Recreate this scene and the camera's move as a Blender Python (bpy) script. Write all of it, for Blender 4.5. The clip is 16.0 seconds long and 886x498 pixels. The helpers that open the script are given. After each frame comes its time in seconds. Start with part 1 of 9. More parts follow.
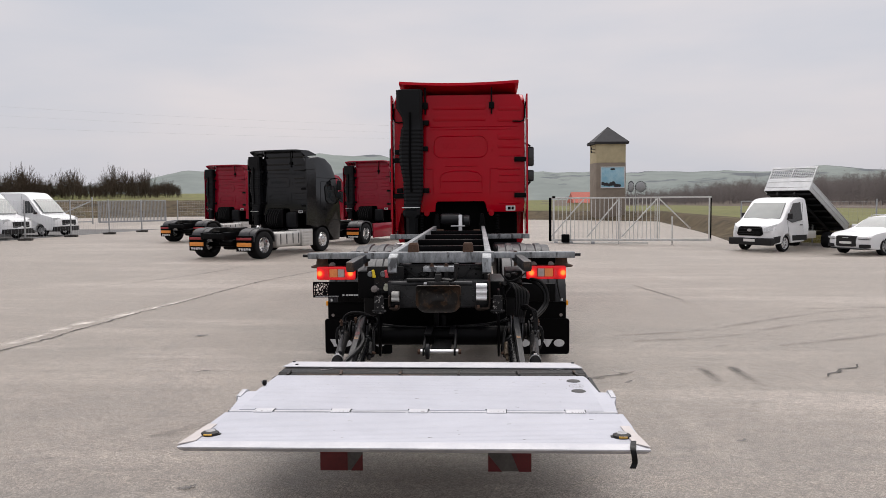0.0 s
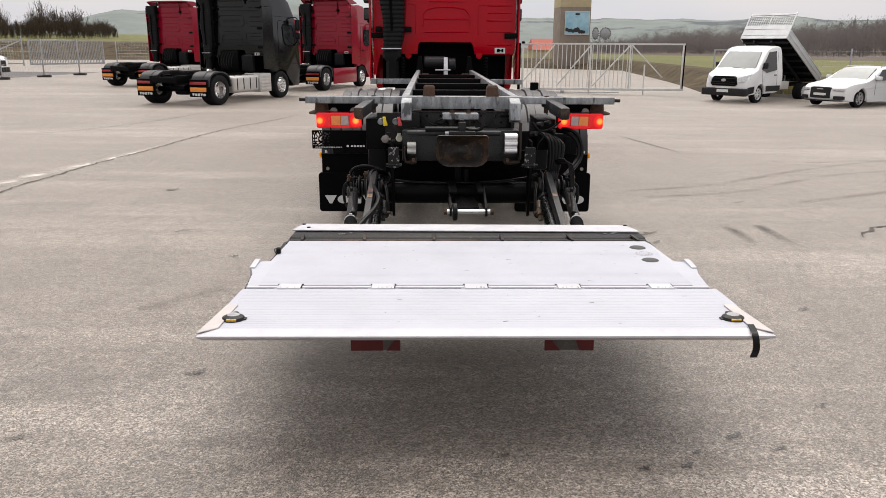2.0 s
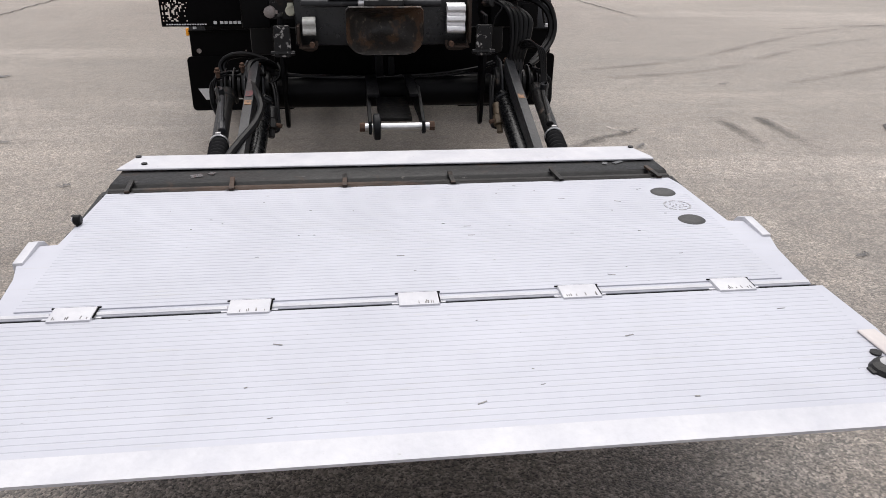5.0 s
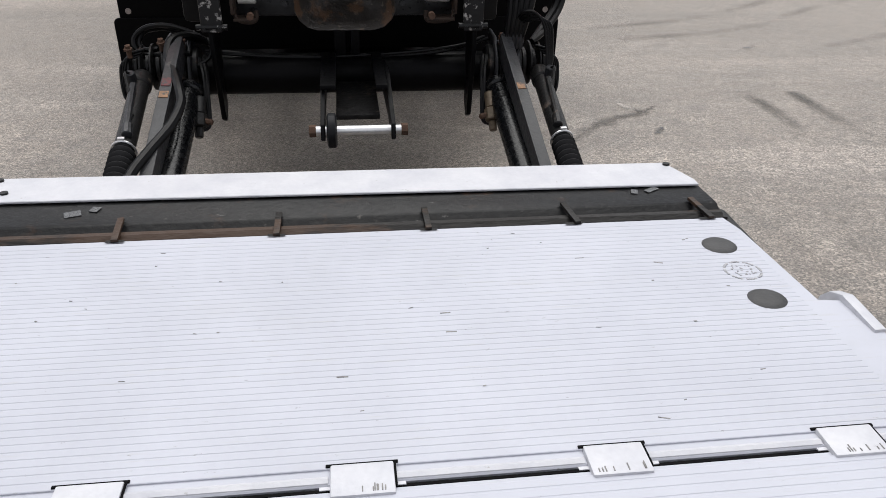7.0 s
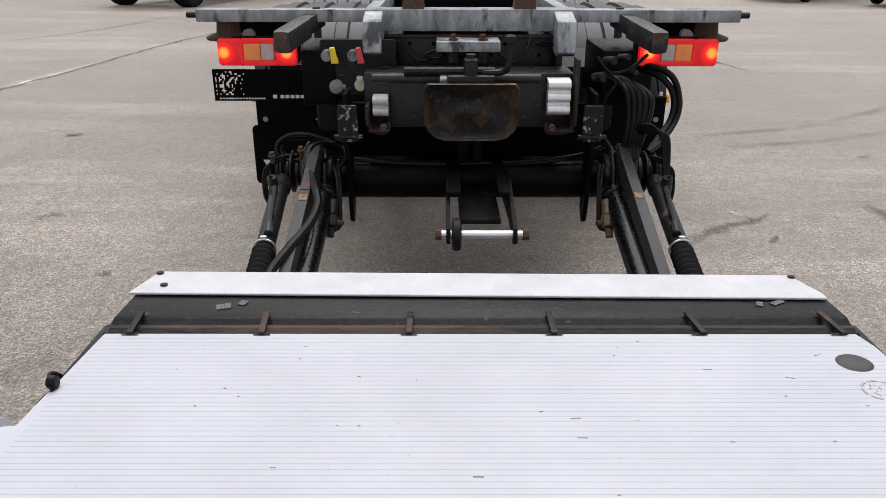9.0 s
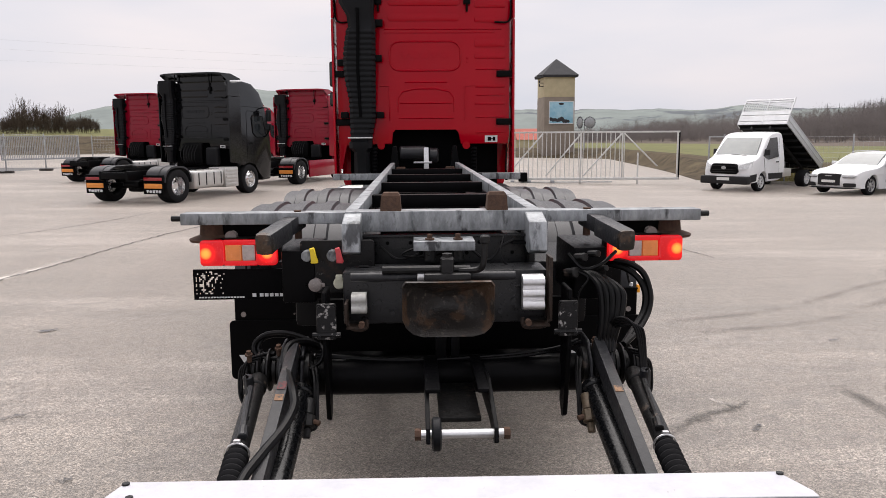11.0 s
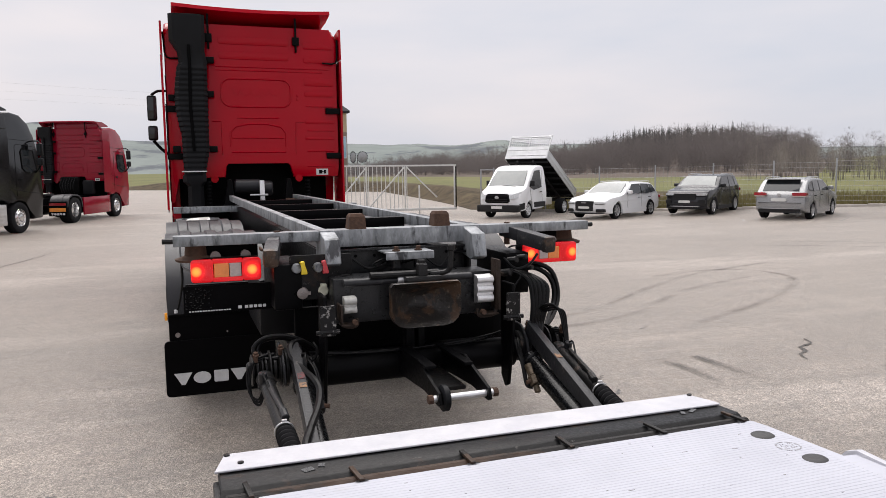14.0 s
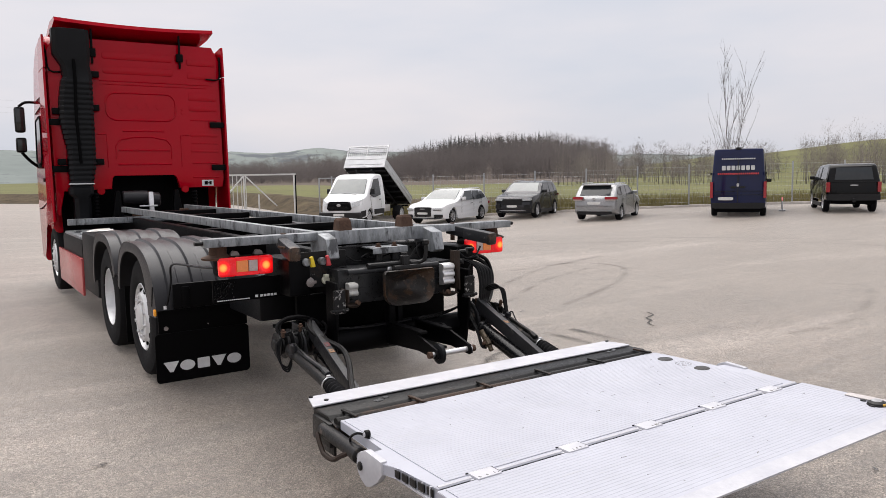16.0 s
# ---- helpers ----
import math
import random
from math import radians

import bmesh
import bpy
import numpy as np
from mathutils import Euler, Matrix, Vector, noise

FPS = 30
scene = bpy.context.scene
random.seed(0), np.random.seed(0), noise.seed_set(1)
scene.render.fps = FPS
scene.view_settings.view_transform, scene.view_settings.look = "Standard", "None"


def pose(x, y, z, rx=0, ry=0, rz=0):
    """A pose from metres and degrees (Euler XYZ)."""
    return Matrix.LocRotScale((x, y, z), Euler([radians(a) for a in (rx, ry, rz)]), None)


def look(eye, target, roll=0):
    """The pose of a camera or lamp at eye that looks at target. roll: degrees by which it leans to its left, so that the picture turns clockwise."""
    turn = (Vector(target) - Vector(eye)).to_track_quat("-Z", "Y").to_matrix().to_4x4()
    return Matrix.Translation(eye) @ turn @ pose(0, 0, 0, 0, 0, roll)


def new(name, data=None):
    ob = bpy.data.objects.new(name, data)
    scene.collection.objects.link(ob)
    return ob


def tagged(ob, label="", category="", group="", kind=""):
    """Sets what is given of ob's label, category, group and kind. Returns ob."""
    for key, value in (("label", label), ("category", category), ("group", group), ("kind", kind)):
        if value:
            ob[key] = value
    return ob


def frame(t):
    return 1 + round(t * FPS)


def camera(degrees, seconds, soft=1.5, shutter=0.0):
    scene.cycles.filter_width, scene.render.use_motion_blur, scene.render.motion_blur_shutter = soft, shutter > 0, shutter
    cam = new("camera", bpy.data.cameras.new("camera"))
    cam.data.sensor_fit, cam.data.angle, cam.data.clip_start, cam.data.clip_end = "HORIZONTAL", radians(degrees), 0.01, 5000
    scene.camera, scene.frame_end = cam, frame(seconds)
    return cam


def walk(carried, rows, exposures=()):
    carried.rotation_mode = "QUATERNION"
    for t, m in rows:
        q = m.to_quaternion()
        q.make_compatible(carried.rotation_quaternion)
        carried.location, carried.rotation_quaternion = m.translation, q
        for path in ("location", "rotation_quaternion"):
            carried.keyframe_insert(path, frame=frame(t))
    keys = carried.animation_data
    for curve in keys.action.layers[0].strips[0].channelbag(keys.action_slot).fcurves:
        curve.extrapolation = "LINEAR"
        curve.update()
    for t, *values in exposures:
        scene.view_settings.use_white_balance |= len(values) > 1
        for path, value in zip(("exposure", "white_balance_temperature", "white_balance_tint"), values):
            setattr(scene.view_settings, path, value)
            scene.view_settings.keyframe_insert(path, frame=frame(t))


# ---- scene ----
cam = camera(61.3, 16.0, soft=0.6)
PATH = [
    (0, (0.346, 0.051, 1.81), (0.252, 2.045, 1.679), -0.5),
    (0.5, (0.046, 0.11, 1.812), (0.024, 2.102, 1.643), -0.9),
    (1, (-0.121, 0.319, 1.768), (-0.139, 2.296, 1.465), -0.7),
    (1.5, (-0.175, 0.549, 1.77), (-0.184, 2.505, 1.349), -0.4),
    (2, (-0.234, 0.847, 1.718), (-0.201, 2.777, 1.194), 0.3),
    (2.5, (-0.22, 1.164, 1.693), (-0.145, 3.063, 1.07), 1.0),
    (3, (-0.156, 1.46, 1.671), (-0.072, 3.329, 0.962), 1.3),
    (3.5, (-0.199, 1.722, 1.639), (-0.109, 3.568, 0.873), 0.9),
    (4, (-0.261, 2.003, 1.621), (-0.154, 3.832, 0.819), 0.6),
    (4.5, (-0.235, 2.302, 1.598), (-0.074, 4.116, 0.771), 0.7),
    (5, (-0.166, 2.544, 1.591), (0.055, 4.336, 0.732), 0.8),
    (5.2, (-0.154, 2.656, 1.595), (0.096, 4.429, 0.705), 1.3),
    (7.3, (-0.005, 3.439, 1.565), (0.233, 5.157, 0.57), 1.5),
    (7.5, (-0.027, 3.424, 1.571), (0.168, 5.148, 0.577), 1.1),
    (8, (-0.095, 3.401, 1.573), (-0.005, 5.15, 0.607), 0.5),
    (8.5, (-0.123, 3.373, 1.587), (-0.097, 5.166, 0.7), 0.3),
    (9, (-0.12, 3.354, 1.623), (-0.116, 5.201, 0.857), 0.1),
    (9.5, (-0.117, 3.356, 1.649), (-0.101, 5.254, 1.019), -0.1),
    (10, (-0.123, 3.36, 1.67), (-0.081, 5.297, 1.174), -0.2),
    (10.2, (-0.123, 3.363, 1.676), (-0.074, 5.312, 1.228), -0.3),
    (12.3, (-0.209, 3.289, 1.651), (0.003, 5.268, 1.46), 0.1),
    (12.5, (-0.268, 3.237, 1.638), (-0.008, 5.21, 1.447), 0.1),
    (13, (-0.492, 3.047, 1.664), (-0.102, 4.998, 1.453), -0.1),
    (13.5, (-0.854, 2.914, 1.656), (-0.312, 4.828, 1.445), -0.6),
    (14, (-1.213, 2.767, 1.661), (-0.539, 4.638, 1.449), -0.7),
    (14.5, (-1.537, 2.595, 1.675), (-0.744, 4.418, 1.452), -1.0),
    (15, (-1.86, 2.475, 1.674), (-0.951, 4.243, 1.452), -1.2),
    (15.5, (-2.224, 2.319, 1.691), (-1.211, 4.03, 1.477), -1.2),
    (16, (-2.559, 2.139, 1.711), (-1.459, 3.797, 1.512), -1.1),
]
walk(cam, [(t, look(eye, target, roll)) for t, eye, target, roll in PATH], exposures=[
    (0, -0.02, 6520, 12), (0.8, -0.02, 6520, 12), (2.0, 0.22, 6720, 11), (3.0, 0.23, 6860, 11), (3.5, 0.21, 6840, 11), (4.5, 0.12, 6620, 11), (5.0, 0.09, 6460, 11),
    (8.0, 0.03, 6340, 8), (8.6, 0.05, 6340, 8), (9.2, 0.10, 6480, 11), (10.2, 0.30, 6560, 13), (12.3, 0.22, 6520, 14), (13.0, 0.22, 6520, 14), (14.5, 0.19, 6500, 12), (16, 0.20, 6500, 12)])

# ---- world, sun ----
world = bpy.data.worlds.new("overcast_sky")
scene.world = world
world.use_nodes = True
wn, wl = world.node_tree.nodes, world.node_tree.links
wn.clear()
sky = wn.new("ShaderNodeTexSky")
sky.sky_type = "NISHITA"
sky.sun_disc = False
sky.sun_elevation, sky.sun_rotation = radians(70), radians(8)
sky.air_density, sky.dust_density, sky.ozone_density = 1.0, 4.0, 1.0
grey = wn.new("ShaderNodeHueSaturation")
grey.inputs["Saturation"].default_value = 0.25
grey.inputs["Value"].default_value = 0.9
wl.new(sky.outputs["Color"], grey.inputs["Color"])
tc = wn.new("ShaderNodeTexCoord")
mp = wn.new("ShaderNodeMapping")
mp.inputs["Scale"].default_value = (1.0, 1.0, 4.0)
wl.new(tc.outputs["Generated"], mp.inputs["Vector"])
cl = wn.new("ShaderNodeTexNoise")
cl.inputs["Scale"].default_value = 2.0
cl.inputs["Detail"].default_value = 5
wl.new(mp.outputs["Vector"], cl.inputs["Vector"])
cr = wn.new("ShaderNodeValToRGB")
cr.color_ramp.elements[0].position, cr.color_ramp.elements[0].color = 0.33, (6.0, 6.3, 6.95, 1)
cr.color_ramp.elements[1].position, cr.color_ramp.elements[1].color = 0.7, (7.9, 7.45, 7.5, 1)
wl.new(cl.outputs["Fac"], cr.inputs["Fac"])
mx = wn.new("ShaderNodeMix")
mx.data_type = "RGBA"
mx.inputs[0].default_value = 0.8
wl.new(grey.outputs["Color"], mx.inputs[6])
wl.new(cr.outputs["Color"], mx.inputs[7])
bg = wn.new("ShaderNodeBackground")
bg.inputs["Strength"].default_value = 0.106
wl.new(mx.outputs[2], bg.inputs["Color"])
wo = wn.new("ShaderNodeOutputWorld")
wl.new(bg.outputs["Background"], wo.inputs["Surface"])
sun = new("sun", bpy.data.lights.new("sun", "SUN"))
sun.data.energy, sun.data.angle, sun.data.color = 3.25, radians(74), (1.0, 0.965, 0.92)
sun.matrix_world = look((1.5, 15, 30), (0, 4, 0))

# ---- tools ----
def part(name, bm, material, parent, label="", smooth=True):
    """One mesh object under a thing or a part; the mesh is in the thing's own space."""
    me = bpy.data.meshes.new(name)
    bmesh.ops.recalc_face_normals(bm, faces=bm.faces[:])
    bm.to_mesh(me)
    bm.free()
    mats = material if isinstance(material, (list, tuple)) else [material]
    for m in mats:
        me.materials.append(m)
    if smooth:
        me.shade_smooth()
        me.set_sharp_from_angle(angle=radians(35))
    ob = new(name, me)
    if parent is not None:
        ob.parent = parent
    if label:
        tagged(ob, label)
    return ob


def shared(name, me, parent, m, label=""):
    ob = new(name, me)
    ob.parent = parent
    ob.matrix_basis = m
    if label:
        tagged(ob, label)
    return ob


def thing(name, label, category, group="", kind=""):
    return tagged(new(name), label, category, group, kind)


def B():
    return bmesh.new()


def box(bm, a, b, bev=0.0, m=None, seg=2):
    c = [(p + q) / 2 for p, q in zip(a, b)]
    s = [abs(q - p) for p, q in zip(a, b)]
    mm = Matrix.Translation(c) @ Matrix.Diagonal((*s, 1))
    r = bmesh.ops.create_cube(bm, size=1, matrix=mm)
    vs = r["verts"]
    if bev > 0:
        bev = min(bev, 0.45 * min(s))
        es = list({e for v in vs for e in v.link_edges})
        r = bmesh.ops.bevel(bm, geom=es, offset=bev, segments=seg, affect="EDGES", profile=0.6)
        vs = list({v for f in r["faces"] for v in f.verts})
    if m is not None:
        bmesh.ops.transform(bm, matrix=m, verts=vs)
    return bm


def frames_along(pts):
    pts = [Vector(p) for p in pts]
    out, up = [], None
    for i, p in enumerate(pts):
        d = (pts[min(i + 1, len(pts) - 1)] - pts[max(i - 1, 0)]).normalized()
        if up is None:
            up = Vector((0, 0, 1)) if abs(d.z) < 0.9 else Vector((1, 0, 0))
        s = d.cross(up)
        if s.length < 1e-6:
            s = d.orthogonal()
        s.normalize()
        up = s.cross(d).normalized()
        out.append((p, s, up))
    return out


def smooth_path(pts, n=4):
    """A Catmull-Rom curve through the points."""
    p = [Vector(q) for q in pts]
    p = [p[0] * 2 - p[1]] + p + [p[-1] * 2 - p[-2]]
    out = []
    for i in range(1, len(p) - 2):
        for k in range(n):
            t = k / n
            a, b, c, d = p[i - 1], p[i], p[i + 1], p[i + 2]
            out.append(0.5 * (2 * b + (c - a) * t + (2 * a - 5 * b + 4 * c - d) * t * t + (3 * b - a - 3 * c + d) * t ** 3))
    return out + [p[-2]]


def tube(bm, pts, r, seg=8, r1=None):
    fr = frames_along(pts)
    n = len(fr)
    rings = []
    for i, (p, s, u) in enumerate(fr):
        if isinstance(r, (list, tuple)):
            rr = r[i]
        else:
            rr = r if r1 is None else r + (r1 - r) * i / max(1, n - 1)
        rings.append([bm.verts.new(p + s * (rr * math.cos(2 * math.pi * k / seg)) + u * (rr * math.sin(2 * math.pi * k / seg))) for k in range(seg)])
    for a, b in zip(rings, rings[1:]):
        for k in range(seg):
            bm.faces.new((a[k], a[(k + 1) % seg], b[(k + 1) % seg], b[k]))
    bm.faces.new(rings[0][::-1])
    bm.faces.new(rings[-1])
    return bm


def bar(bm, p0, p1, w, h, bev=0.004, up=(0, 0, 1)):
    """A straight rectangular bar from p0 to p1, w wide and h high."""
    p0, p1 = Vector(p0), Vector(p1)
    d = p1 - p0
    y = d.normalized()
    x = y.cross(Vector(up)).normalized()
    z = x.cross(y)
    m = Matrix((x, y, z)).transposed().to_4x4()
    m.translation = p0
    return box(bm, (-w / 2, 0, -h / 2), (w / 2, d.length, h / 2), bev, m)


def cyl(bm, p0, p1, r, seg=16, r1=None, bev=0.0):
    p0, p1 = Vector(p0), Vector(p1)
    if bev > 0:
        d = (p1 - p0).normalized() * bev
        q = r if r1 is None else r1
        return tube(bm, [p0, p0 + d * 0.01, p0 + d, p1 - d, p1 - d * 0.01, p1], [r - bev, r - bev * 0.95, r, q, q - bev * 0.95, q - bev], seg)
    return tube(bm, [p0, p1], r, seg, r1)


def lathe(bm, prof, m, seg=32):
    """A profile of (radius, height) turned round the local z of m."""
    rings = []
    for r, h in prof:
        rings.append([bm.verts.new(m @ Vector((r * math.cos(2 * math.pi * k / seg), r * math.sin(2 * math.pi * k / seg), h))) for k in range(seg)] if r > 1e-5 else [bm.verts.new(m @ Vector((0, 0, h)))])
    for a, b in zip(rings, rings[1:]):
        for k in range(seg):
            q = [a[k % len(a)], a[(k + 1) % len(a)], b[(k + 1) % len(b)], b[k % len(b)]]
            q = list(dict.fromkeys(q))
            if len(q) > 2:
                bm.faces.new(q)
    return bm


def prism(bm, poly, depth, m, bev=0.0, seg=2):
    """A polygon in local xy, thickened along local z by depth, put at m."""
    a = [bm.verts.new((x, y, 0)) for x, y in poly]
    b = [bm.verts.new((x, y, depth)) for x, y in poly]
    n = len(poly)
    fs = [bm.faces.new(a[::-1]), bm.faces.new(b)]
    for i in range(n):
        fs.append(bm.faces.new((a[i], a[(i + 1) % n], b[(i + 1) % n], b[i])))
    vs = a + b
    if bev > 0:
        es = list({e for f in fs for e in f.edges})
        r = bmesh.ops.bevel(bm, geom=es, offset=bev, segments=seg, affect="EDGES", profile=0.6)
        vs = list({v for f in r["faces"] for v in f.verts} | {v for v in vs if v.is_valid})
    bmesh.ops.transform(bm, matrix=m, verts=vs)
    return bm


# local xy of a prism onto world planes: XZ (depth along +y), YZ (depth along +x), XY (depth along +z)
def XZ(y=0.0):
    return Matrix(((1, 0, 0, 0), (0, 0, 1, y), (0, 1, 0, 0), (0, 0, 0, 1)))


def YZ(x=0.0):
    return Matrix(((0, 0, 1, x), (1, 0, 0, 0), (0, 1, 0, 0), (0, 0, 0, 1)))


def XY(z=0.0):
    return Matrix.Translation((0, 0, z))


def loft(bm, rings, caps=True):
    vv = [[bm.verts.new(p) for p in r] for r in rings]
    n = len(vv[0])
    for a, b in zip(vv, vv[1:]):
        for k in range(n):
            bm.faces.new((a[k], a[(k + 1) % n], b[(k + 1) % n], b[k]))
    if caps:
        bm.faces.new(vv[0][::-1])
        bm.faces.new(vv[-1])
    return bm


def rrect(x0, z0, x1, z1, r, n=4):
    """A rounded rectangle as a polygon."""
    out = []
    for cx, cz, a0 in ((x1 - r, z0 + r, -90), (x1 - r, z1 - r, 0), (x0 + r, z1 - r, 90), (x0 + r, z0 + r, 180)):
        for k in range(n + 1):
            a = radians(a0 + 90 * k / n)
            out.append((cx + r * math.cos(a), cz + r * math.sin(a)))
    return out


def soup(name, verts, faces, material, parent=None, smooth=False):
    me = bpy.data.meshes.new(name)
    me.from_pydata(verts, [], faces)
    mats = material if isinstance(material, (list, tuple)) else [material]
    for m in mats:
        me.materials.append(m)
    if smooth:
        me.shade_smooth()
    ob = new(name, me)
    if parent is not None:
        ob.parent = parent
    return ob


# ---- materials ----
def mat(name, c, rough=0.5, metal=0.0, var=0.15, scale=6.0, fine=60.0, bump=0.0, c2=None, spots=None, coat=0.0, emit=None, rvar=0.1, piece=0.0, spec=0.5, stretch=(1, 1, 1)):
    """Principled, with broad and fine variation, relief and, where spots is (colour, threshold, scale), patches of wear."""
    m = bpy.data.materials.new(name)
    m.use_nodes = True
    N, L = m.node_tree.nodes, m.node_tree.links
    p = N["Principled BSDF"]
    co = N.new("ShaderNodeTexCoord")
    mpn = N.new("ShaderNodeMapping")
    mpn.inputs["Scale"].default_value = stretch
    L.new(co.outputs["Object"], mpn.inputs["Vector"])

    def noise_of(s, d=4):
        n = N.new("ShaderNodeTexNoise")
        n.inputs["Scale"].default_value = s
        n.inputs["Detail"].default_value = d
        n.inputs["Roughness"].default_value = 0.6
        L.new(mpn.outputs["Vector"], n.inputs["Vector"])
        return n

    def ramp(src, lo, hi):
        r = N.new("ShaderNodeMapRange")
        r.inputs["From Min"].default_value, r.inputs["From Max"].default_value = 0.3, 0.7
        r.inputs["To Min"].default_value, r.inputs["To Max"].default_value = lo, hi
        L.new(src, r.inputs["Value"])
        return r.outputs["Result"]

    def mixc(f, a, b, blend="MIX"):
        x = N.new("ShaderNodeMix")
        x.data_type, x.blend_type = "RGBA", blend
        for sock, v in ((x.inputs[0], f), (x.inputs[6], a), (x.inputs[7], b)):
            if isinstance(v, (int, float)):
                sock.default_value = v
            elif isinstance(v, (tuple, list)):
                sock.default_value = (*v[:3], 1)
            else:
                L.new(v, sock)
        return x.outputs[2]

    big, small = noise_of(scale), noise_of(fine, 3)
    if c2 is None:
        c2 = tuple(min(1, v * (1 + 1.3 * var)) for v in c)
        c = tuple(v * (1 - var) for v in c)
    col = mixc(ramp(big.outputs["Fac"], 0, 1), c, c2)
    col = mixc(0.6 * min(1, var * 2), col, mixc(ramp(small.outputs["Fac"], 0, 1), tuple(v * 0.75 for v in c), tuple(min(1, v * 1.2) for v in c2)))
    if spots:
        sc, th, ss = spots
        sn = noise_of(ss, 6)
        r = N.new("ShaderNodeMapRange")
        r.inputs["From Min"].default_value, r.inputs["From Max"].default_value = th, th + 0.06
        L.new(sn.outputs["Fac"], r.inputs["Value"])
        col = mixc(r.outputs["Result"], col, sc)
    if piece:
        oi = N.new("ShaderNodeObjectInfo")
        mr = N.new("ShaderNodeMapRange")
        mr.inputs["To Min"].default_value, mr.inputs["To Max"].default_value = 1 - piece, 1 + piece
        L.new(oi.outputs["Random"], mr.inputs["Value"])
        hv = N.new("ShaderNodeHueSaturation")
        L.new(mr.outputs["Result"], hv.inputs["Value"])
        L.new(col, hv.inputs["Color"])
        col = hv.outputs["Color"]
    L.new(col, p.inputs["Base Color"])
    rr = ramp(small.outputs["Fac"], max(0.02, rough - rvar), min(1, rough + rvar))
    L.new(rr, p.inputs["Roughness"])
    p.inputs["Metallic"].default_value = metal
    p.inputs["Specular IOR Level"].default_value = spec
    if coat:
        p.inputs["Coat Weight"].default_value = coat
        p.inputs["Coat Roughness"].default_value = 0.06
    if bump:
        b = N.new("ShaderNodeBump")
        b.inputs["Strength"].default_value = min(1.0, bump)
        b.inputs["Distance"].default_value = 0.01
        L.new(small.outputs["Fac"], b.inputs["Height"])
        L.new(b.outputs["Normal"], p.inputs["Normal"])
    if emit:
        p.inputs["Emission Color"].default_value = (*emit[:3], 1)
        p.inputs["Emission Strength"].default_value = emit[3]
    return m


def glass(name, c, rough=0.03, alpha=1.0):
    m = bpy.data.materials.new(name)
    m.use_nodes = True
    p = m.node_tree.nodes["Principled BSDF"]
    p.inputs["Base Color"].default_value = (*c, 1)
    p.inputs["Roughness"].default_value = rough
    p.inputs["Transmission Weight"].default_value = alpha
    p.inputs["IOR"].default_value = 1.45
    return m


def blotched(m, c_dark, scale, lo, hi, amount, stretch=(1, 1, 1)):
    """Adds one more broad layer of stains to a material's base colour."""
    N, L = m.node_tree.nodes, m.node_tree.links
    p = N["Principled BSDF"]
    src = p.inputs["Base Color"].links[0].from_socket
    co = N.new("ShaderNodeTexCoord")
    n = N.new("ShaderNodeTexNoise")
    n.inputs["Scale"].default_value, n.inputs["Detail"].default_value, n.inputs["Roughness"].default_value = scale, 8, 0.7
    mq = N.new("ShaderNodeMapping")
    mq.inputs["Scale"].default_value = stretch
    L.new(co.outputs["Object"], mq.inputs["Vector"])
    L.new(mq.outputs["Vector"], n.inputs["Vector"])
    r = N.new("ShaderNodeMapRange")
    r.inputs["From Min"].default_value, r.inputs["From Max"].default_value = lo, hi
    r.inputs["To Max"].default_value = amount
    L.new(n.outputs["Fac"], r.inputs["Value"])
    x = N.new("ShaderNodeMix")
    x.data_type = "RGBA"
    x.inputs[7].default_value = (*c_dark, 1)
    L.new(r.outputs["Result"], x.inputs[0])
    L.new(src, x.inputs[6])
    L.new(x.outputs[2], p.inputs["Base Color"])
    return m


def thin_twigs(m, share=0.5):
    """Fine twigs let some light through: the same colour, partly translucent."""
    N, L = m.node_tree.nodes, m.node_tree.links
    p = N["Principled BSDF"]
    t = N.new("ShaderNodeBsdfTranslucent")
    L.new(p.inputs["Base Color"].links[0].from_socket, t.inputs["Color"])
    x = N.new("ShaderNodeMixShader")
    x.inputs["Fac"].default_value = share
    L.new(p.outputs["BSDF"], x.inputs[1])
    L.new(t.outputs["BSDF"], x.inputs[2])
    L.new(x.outputs["Shader"], N["Material Output"].inputs["Surface"])
    return m


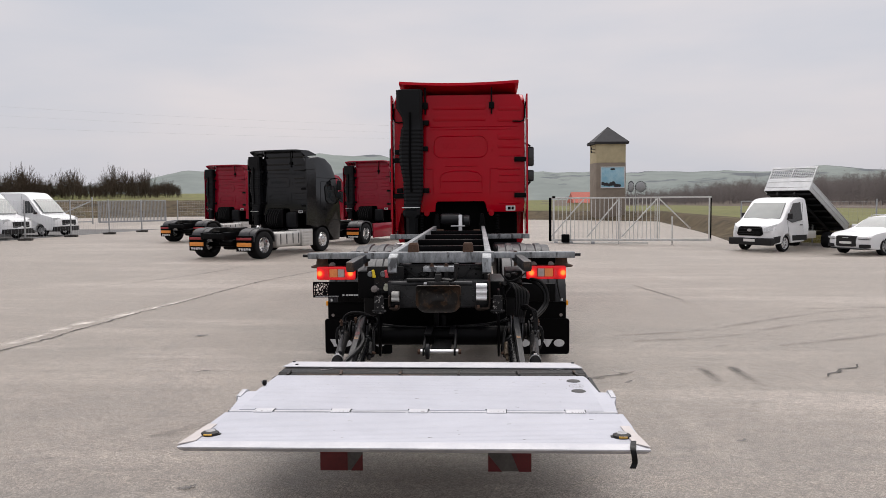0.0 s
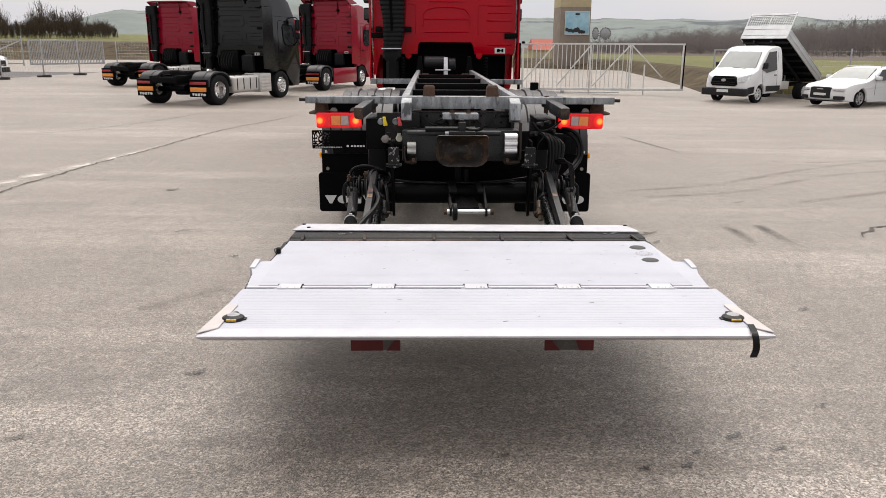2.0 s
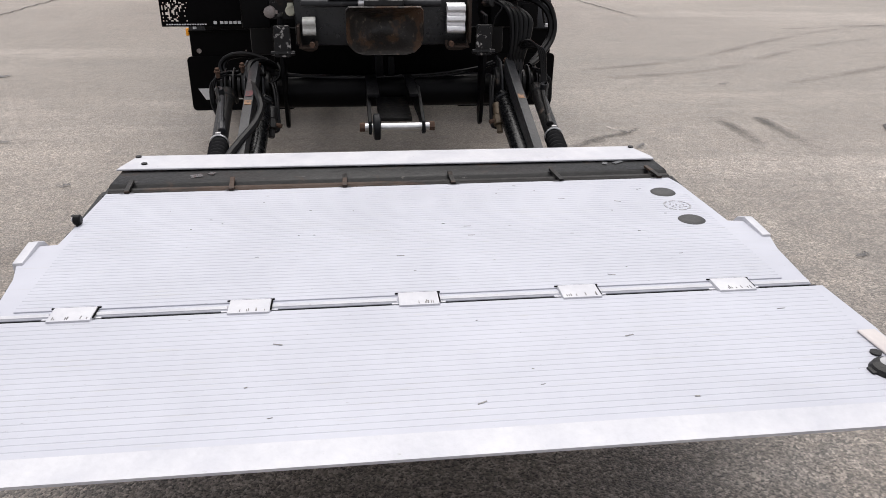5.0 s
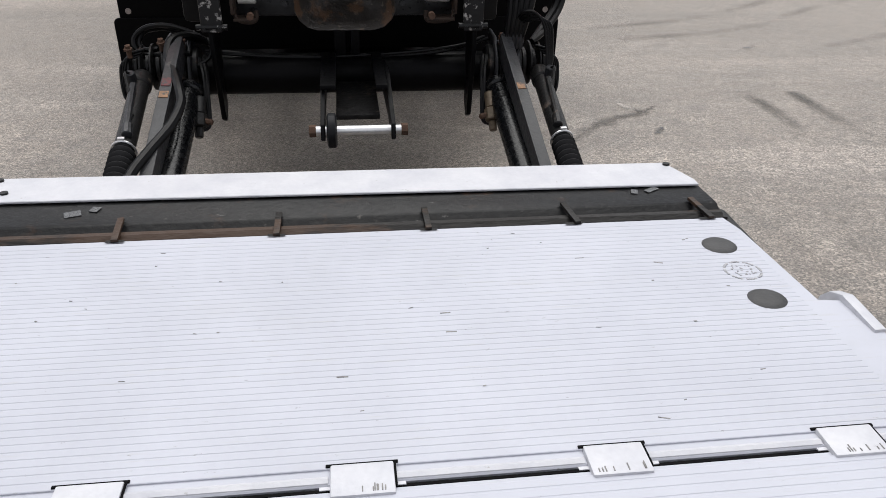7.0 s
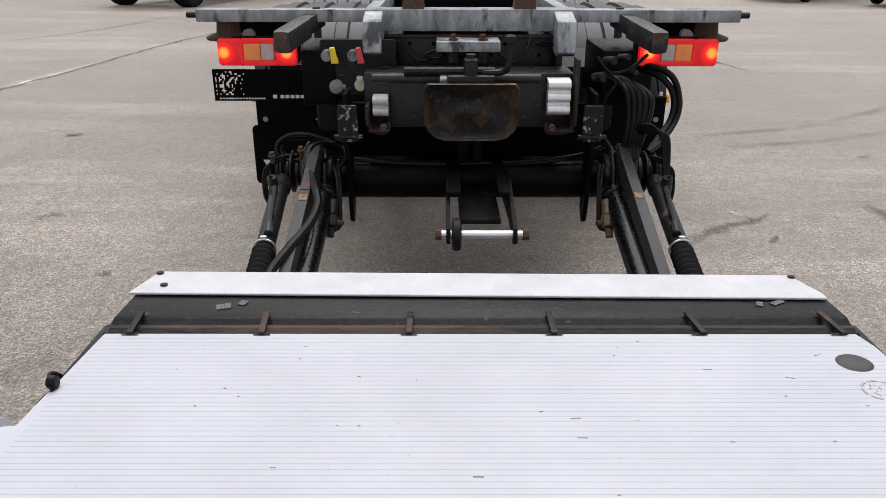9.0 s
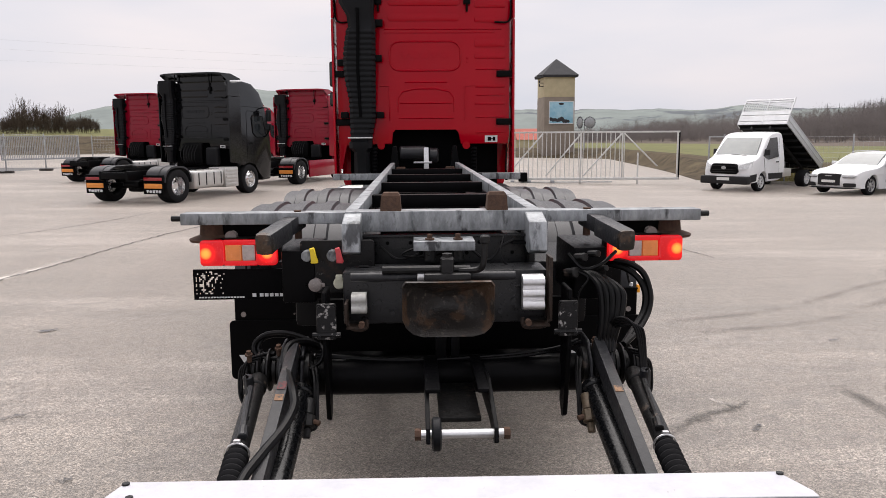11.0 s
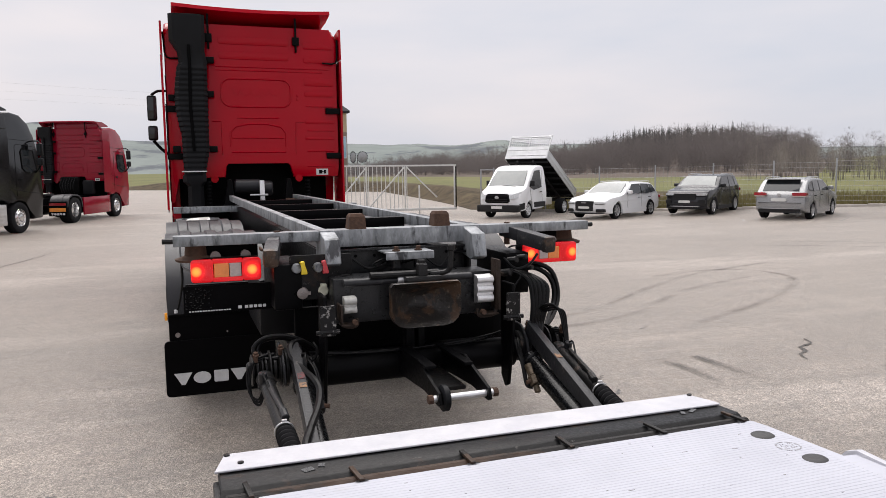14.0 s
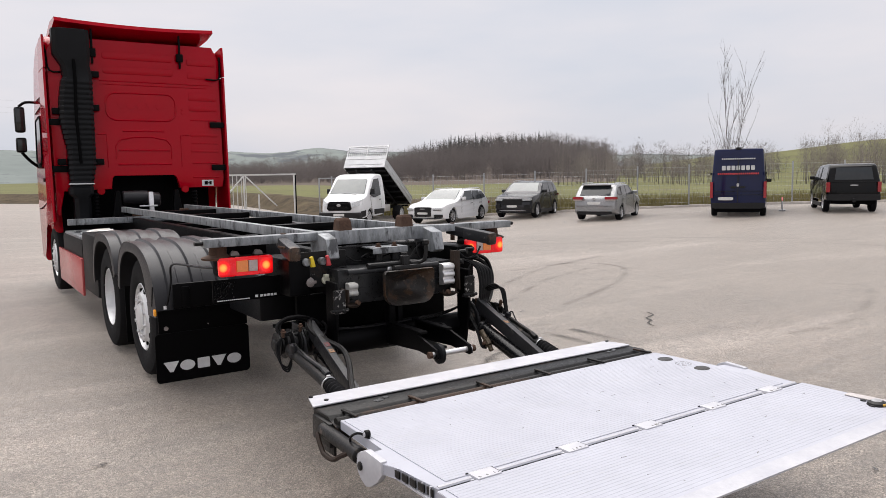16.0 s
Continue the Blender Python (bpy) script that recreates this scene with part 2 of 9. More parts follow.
def yard_material():
    """Worn asphalt: pale and dark grains a few millimetres wide, broad stains, a slight sheen."""
    m = mat("worn_asphalt", (0.125, 0.104, 0.087), 0.5, var=0.2, scale=0.22, fine=9, c2=(0.176, 0.149, 0.126), spec=0.65)
    blotched(m, (0.073, 0.065, 0.057), 0.55, 0.47, 0.75, 0.6)
    blotched(m, (0.103, 0.091, 0.082), 3.2, 0.47, 0.70, 0.55)
    blotched(m, (0.310, 0.267, 0.230), 0.9, 0.50, 0.70, 0.6, (0.16, 1, 1))
    blotched(m, (0.073, 0.065, 0.058), 1.5, 0.51, 0.70, 0.7, (0.10, 1, 1))
    blotched(m, (0.344, 0.301, 0.267), 0.42, 0.53, 0.62, 0.55, (0.22, 1, 1))
    blotched(m, (0.065, 0.058, 0.053), 2.6, 0.58, 0.66, 0.75, (0.5, 1, 1))
    blotched(m, (0.066, 0.060, 0.054), 10.0, 0.52, 0.68, 0.55, (0.7, 1, 1))
    blotched(m, (0.270, 0.235, 0.205), 14.0, 0.58, 0.72, 0.5)
    blotched(m, (0.284, 0.249, 0.215), 1.1, 0.54, 0.74, 0.4, (1, 0.22, 1))
    N, L = m.node_tree.nodes, m.node_tree.links
    p = N["Principled BSDF"]
    src = p.inputs["Base Color"].links[0].from_socket
    co = N.new("ShaderNodeTexCoord")
    for size, lo, hi in ((150.0, 0.10, 1.95), (85.0, 0.55, 1.45), (20.0, 0.88, 1.12)):
        vo = N.new("ShaderNodeTexVoronoi")
        vo.inputs["Scale"].default_value = size
        L.new(co.outputs["Object"], vo.inputs["Vector"])
        sp = N.new("ShaderNodeSeparateColor")
        L.new(vo.outputs["Color"], sp.inputs["Color"])
        r = N.new("ShaderNodeMapRange")
        r.inputs["To Min"].default_value, r.inputs["To Max"].default_value = lo, hi
        L.new(sp.outputs["Red"], r.inputs["Value"])
        hv = N.new("ShaderNodeHueSaturation")
        L.new(r.outputs["Result"], hv.inputs["Value"])
        L.new(src, hv.inputs["Color"])
        src = hv.outputs["Color"]
        if size > 100:
            b = N.new("ShaderNodeBump")
            b.inputs["Strength"].default_value, b.inputs["Distance"].default_value = 0.5, 0.004
            b.invert = True
            L.new(vo.outputs["Distance"], b.inputs["Height"])
            L.new(b.outputs["Normal"], p.inputs["Normal"])
    L.new(src, p.inputs["Base Color"])
    p.inputs["Sheen Weight"].default_value = 0.6
    p.inputs["Sheen Roughness"].default_value = 0.45
    p.inputs["Sheen Tint"].default_value = (1.0, 0.90, 0.78, 1)
    return m


M_YARD = yard_material()
M_FIELD = mat("meadow_grass", (0.102, 0.110, 0.046), 0.9, var=0.3, scale=0.03, fine=0.6, c2=(0.182, 0.180, 0.078), spec=0.1)
blotched(M_FIELD, (0.115, 0.098, 0.062), 0.12, 0.50, 0.64, 0.7)
blotched(M_FIELD, (0.06, 0.066, 0.034), 0.9, 0.50, 0.70, 0.6)
M_EARTH = mat("brown_verge", (0.055, 0.042, 0.03), 0.95, var=0.3, scale=0.3, fine=4, bump=0.3, c2=(0.115, 0.09, 0.055), spec=0.1)
blotched(M_EARTH, (0.022, 0.018, 0.013), 1.1, 0.47, 0.62, 0.8, (0.5, 1, 1))
blotched(M_EARTH, (0.12, 0.105, 0.06), 0.5, 0.56, 0.66, 0.6)
# distance haze is mixed into the pale far-hill colour
M_HILL = mat("hazed_hill_fields", (0.17, 0.192, 0.188), 0.95, var=0.2, scale=0.004, fine=0.02, c2=(0.235, 0.26, 0.245), spots=((0.125, 0.135, 0.145), 0.53, 0.008), spec=0.0)
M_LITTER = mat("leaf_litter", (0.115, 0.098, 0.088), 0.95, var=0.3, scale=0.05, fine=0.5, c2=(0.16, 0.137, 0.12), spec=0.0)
# wood and conifer colours are greyed and lightened to carry distance haze
M_WOODS = mat("hazed_bare_woods", (0.130, 0.116, 0.114), 0.95, var=0.15, scale=0.02, fine=0.3, c2=(0.180, 0.162, 0.156), spec=0.0)
M_CONIFER = mat("hazed_dark_conifers", (0.078, 0.080, 0.078), 0.95, var=0.2, scale=0.05, fine=0.4, c2=(0.105, 0.106, 0.102), spec=0.0)
M_TWIG = mat("bare_twigs", (0.09, 0.07, 0.055), 0.9, var=0.3, scale=0.5, fine=3, spec=0.1)
M_REED = mat("willow_twigs", (0.115, 0.090, 0.068), 0.9, var=0.3, scale=0.5, fine=3, spec=0.1)
for m in (M_WOODS, M_CONIFER, M_REED):
    thin_twigs(m)
M_RED = mat("red_truck_paint", (0.41, 0.001, 0.011), 0.08, var=0.05, scale=1.5, fine=200, rvar=0.02, spec=0.2)
M_RED2 = mat("dark_red_truck_paint", (0.25, 0.003, 0.018), 0.12, var=0.06, scale=1.5, fine=200, rvar=0.02, spec=0.3)
M_BLACKP = mat("black_truck_paint", (0.004, 0.004, 0.005), 0.10, var=0.1, scale=1.5, fine=200, rvar=0.03, spec=0.33)
M_POLISH = mat("polished_alloy", (0.70, 0.70, 0.70), 0.18, metal=0.9, var=0.1, scale=8, fine=80)
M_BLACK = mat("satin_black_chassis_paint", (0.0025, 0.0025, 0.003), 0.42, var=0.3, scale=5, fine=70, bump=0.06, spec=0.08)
M_PLASTIC = mat("grey_black_plastic", (0.006, 0.0065, 0.008), 0.5, var=0.15, scale=4, fine=120, bump=0.1, spec=0.18)
M_FENDER = mat("matt_dark_plastic", (0.019, 0.019, 0.022), 0.42, var=0.2, scale=4, fine=120, bump=0.1, spec=0.4)
M_RUBBER = mat("tyre_rubber", (0.010, 0.010, 0.011), 0.85, var=0.25, scale=5, fine=60, bump=0.15, spec=0.15)
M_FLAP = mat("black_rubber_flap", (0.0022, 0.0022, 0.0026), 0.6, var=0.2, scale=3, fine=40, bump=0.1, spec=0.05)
M_GALV = mat("galvanised_steel", (0.13, 0.14, 0.15), 0.45, metal=0.25, var=0.3, scale=6, fine=40, c2=(0.40, 0.42, 0.44), spots=((0.045, 0.045, 0.05), 0.56, 9), bump=0.15, stretch=(1, 1, 0.35))
M_STEEL = mat("bare_steel", (0.72, 0.72, 0.73), 0.38, metal=0.8, var=0.15, scale=6, fine=80)
blotched(M_GALV, (0.10, 0.112, 0.115), 11.0, 0.46, 0.64, 0.65, (1, 1, 0.5))
blotched(M_GALV, (0.10, 0.055, 0.03), 16.0, 0.66, 0.74, 0.7)
M_RIM = mat("silver_painted_rim", (0.68, 0.69, 0.70), 0.4, metal=0.3, var=0.1, scale=6, fine=80)
M_RUST = mat("rusty_steel", (0.05, 0.032, 0.025), 0.85, var=0.3, scale=12, fine=60, c2=(0.11, 0.065, 0.045), bump=0.3, spec=0.2)
M_DIRTY = mat("worn_black_steel", (0.010, 0.0098, 0.010), 0.40, var=0.4, scale=9, fine=60, spots=((0.085, 0.066, 0.055), 0.62, 16), bump=0.25, spec=0.25)
M_RUSTDARK = mat("rusty_black_steel", (0.018, 0.013, 0.011), 0.6, var=0.4, scale=14, fine=60, c2=(0.040, 0.026, 0.019), bump=0.3, spec=0.25)
M_BEAM = mat("dark_grey_frame_paint", (0.0085, 0.0088, 0.0098), 0.34, var=0.3, scale=6, fine=70, c2=(0.017, 0.0175, 0.019), spots=((0.07, 0.052, 0.042), 0.66, 14), bump=0.12, spec=0.35)
M_CREAMALU = mat("dull_aluminium", (0.42, 0.42, 0.40), 0.5, metal=0.3, var=0.25, scale=12, fine=60)
M_TOW = mat("tow_coupling_steel", (0.016, 0.0135, 0.012), 0.42, var=0.3, scale=8, fine=40, spots=((0.060, 0.034, 0.020), 0.50, 9), bump=0.5, spec=0.4)
blotched(M_TOW, (0.20, 0.17, 0.135), 34.0, 0.58, 0.68, 0.5)
M_ALU = mat("ribbed_aluminium_deck", (0.395, 0.404, 0.455), 0.5, var=0.05, scale=3, fine=30, c2=(0.448, 0.458, 0.513), bump=0.06)
blotched(M_ALU, (0.38, 0.38, 0.40), 5.0, 0.55, 0.8, 0.35, (0.5, 1, 1))
blotched(M_ALU, (0.20, 0.20, 0.20), 28.0, 0.66, 0.69, 0.75, (1, 3, 1))
blotched(M_ALU, (0.40, 0.40, 0.41), 9.0, 0.58, 0.70, 0.7, (0.7, 9, 1))
M_ALUEDGE = mat("cast_aluminium", (0.43, 0.435, 0.475), 0.5, metal=0.05, var=0.12, scale=8, fine=60, c2=(0.54, 0.54, 0.565), bump=0.1)
blotched(M_ALUEDGE, (0.22, 0.20, 0.18), 22.0, 0.66, 0.72, 0.7)
M_TANK = mat("brushed_aluminium_tank", (0.55, 0.54, 0.52), 0.4, metal=0.6, var=0.1, scale=4, fine=80)
M_LENS = mat("red_lamp_glass", (0.42, 0.001, 0.006), 0.2, var=0.08, scale=20, fine=120, coat=0.2, emit=(1.0, 0.01, 0.008, 0.13))
M_ORANGE = mat("orange_lamp_glass", (0.60, 0.20, 0.06), 0.2, var=0.1, scale=20, fine=120, emit=(1.0, 0.28, 0.08, 0.14))
# the pale ground's reflection is mixed into the skirt's red
M_SKIRT = mat("ground_reflecting_red_skirt", (0.50, 0.085, 0.085), 0.22, var=0.06, scale=2, fine=150, spec=0.7)
M_PALEGLASS = mat("pale_lamp_glass", (0.50, 0.42, 0.40), 0.2, var=0.15, scale=25, fine=120)
M_CLEAR = mat("clear_lamp_glass", (0.26, 0.23, 0.22), 0.2, var=0.15, scale=25, fine=120)
M_AMBER = mat("amber_marker", (0.75, 0.30, 0.02), 0.25, var=0.1, emit=(1.0, 0.4, 0.02, 0.12))
M_REFL = mat("orange_reflector_board", (0.85, 0.30, 0.05), 0.4, var=0.08, scale=20)
M_WHITE = mat("white_vehicle_paint", (0.78, 0.79, 0.80), 0.25, var=0.03, scale=1, fine=100, coat=0.4, rvar=0.03)
M_PRINT = mat("white_print", (0.62, 0.63, 0.64), 0.6, var=0.08, scale=20)
M_YELLOW = mat("yellow_plastic", (0.75, 0.55, 0.02), 0.4, var=0.1)
M_REDP = mat("red_plastic", (0.55, 0.05, 0.06), 0.4, var=0.1)
M_CREAM = mat("cream_plastic", (0.62, 0.62, 0.50), 0.4, var=0.1)
M_GLASS = mat("dark_window_glass", (0.022, 0.026, 0.029), 0.05, var=0.1, rvar=0.02, spec=0.5)
# sky reflection is put into the windscreen's pale base colour
M_SCREEN = mat("sky_paled_windscreen_glass", (0.12, 0.138, 0.135), 0.06, var=0.3, scale=1.2, rvar=0.02, spec=0.9)
M_HOSE = mat("black_hose", (0.003, 0.003, 0.0035), 0.4, var=0.2, scale=10, spec=0.2)
M_SCUFF = mat("scuffed_black_plate", (0.006, 0.006, 0.0065), 0.42, var=0.3, scale=9, fine=60, spots=((0.07, 0.065, 0.06), 0.66, 22), bump=0.2, spec=0.22)
blotched(M_SCUFF, (0.045, 0.024, 0.014), 7.0, 0.58, 0.70, 0.8)
blotched(M_SCUFF, (0.15, 0.145, 0.14), 24.0, 0.66, 0.70, 0.8, (0.6, 2.5, 1))
M_SCRAPE = mat("scraped_black_plate", (0.006, 0.006, 0.0065), 0.4, var=0.3, scale=9, fine=60, spots=((0.30, 0.29, 0.28), 0.57, 42), bump=0.25, spec=0.25)
M_ARM = mat("worn_grey_arm_paint", (0.019, 0.0195, 0.022), 0.4, var=0.3, scale=10, fine=60, spots=((0.08, 0.075, 0.07), 0.64, 12), bump=0.2, spec=0.35)


def lit_lens(m):
    """Lamp glass over lit bulbs: its glow falls off with the distance from the bulbs behind it."""
    N, L = m.node_tree.nodes, m.node_tree.links
    co = N.new("ShaderNodeTexCoord")
    sx = N.new("ShaderNodeSeparateXYZ")
    L.new(co.outputs["Object"], sx.inputs["Vector"])
    ab = N.new("ShaderNodeMath")
    ab.operation = "ABSOLUTE"
    L.new(sx.outputs["X"], ab.inputs[0])
    cb = N.new("ShaderNodeCombineXYZ")
    L.new(ab.outputs["Value"], cb.inputs["X"])
    L.new(sx.outputs["Z"], cb.inputs["Z"])
    near = None
    for x in (1.135, 0.845):
        d_ = N.new("ShaderNodeVectorMath")
        d_.operation = "DISTANCE"
        d_.inputs[1].default_value = (x, 0, 1.108)
        L.new(cb.outputs["Vector"], d_.inputs[0])
        if near is None:
            near = d_.outputs["Value"]
        else:
            mn = N.new("ShaderNodeMath")
            mn.operation = "MINIMUM"
            L.new(near, mn.inputs[0])
            L.new(d_.outputs["Value"], mn.inputs[1])
            near = mn.outputs["Value"]
    r = N.new("ShaderNodeMapRange")
    r.interpolation_type = "SMOOTHSTEP"
    r.inputs["From Min"].default_value, r.inputs["From Max"].default_value = 0.005, 0.062
    r.inputs["To Min"].default_value, r.inputs["To Max"].default_value = 1.0, 0.0
    L.new(near, r.inputs["Value"])
    p = N["Principled BSDF"]
    e = N.new("ShaderNodeValToRGB")
    e.color_ramp.elements[0].color = (0.34, 0.002, 0.004, 1)
    e.color_ramp.elements[1].color = (2.2, 0.42, 0.06, 1)
    el = e.color_ramp.elements.new(0.6)
    el.color = (0.90, 0.012, 0.008, 1)
    L.new(r.outputs["Result"], e.inputs["Fac"])
    L.new(e.outputs["Color"], p.inputs["Emission Color"])
    p.inputs["Emission Strength"].default_value = 1.0
    return m


lit_lens(M_LENS)
# ---- ground, fields and hills ----
def ss(t):
    t = max(0.0, min(1.0, t))
    return t * t * (3 - 2 * t)


def table(rows, x):
    if x <= rows[0][0]:
        return rows[0][1]
    for (a, p), (b, q) in zip(rows, rows[1:]):
        if x <= b:
            return p + (q - p) * ss((x - a) / (b - a))
    return rows[-1][1]


def gz(x, y):
    """Height of the yard, which falls to a drain near the tipper van."""
    z = -0.05 * ss((y - 11) / 13) - 0.17 * ss((y - 11) / 13) * ss((x + 2) / 8) * (1 - ss((x - 19) / 13))
    return z - 0.22 * math.exp(-((x - 13) / 9) ** 2 - ((y - 31) / 8) ** 2)


CX, CY = 0.0, 10.0
YARD = [(12.6, 36.8), (27, 26.7), (42, 16.2), (60, -15), (30, -60), (-60, -60), (-120, 0), (-105, 70), (-64, 86), (-33, 94), (-6, 84), (16, 66)]


def yard_reach(a):
    """Distance from the middle of the yard to its edge, at the angle a from +x."""
    d = Vector((math.cos(a), math.sin(a)))
    best = 200.0
    for (x0, y0), (x1, y1) in zip(YARD, YARD[1:] + YARD[:1]):
        p, e = Vector((x0 - CX, y0 - CY)), Vector((x1 - x0, y1 - y0))
        den = d.x * e.y - d.y * e.x
        if abs(den) > 1e-9:
            t = (p.x * e.y - p.y * e.x) / den
            u = (p.x * d.y - p.y * d.x) / den
            if t > 0 and -1e-6 <= u <= 1.000001:
                best = min(best, t)
    return best


def azimuth(x, y):
    return math.degrees(math.atan2(x - CX, y - CY))


HILL = [(-180, 0), (4, 0), (12, 0.0), (21, 0.35), (28, 0.6), (36, 1.75), (42, 1.85), (48, 0.8), (56, 1.5), (66, 2.4), (85, 2.6), (110, 0.5), (140, 0)]


def land(x, y, r, edge):
    """Height of the land beyond the yard: a bank at the left, a wooded hill at the right."""
    a = azimuth(x, y)
    z = gz(x, y) * (1 - ss((r - edge) / 60)) - 0.3 * ss((r - edge) / 40)
    bank = ss((-6 - a) / 8) * (1 - ss((-80 - a) / 20))
    z += bank * (2.0 * ss((r - edge - 0.5) / 10) + 1.6 * ss((r - edge - 8) / 30))
    z += 0.8 * ss((a + 6) / 6) * (1 - ss((a - 22) / 8)) * ss((r - edge - 1) / 5) * (1 - 0.5 * ss((r - edge - 8) / 20))
    z += 300 * math.tan(radians(table(HILL, a))) * ss((r - 150) / 190)
    return z


bm = B()
NA, inner, rings = 360, 26, []
outs = [0.0, 0.6, 2.6, 5, 9, 15, 24, 36, 55, 80, 110, 150, 180, 210, 240, 270, 300, 340, 420, 600, 900, 1400, 2200, 3400]
for i in range(inner):
    f = (i + 0.0) / (inner - 1)
    rings.append(("in", f ** 1.25))
for o in outs[1:]:
    rings.append(("out", o))
verts, faces, which = [(CX, CY, 0.0)], [], []
for kind, v in rings[1:]:
    for k in range(NA):
        a = 2 * math.pi * k / NA
        e = yard_reach(a)
        r = e * v if kind == "in" else e + v
        x, y = CX + r * math.cos(a), CY + r * math.sin(a)
        verts.append((x, y, gz(x, y) if kind == "in" else land(x, y, r, e)))
for k in range(NA):
    faces.append((0, 1 + k, 1 + (k + 1) % NA))
    which.append(0)
for i in range(len(rings) - 2):
    for k in range(NA):
        a, b = 1 + i * NA, 1 + (i + 1) * NA
        faces.append((a + k, b + k, b + (k + 1) % NA, a + (k + 1) % NA))
        j = i + 2 - inner
        az_ = azimuth(verts[b + k][0], verts[b + k][1])
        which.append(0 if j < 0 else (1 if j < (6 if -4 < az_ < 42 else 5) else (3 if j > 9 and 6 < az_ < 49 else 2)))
ground = soup("ground", verts, faces, [M_YARD, M_EARTH, M_FIELD, M_LITTER], smooth=True)
ground.data.polygons.foreach_set("material_index", which)
tagged(ground, "worn grey yard surface running out into verge and meadows", "ground", kind="structure")

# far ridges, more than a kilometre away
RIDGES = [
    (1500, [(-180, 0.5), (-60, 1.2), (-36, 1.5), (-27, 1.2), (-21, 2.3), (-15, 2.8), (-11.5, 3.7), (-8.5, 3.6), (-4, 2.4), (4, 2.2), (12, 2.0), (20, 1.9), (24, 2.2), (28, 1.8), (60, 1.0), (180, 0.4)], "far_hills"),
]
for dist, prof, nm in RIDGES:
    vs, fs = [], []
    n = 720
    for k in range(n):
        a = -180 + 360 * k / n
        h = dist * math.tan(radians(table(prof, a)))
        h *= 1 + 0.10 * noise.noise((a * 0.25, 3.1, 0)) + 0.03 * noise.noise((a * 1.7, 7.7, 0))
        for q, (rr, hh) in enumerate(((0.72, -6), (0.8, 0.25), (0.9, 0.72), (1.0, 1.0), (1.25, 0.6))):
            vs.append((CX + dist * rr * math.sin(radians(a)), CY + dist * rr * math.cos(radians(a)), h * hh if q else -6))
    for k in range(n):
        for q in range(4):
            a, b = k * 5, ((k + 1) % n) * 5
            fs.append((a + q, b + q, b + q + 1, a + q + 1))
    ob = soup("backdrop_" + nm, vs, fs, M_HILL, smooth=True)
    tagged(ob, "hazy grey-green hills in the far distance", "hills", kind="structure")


# ---- bare trees ----
def branch_arrays(rnd, height, spread, levels, kids, r0, lean=0.0, twig=0.004, up=0.25):
    """Points and triangles of a leafless tree made of tapered three-sided limbs."""
    V, Fc = [], []

    def limb(p, d, length, r, lev):
        n = 3 if lev > 0 else 5
        pts, q, dd = [p.copy()], p.copy(), d.copy()
        for i in range(n):
            dd = (dd + Vector((rnd.uniform(-1, 1), rnd.uniform(-1, 1), rnd.uniform(-0.4, 1) * up * 2)) * 0.16).normalized()
            q = q + dd * (length / n)
            pts.append(q.copy())
        base = len(V)
        for i, c in enumerate(pts):
            rr = r * (1 - 0.85 * i / n) + twig * 0.5
            s = dd.orthogonal().normalized()
            t = dd.cross(s)
            for k in range(3):
                w = s * math.cos(2.0944 * k) + t * math.sin(2.0944 * k)
                V.append(tuple(c + w * rr))
        for i in range(n):
            for k in range(3):
                a, b = base + 3 * i + k, base + 3 * i + (k + 1) % 3
                Fc.append((a, b, b + 3))
                Fc.append((a, b + 3, a + 3))
        if lev < levels:
            for j in range(kids[lev]):
                f = rnd.uniform(0.22 if lev == 0 else 0.15, 1.0)
                i = min(n - 1, int(f * n))
                c = pts[i].lerp(pts[i + 1], f * n - i)
                az = rnd.uniform(0, 6.283)
                s = Vector((math.cos(az), math.sin(az), rnd.uniform(0.2, 1.0) * (1.6 - spread)))
                nd = (dd * 0.55 + s.normalized() * spread).normalized()
                limb(c, nd, length * rnd.uniform(0.32, 0.55) * (1.15 - 0.6 * f if lev == 0 else 1), r * 0.45, lev + 1)

    limb(Vector((0, 0, -0.2)), Vector((lean, 0, 1)).normalized(), height, r0, 0)
    return np.array(V), np.array(Fc)


def scatter(name, kinds, places, material):
    """Many copies of a few tree shapes, joined to one mesh: places are (x, y, z, scale, turn, kind)."""
    VV, FF, n = [], [], 0
    for x, y, z, s, turn, k in places:
        V, Fc = kinds[k]
        c, q = math.cos(turn) * s, math.sin(turn) * s
        W = np.stack((V[:, 0] * c - V[:, 1] * q + x, V[:, 0] * q + V[:, 1] * c + y, V[:, 2] * s + z), 1)
        VV.append(W)
        FF.append(Fc + n)
        n += len(V)
    VV, FF = np.concatenate(VV), np.concatenate(FF)
    me = bpy.data.meshes.new(name)
    me.vertices.add(len(VV))
    me.vertices.foreach_set("co", VV.astype(np.float32).ravel())
    me.loops.add(FF.size)
    me.loops.foreach_set("vertex_index", FF.astype(np.int32).ravel())
    me.polygons.add(len(FF))
    me.polygons.foreach_set("loop_start", np.arange(0, FF.size, 3, dtype=np.int32))
    me.update(calc_edges=True)
    me.materials.append(material)
    return new(name, me)


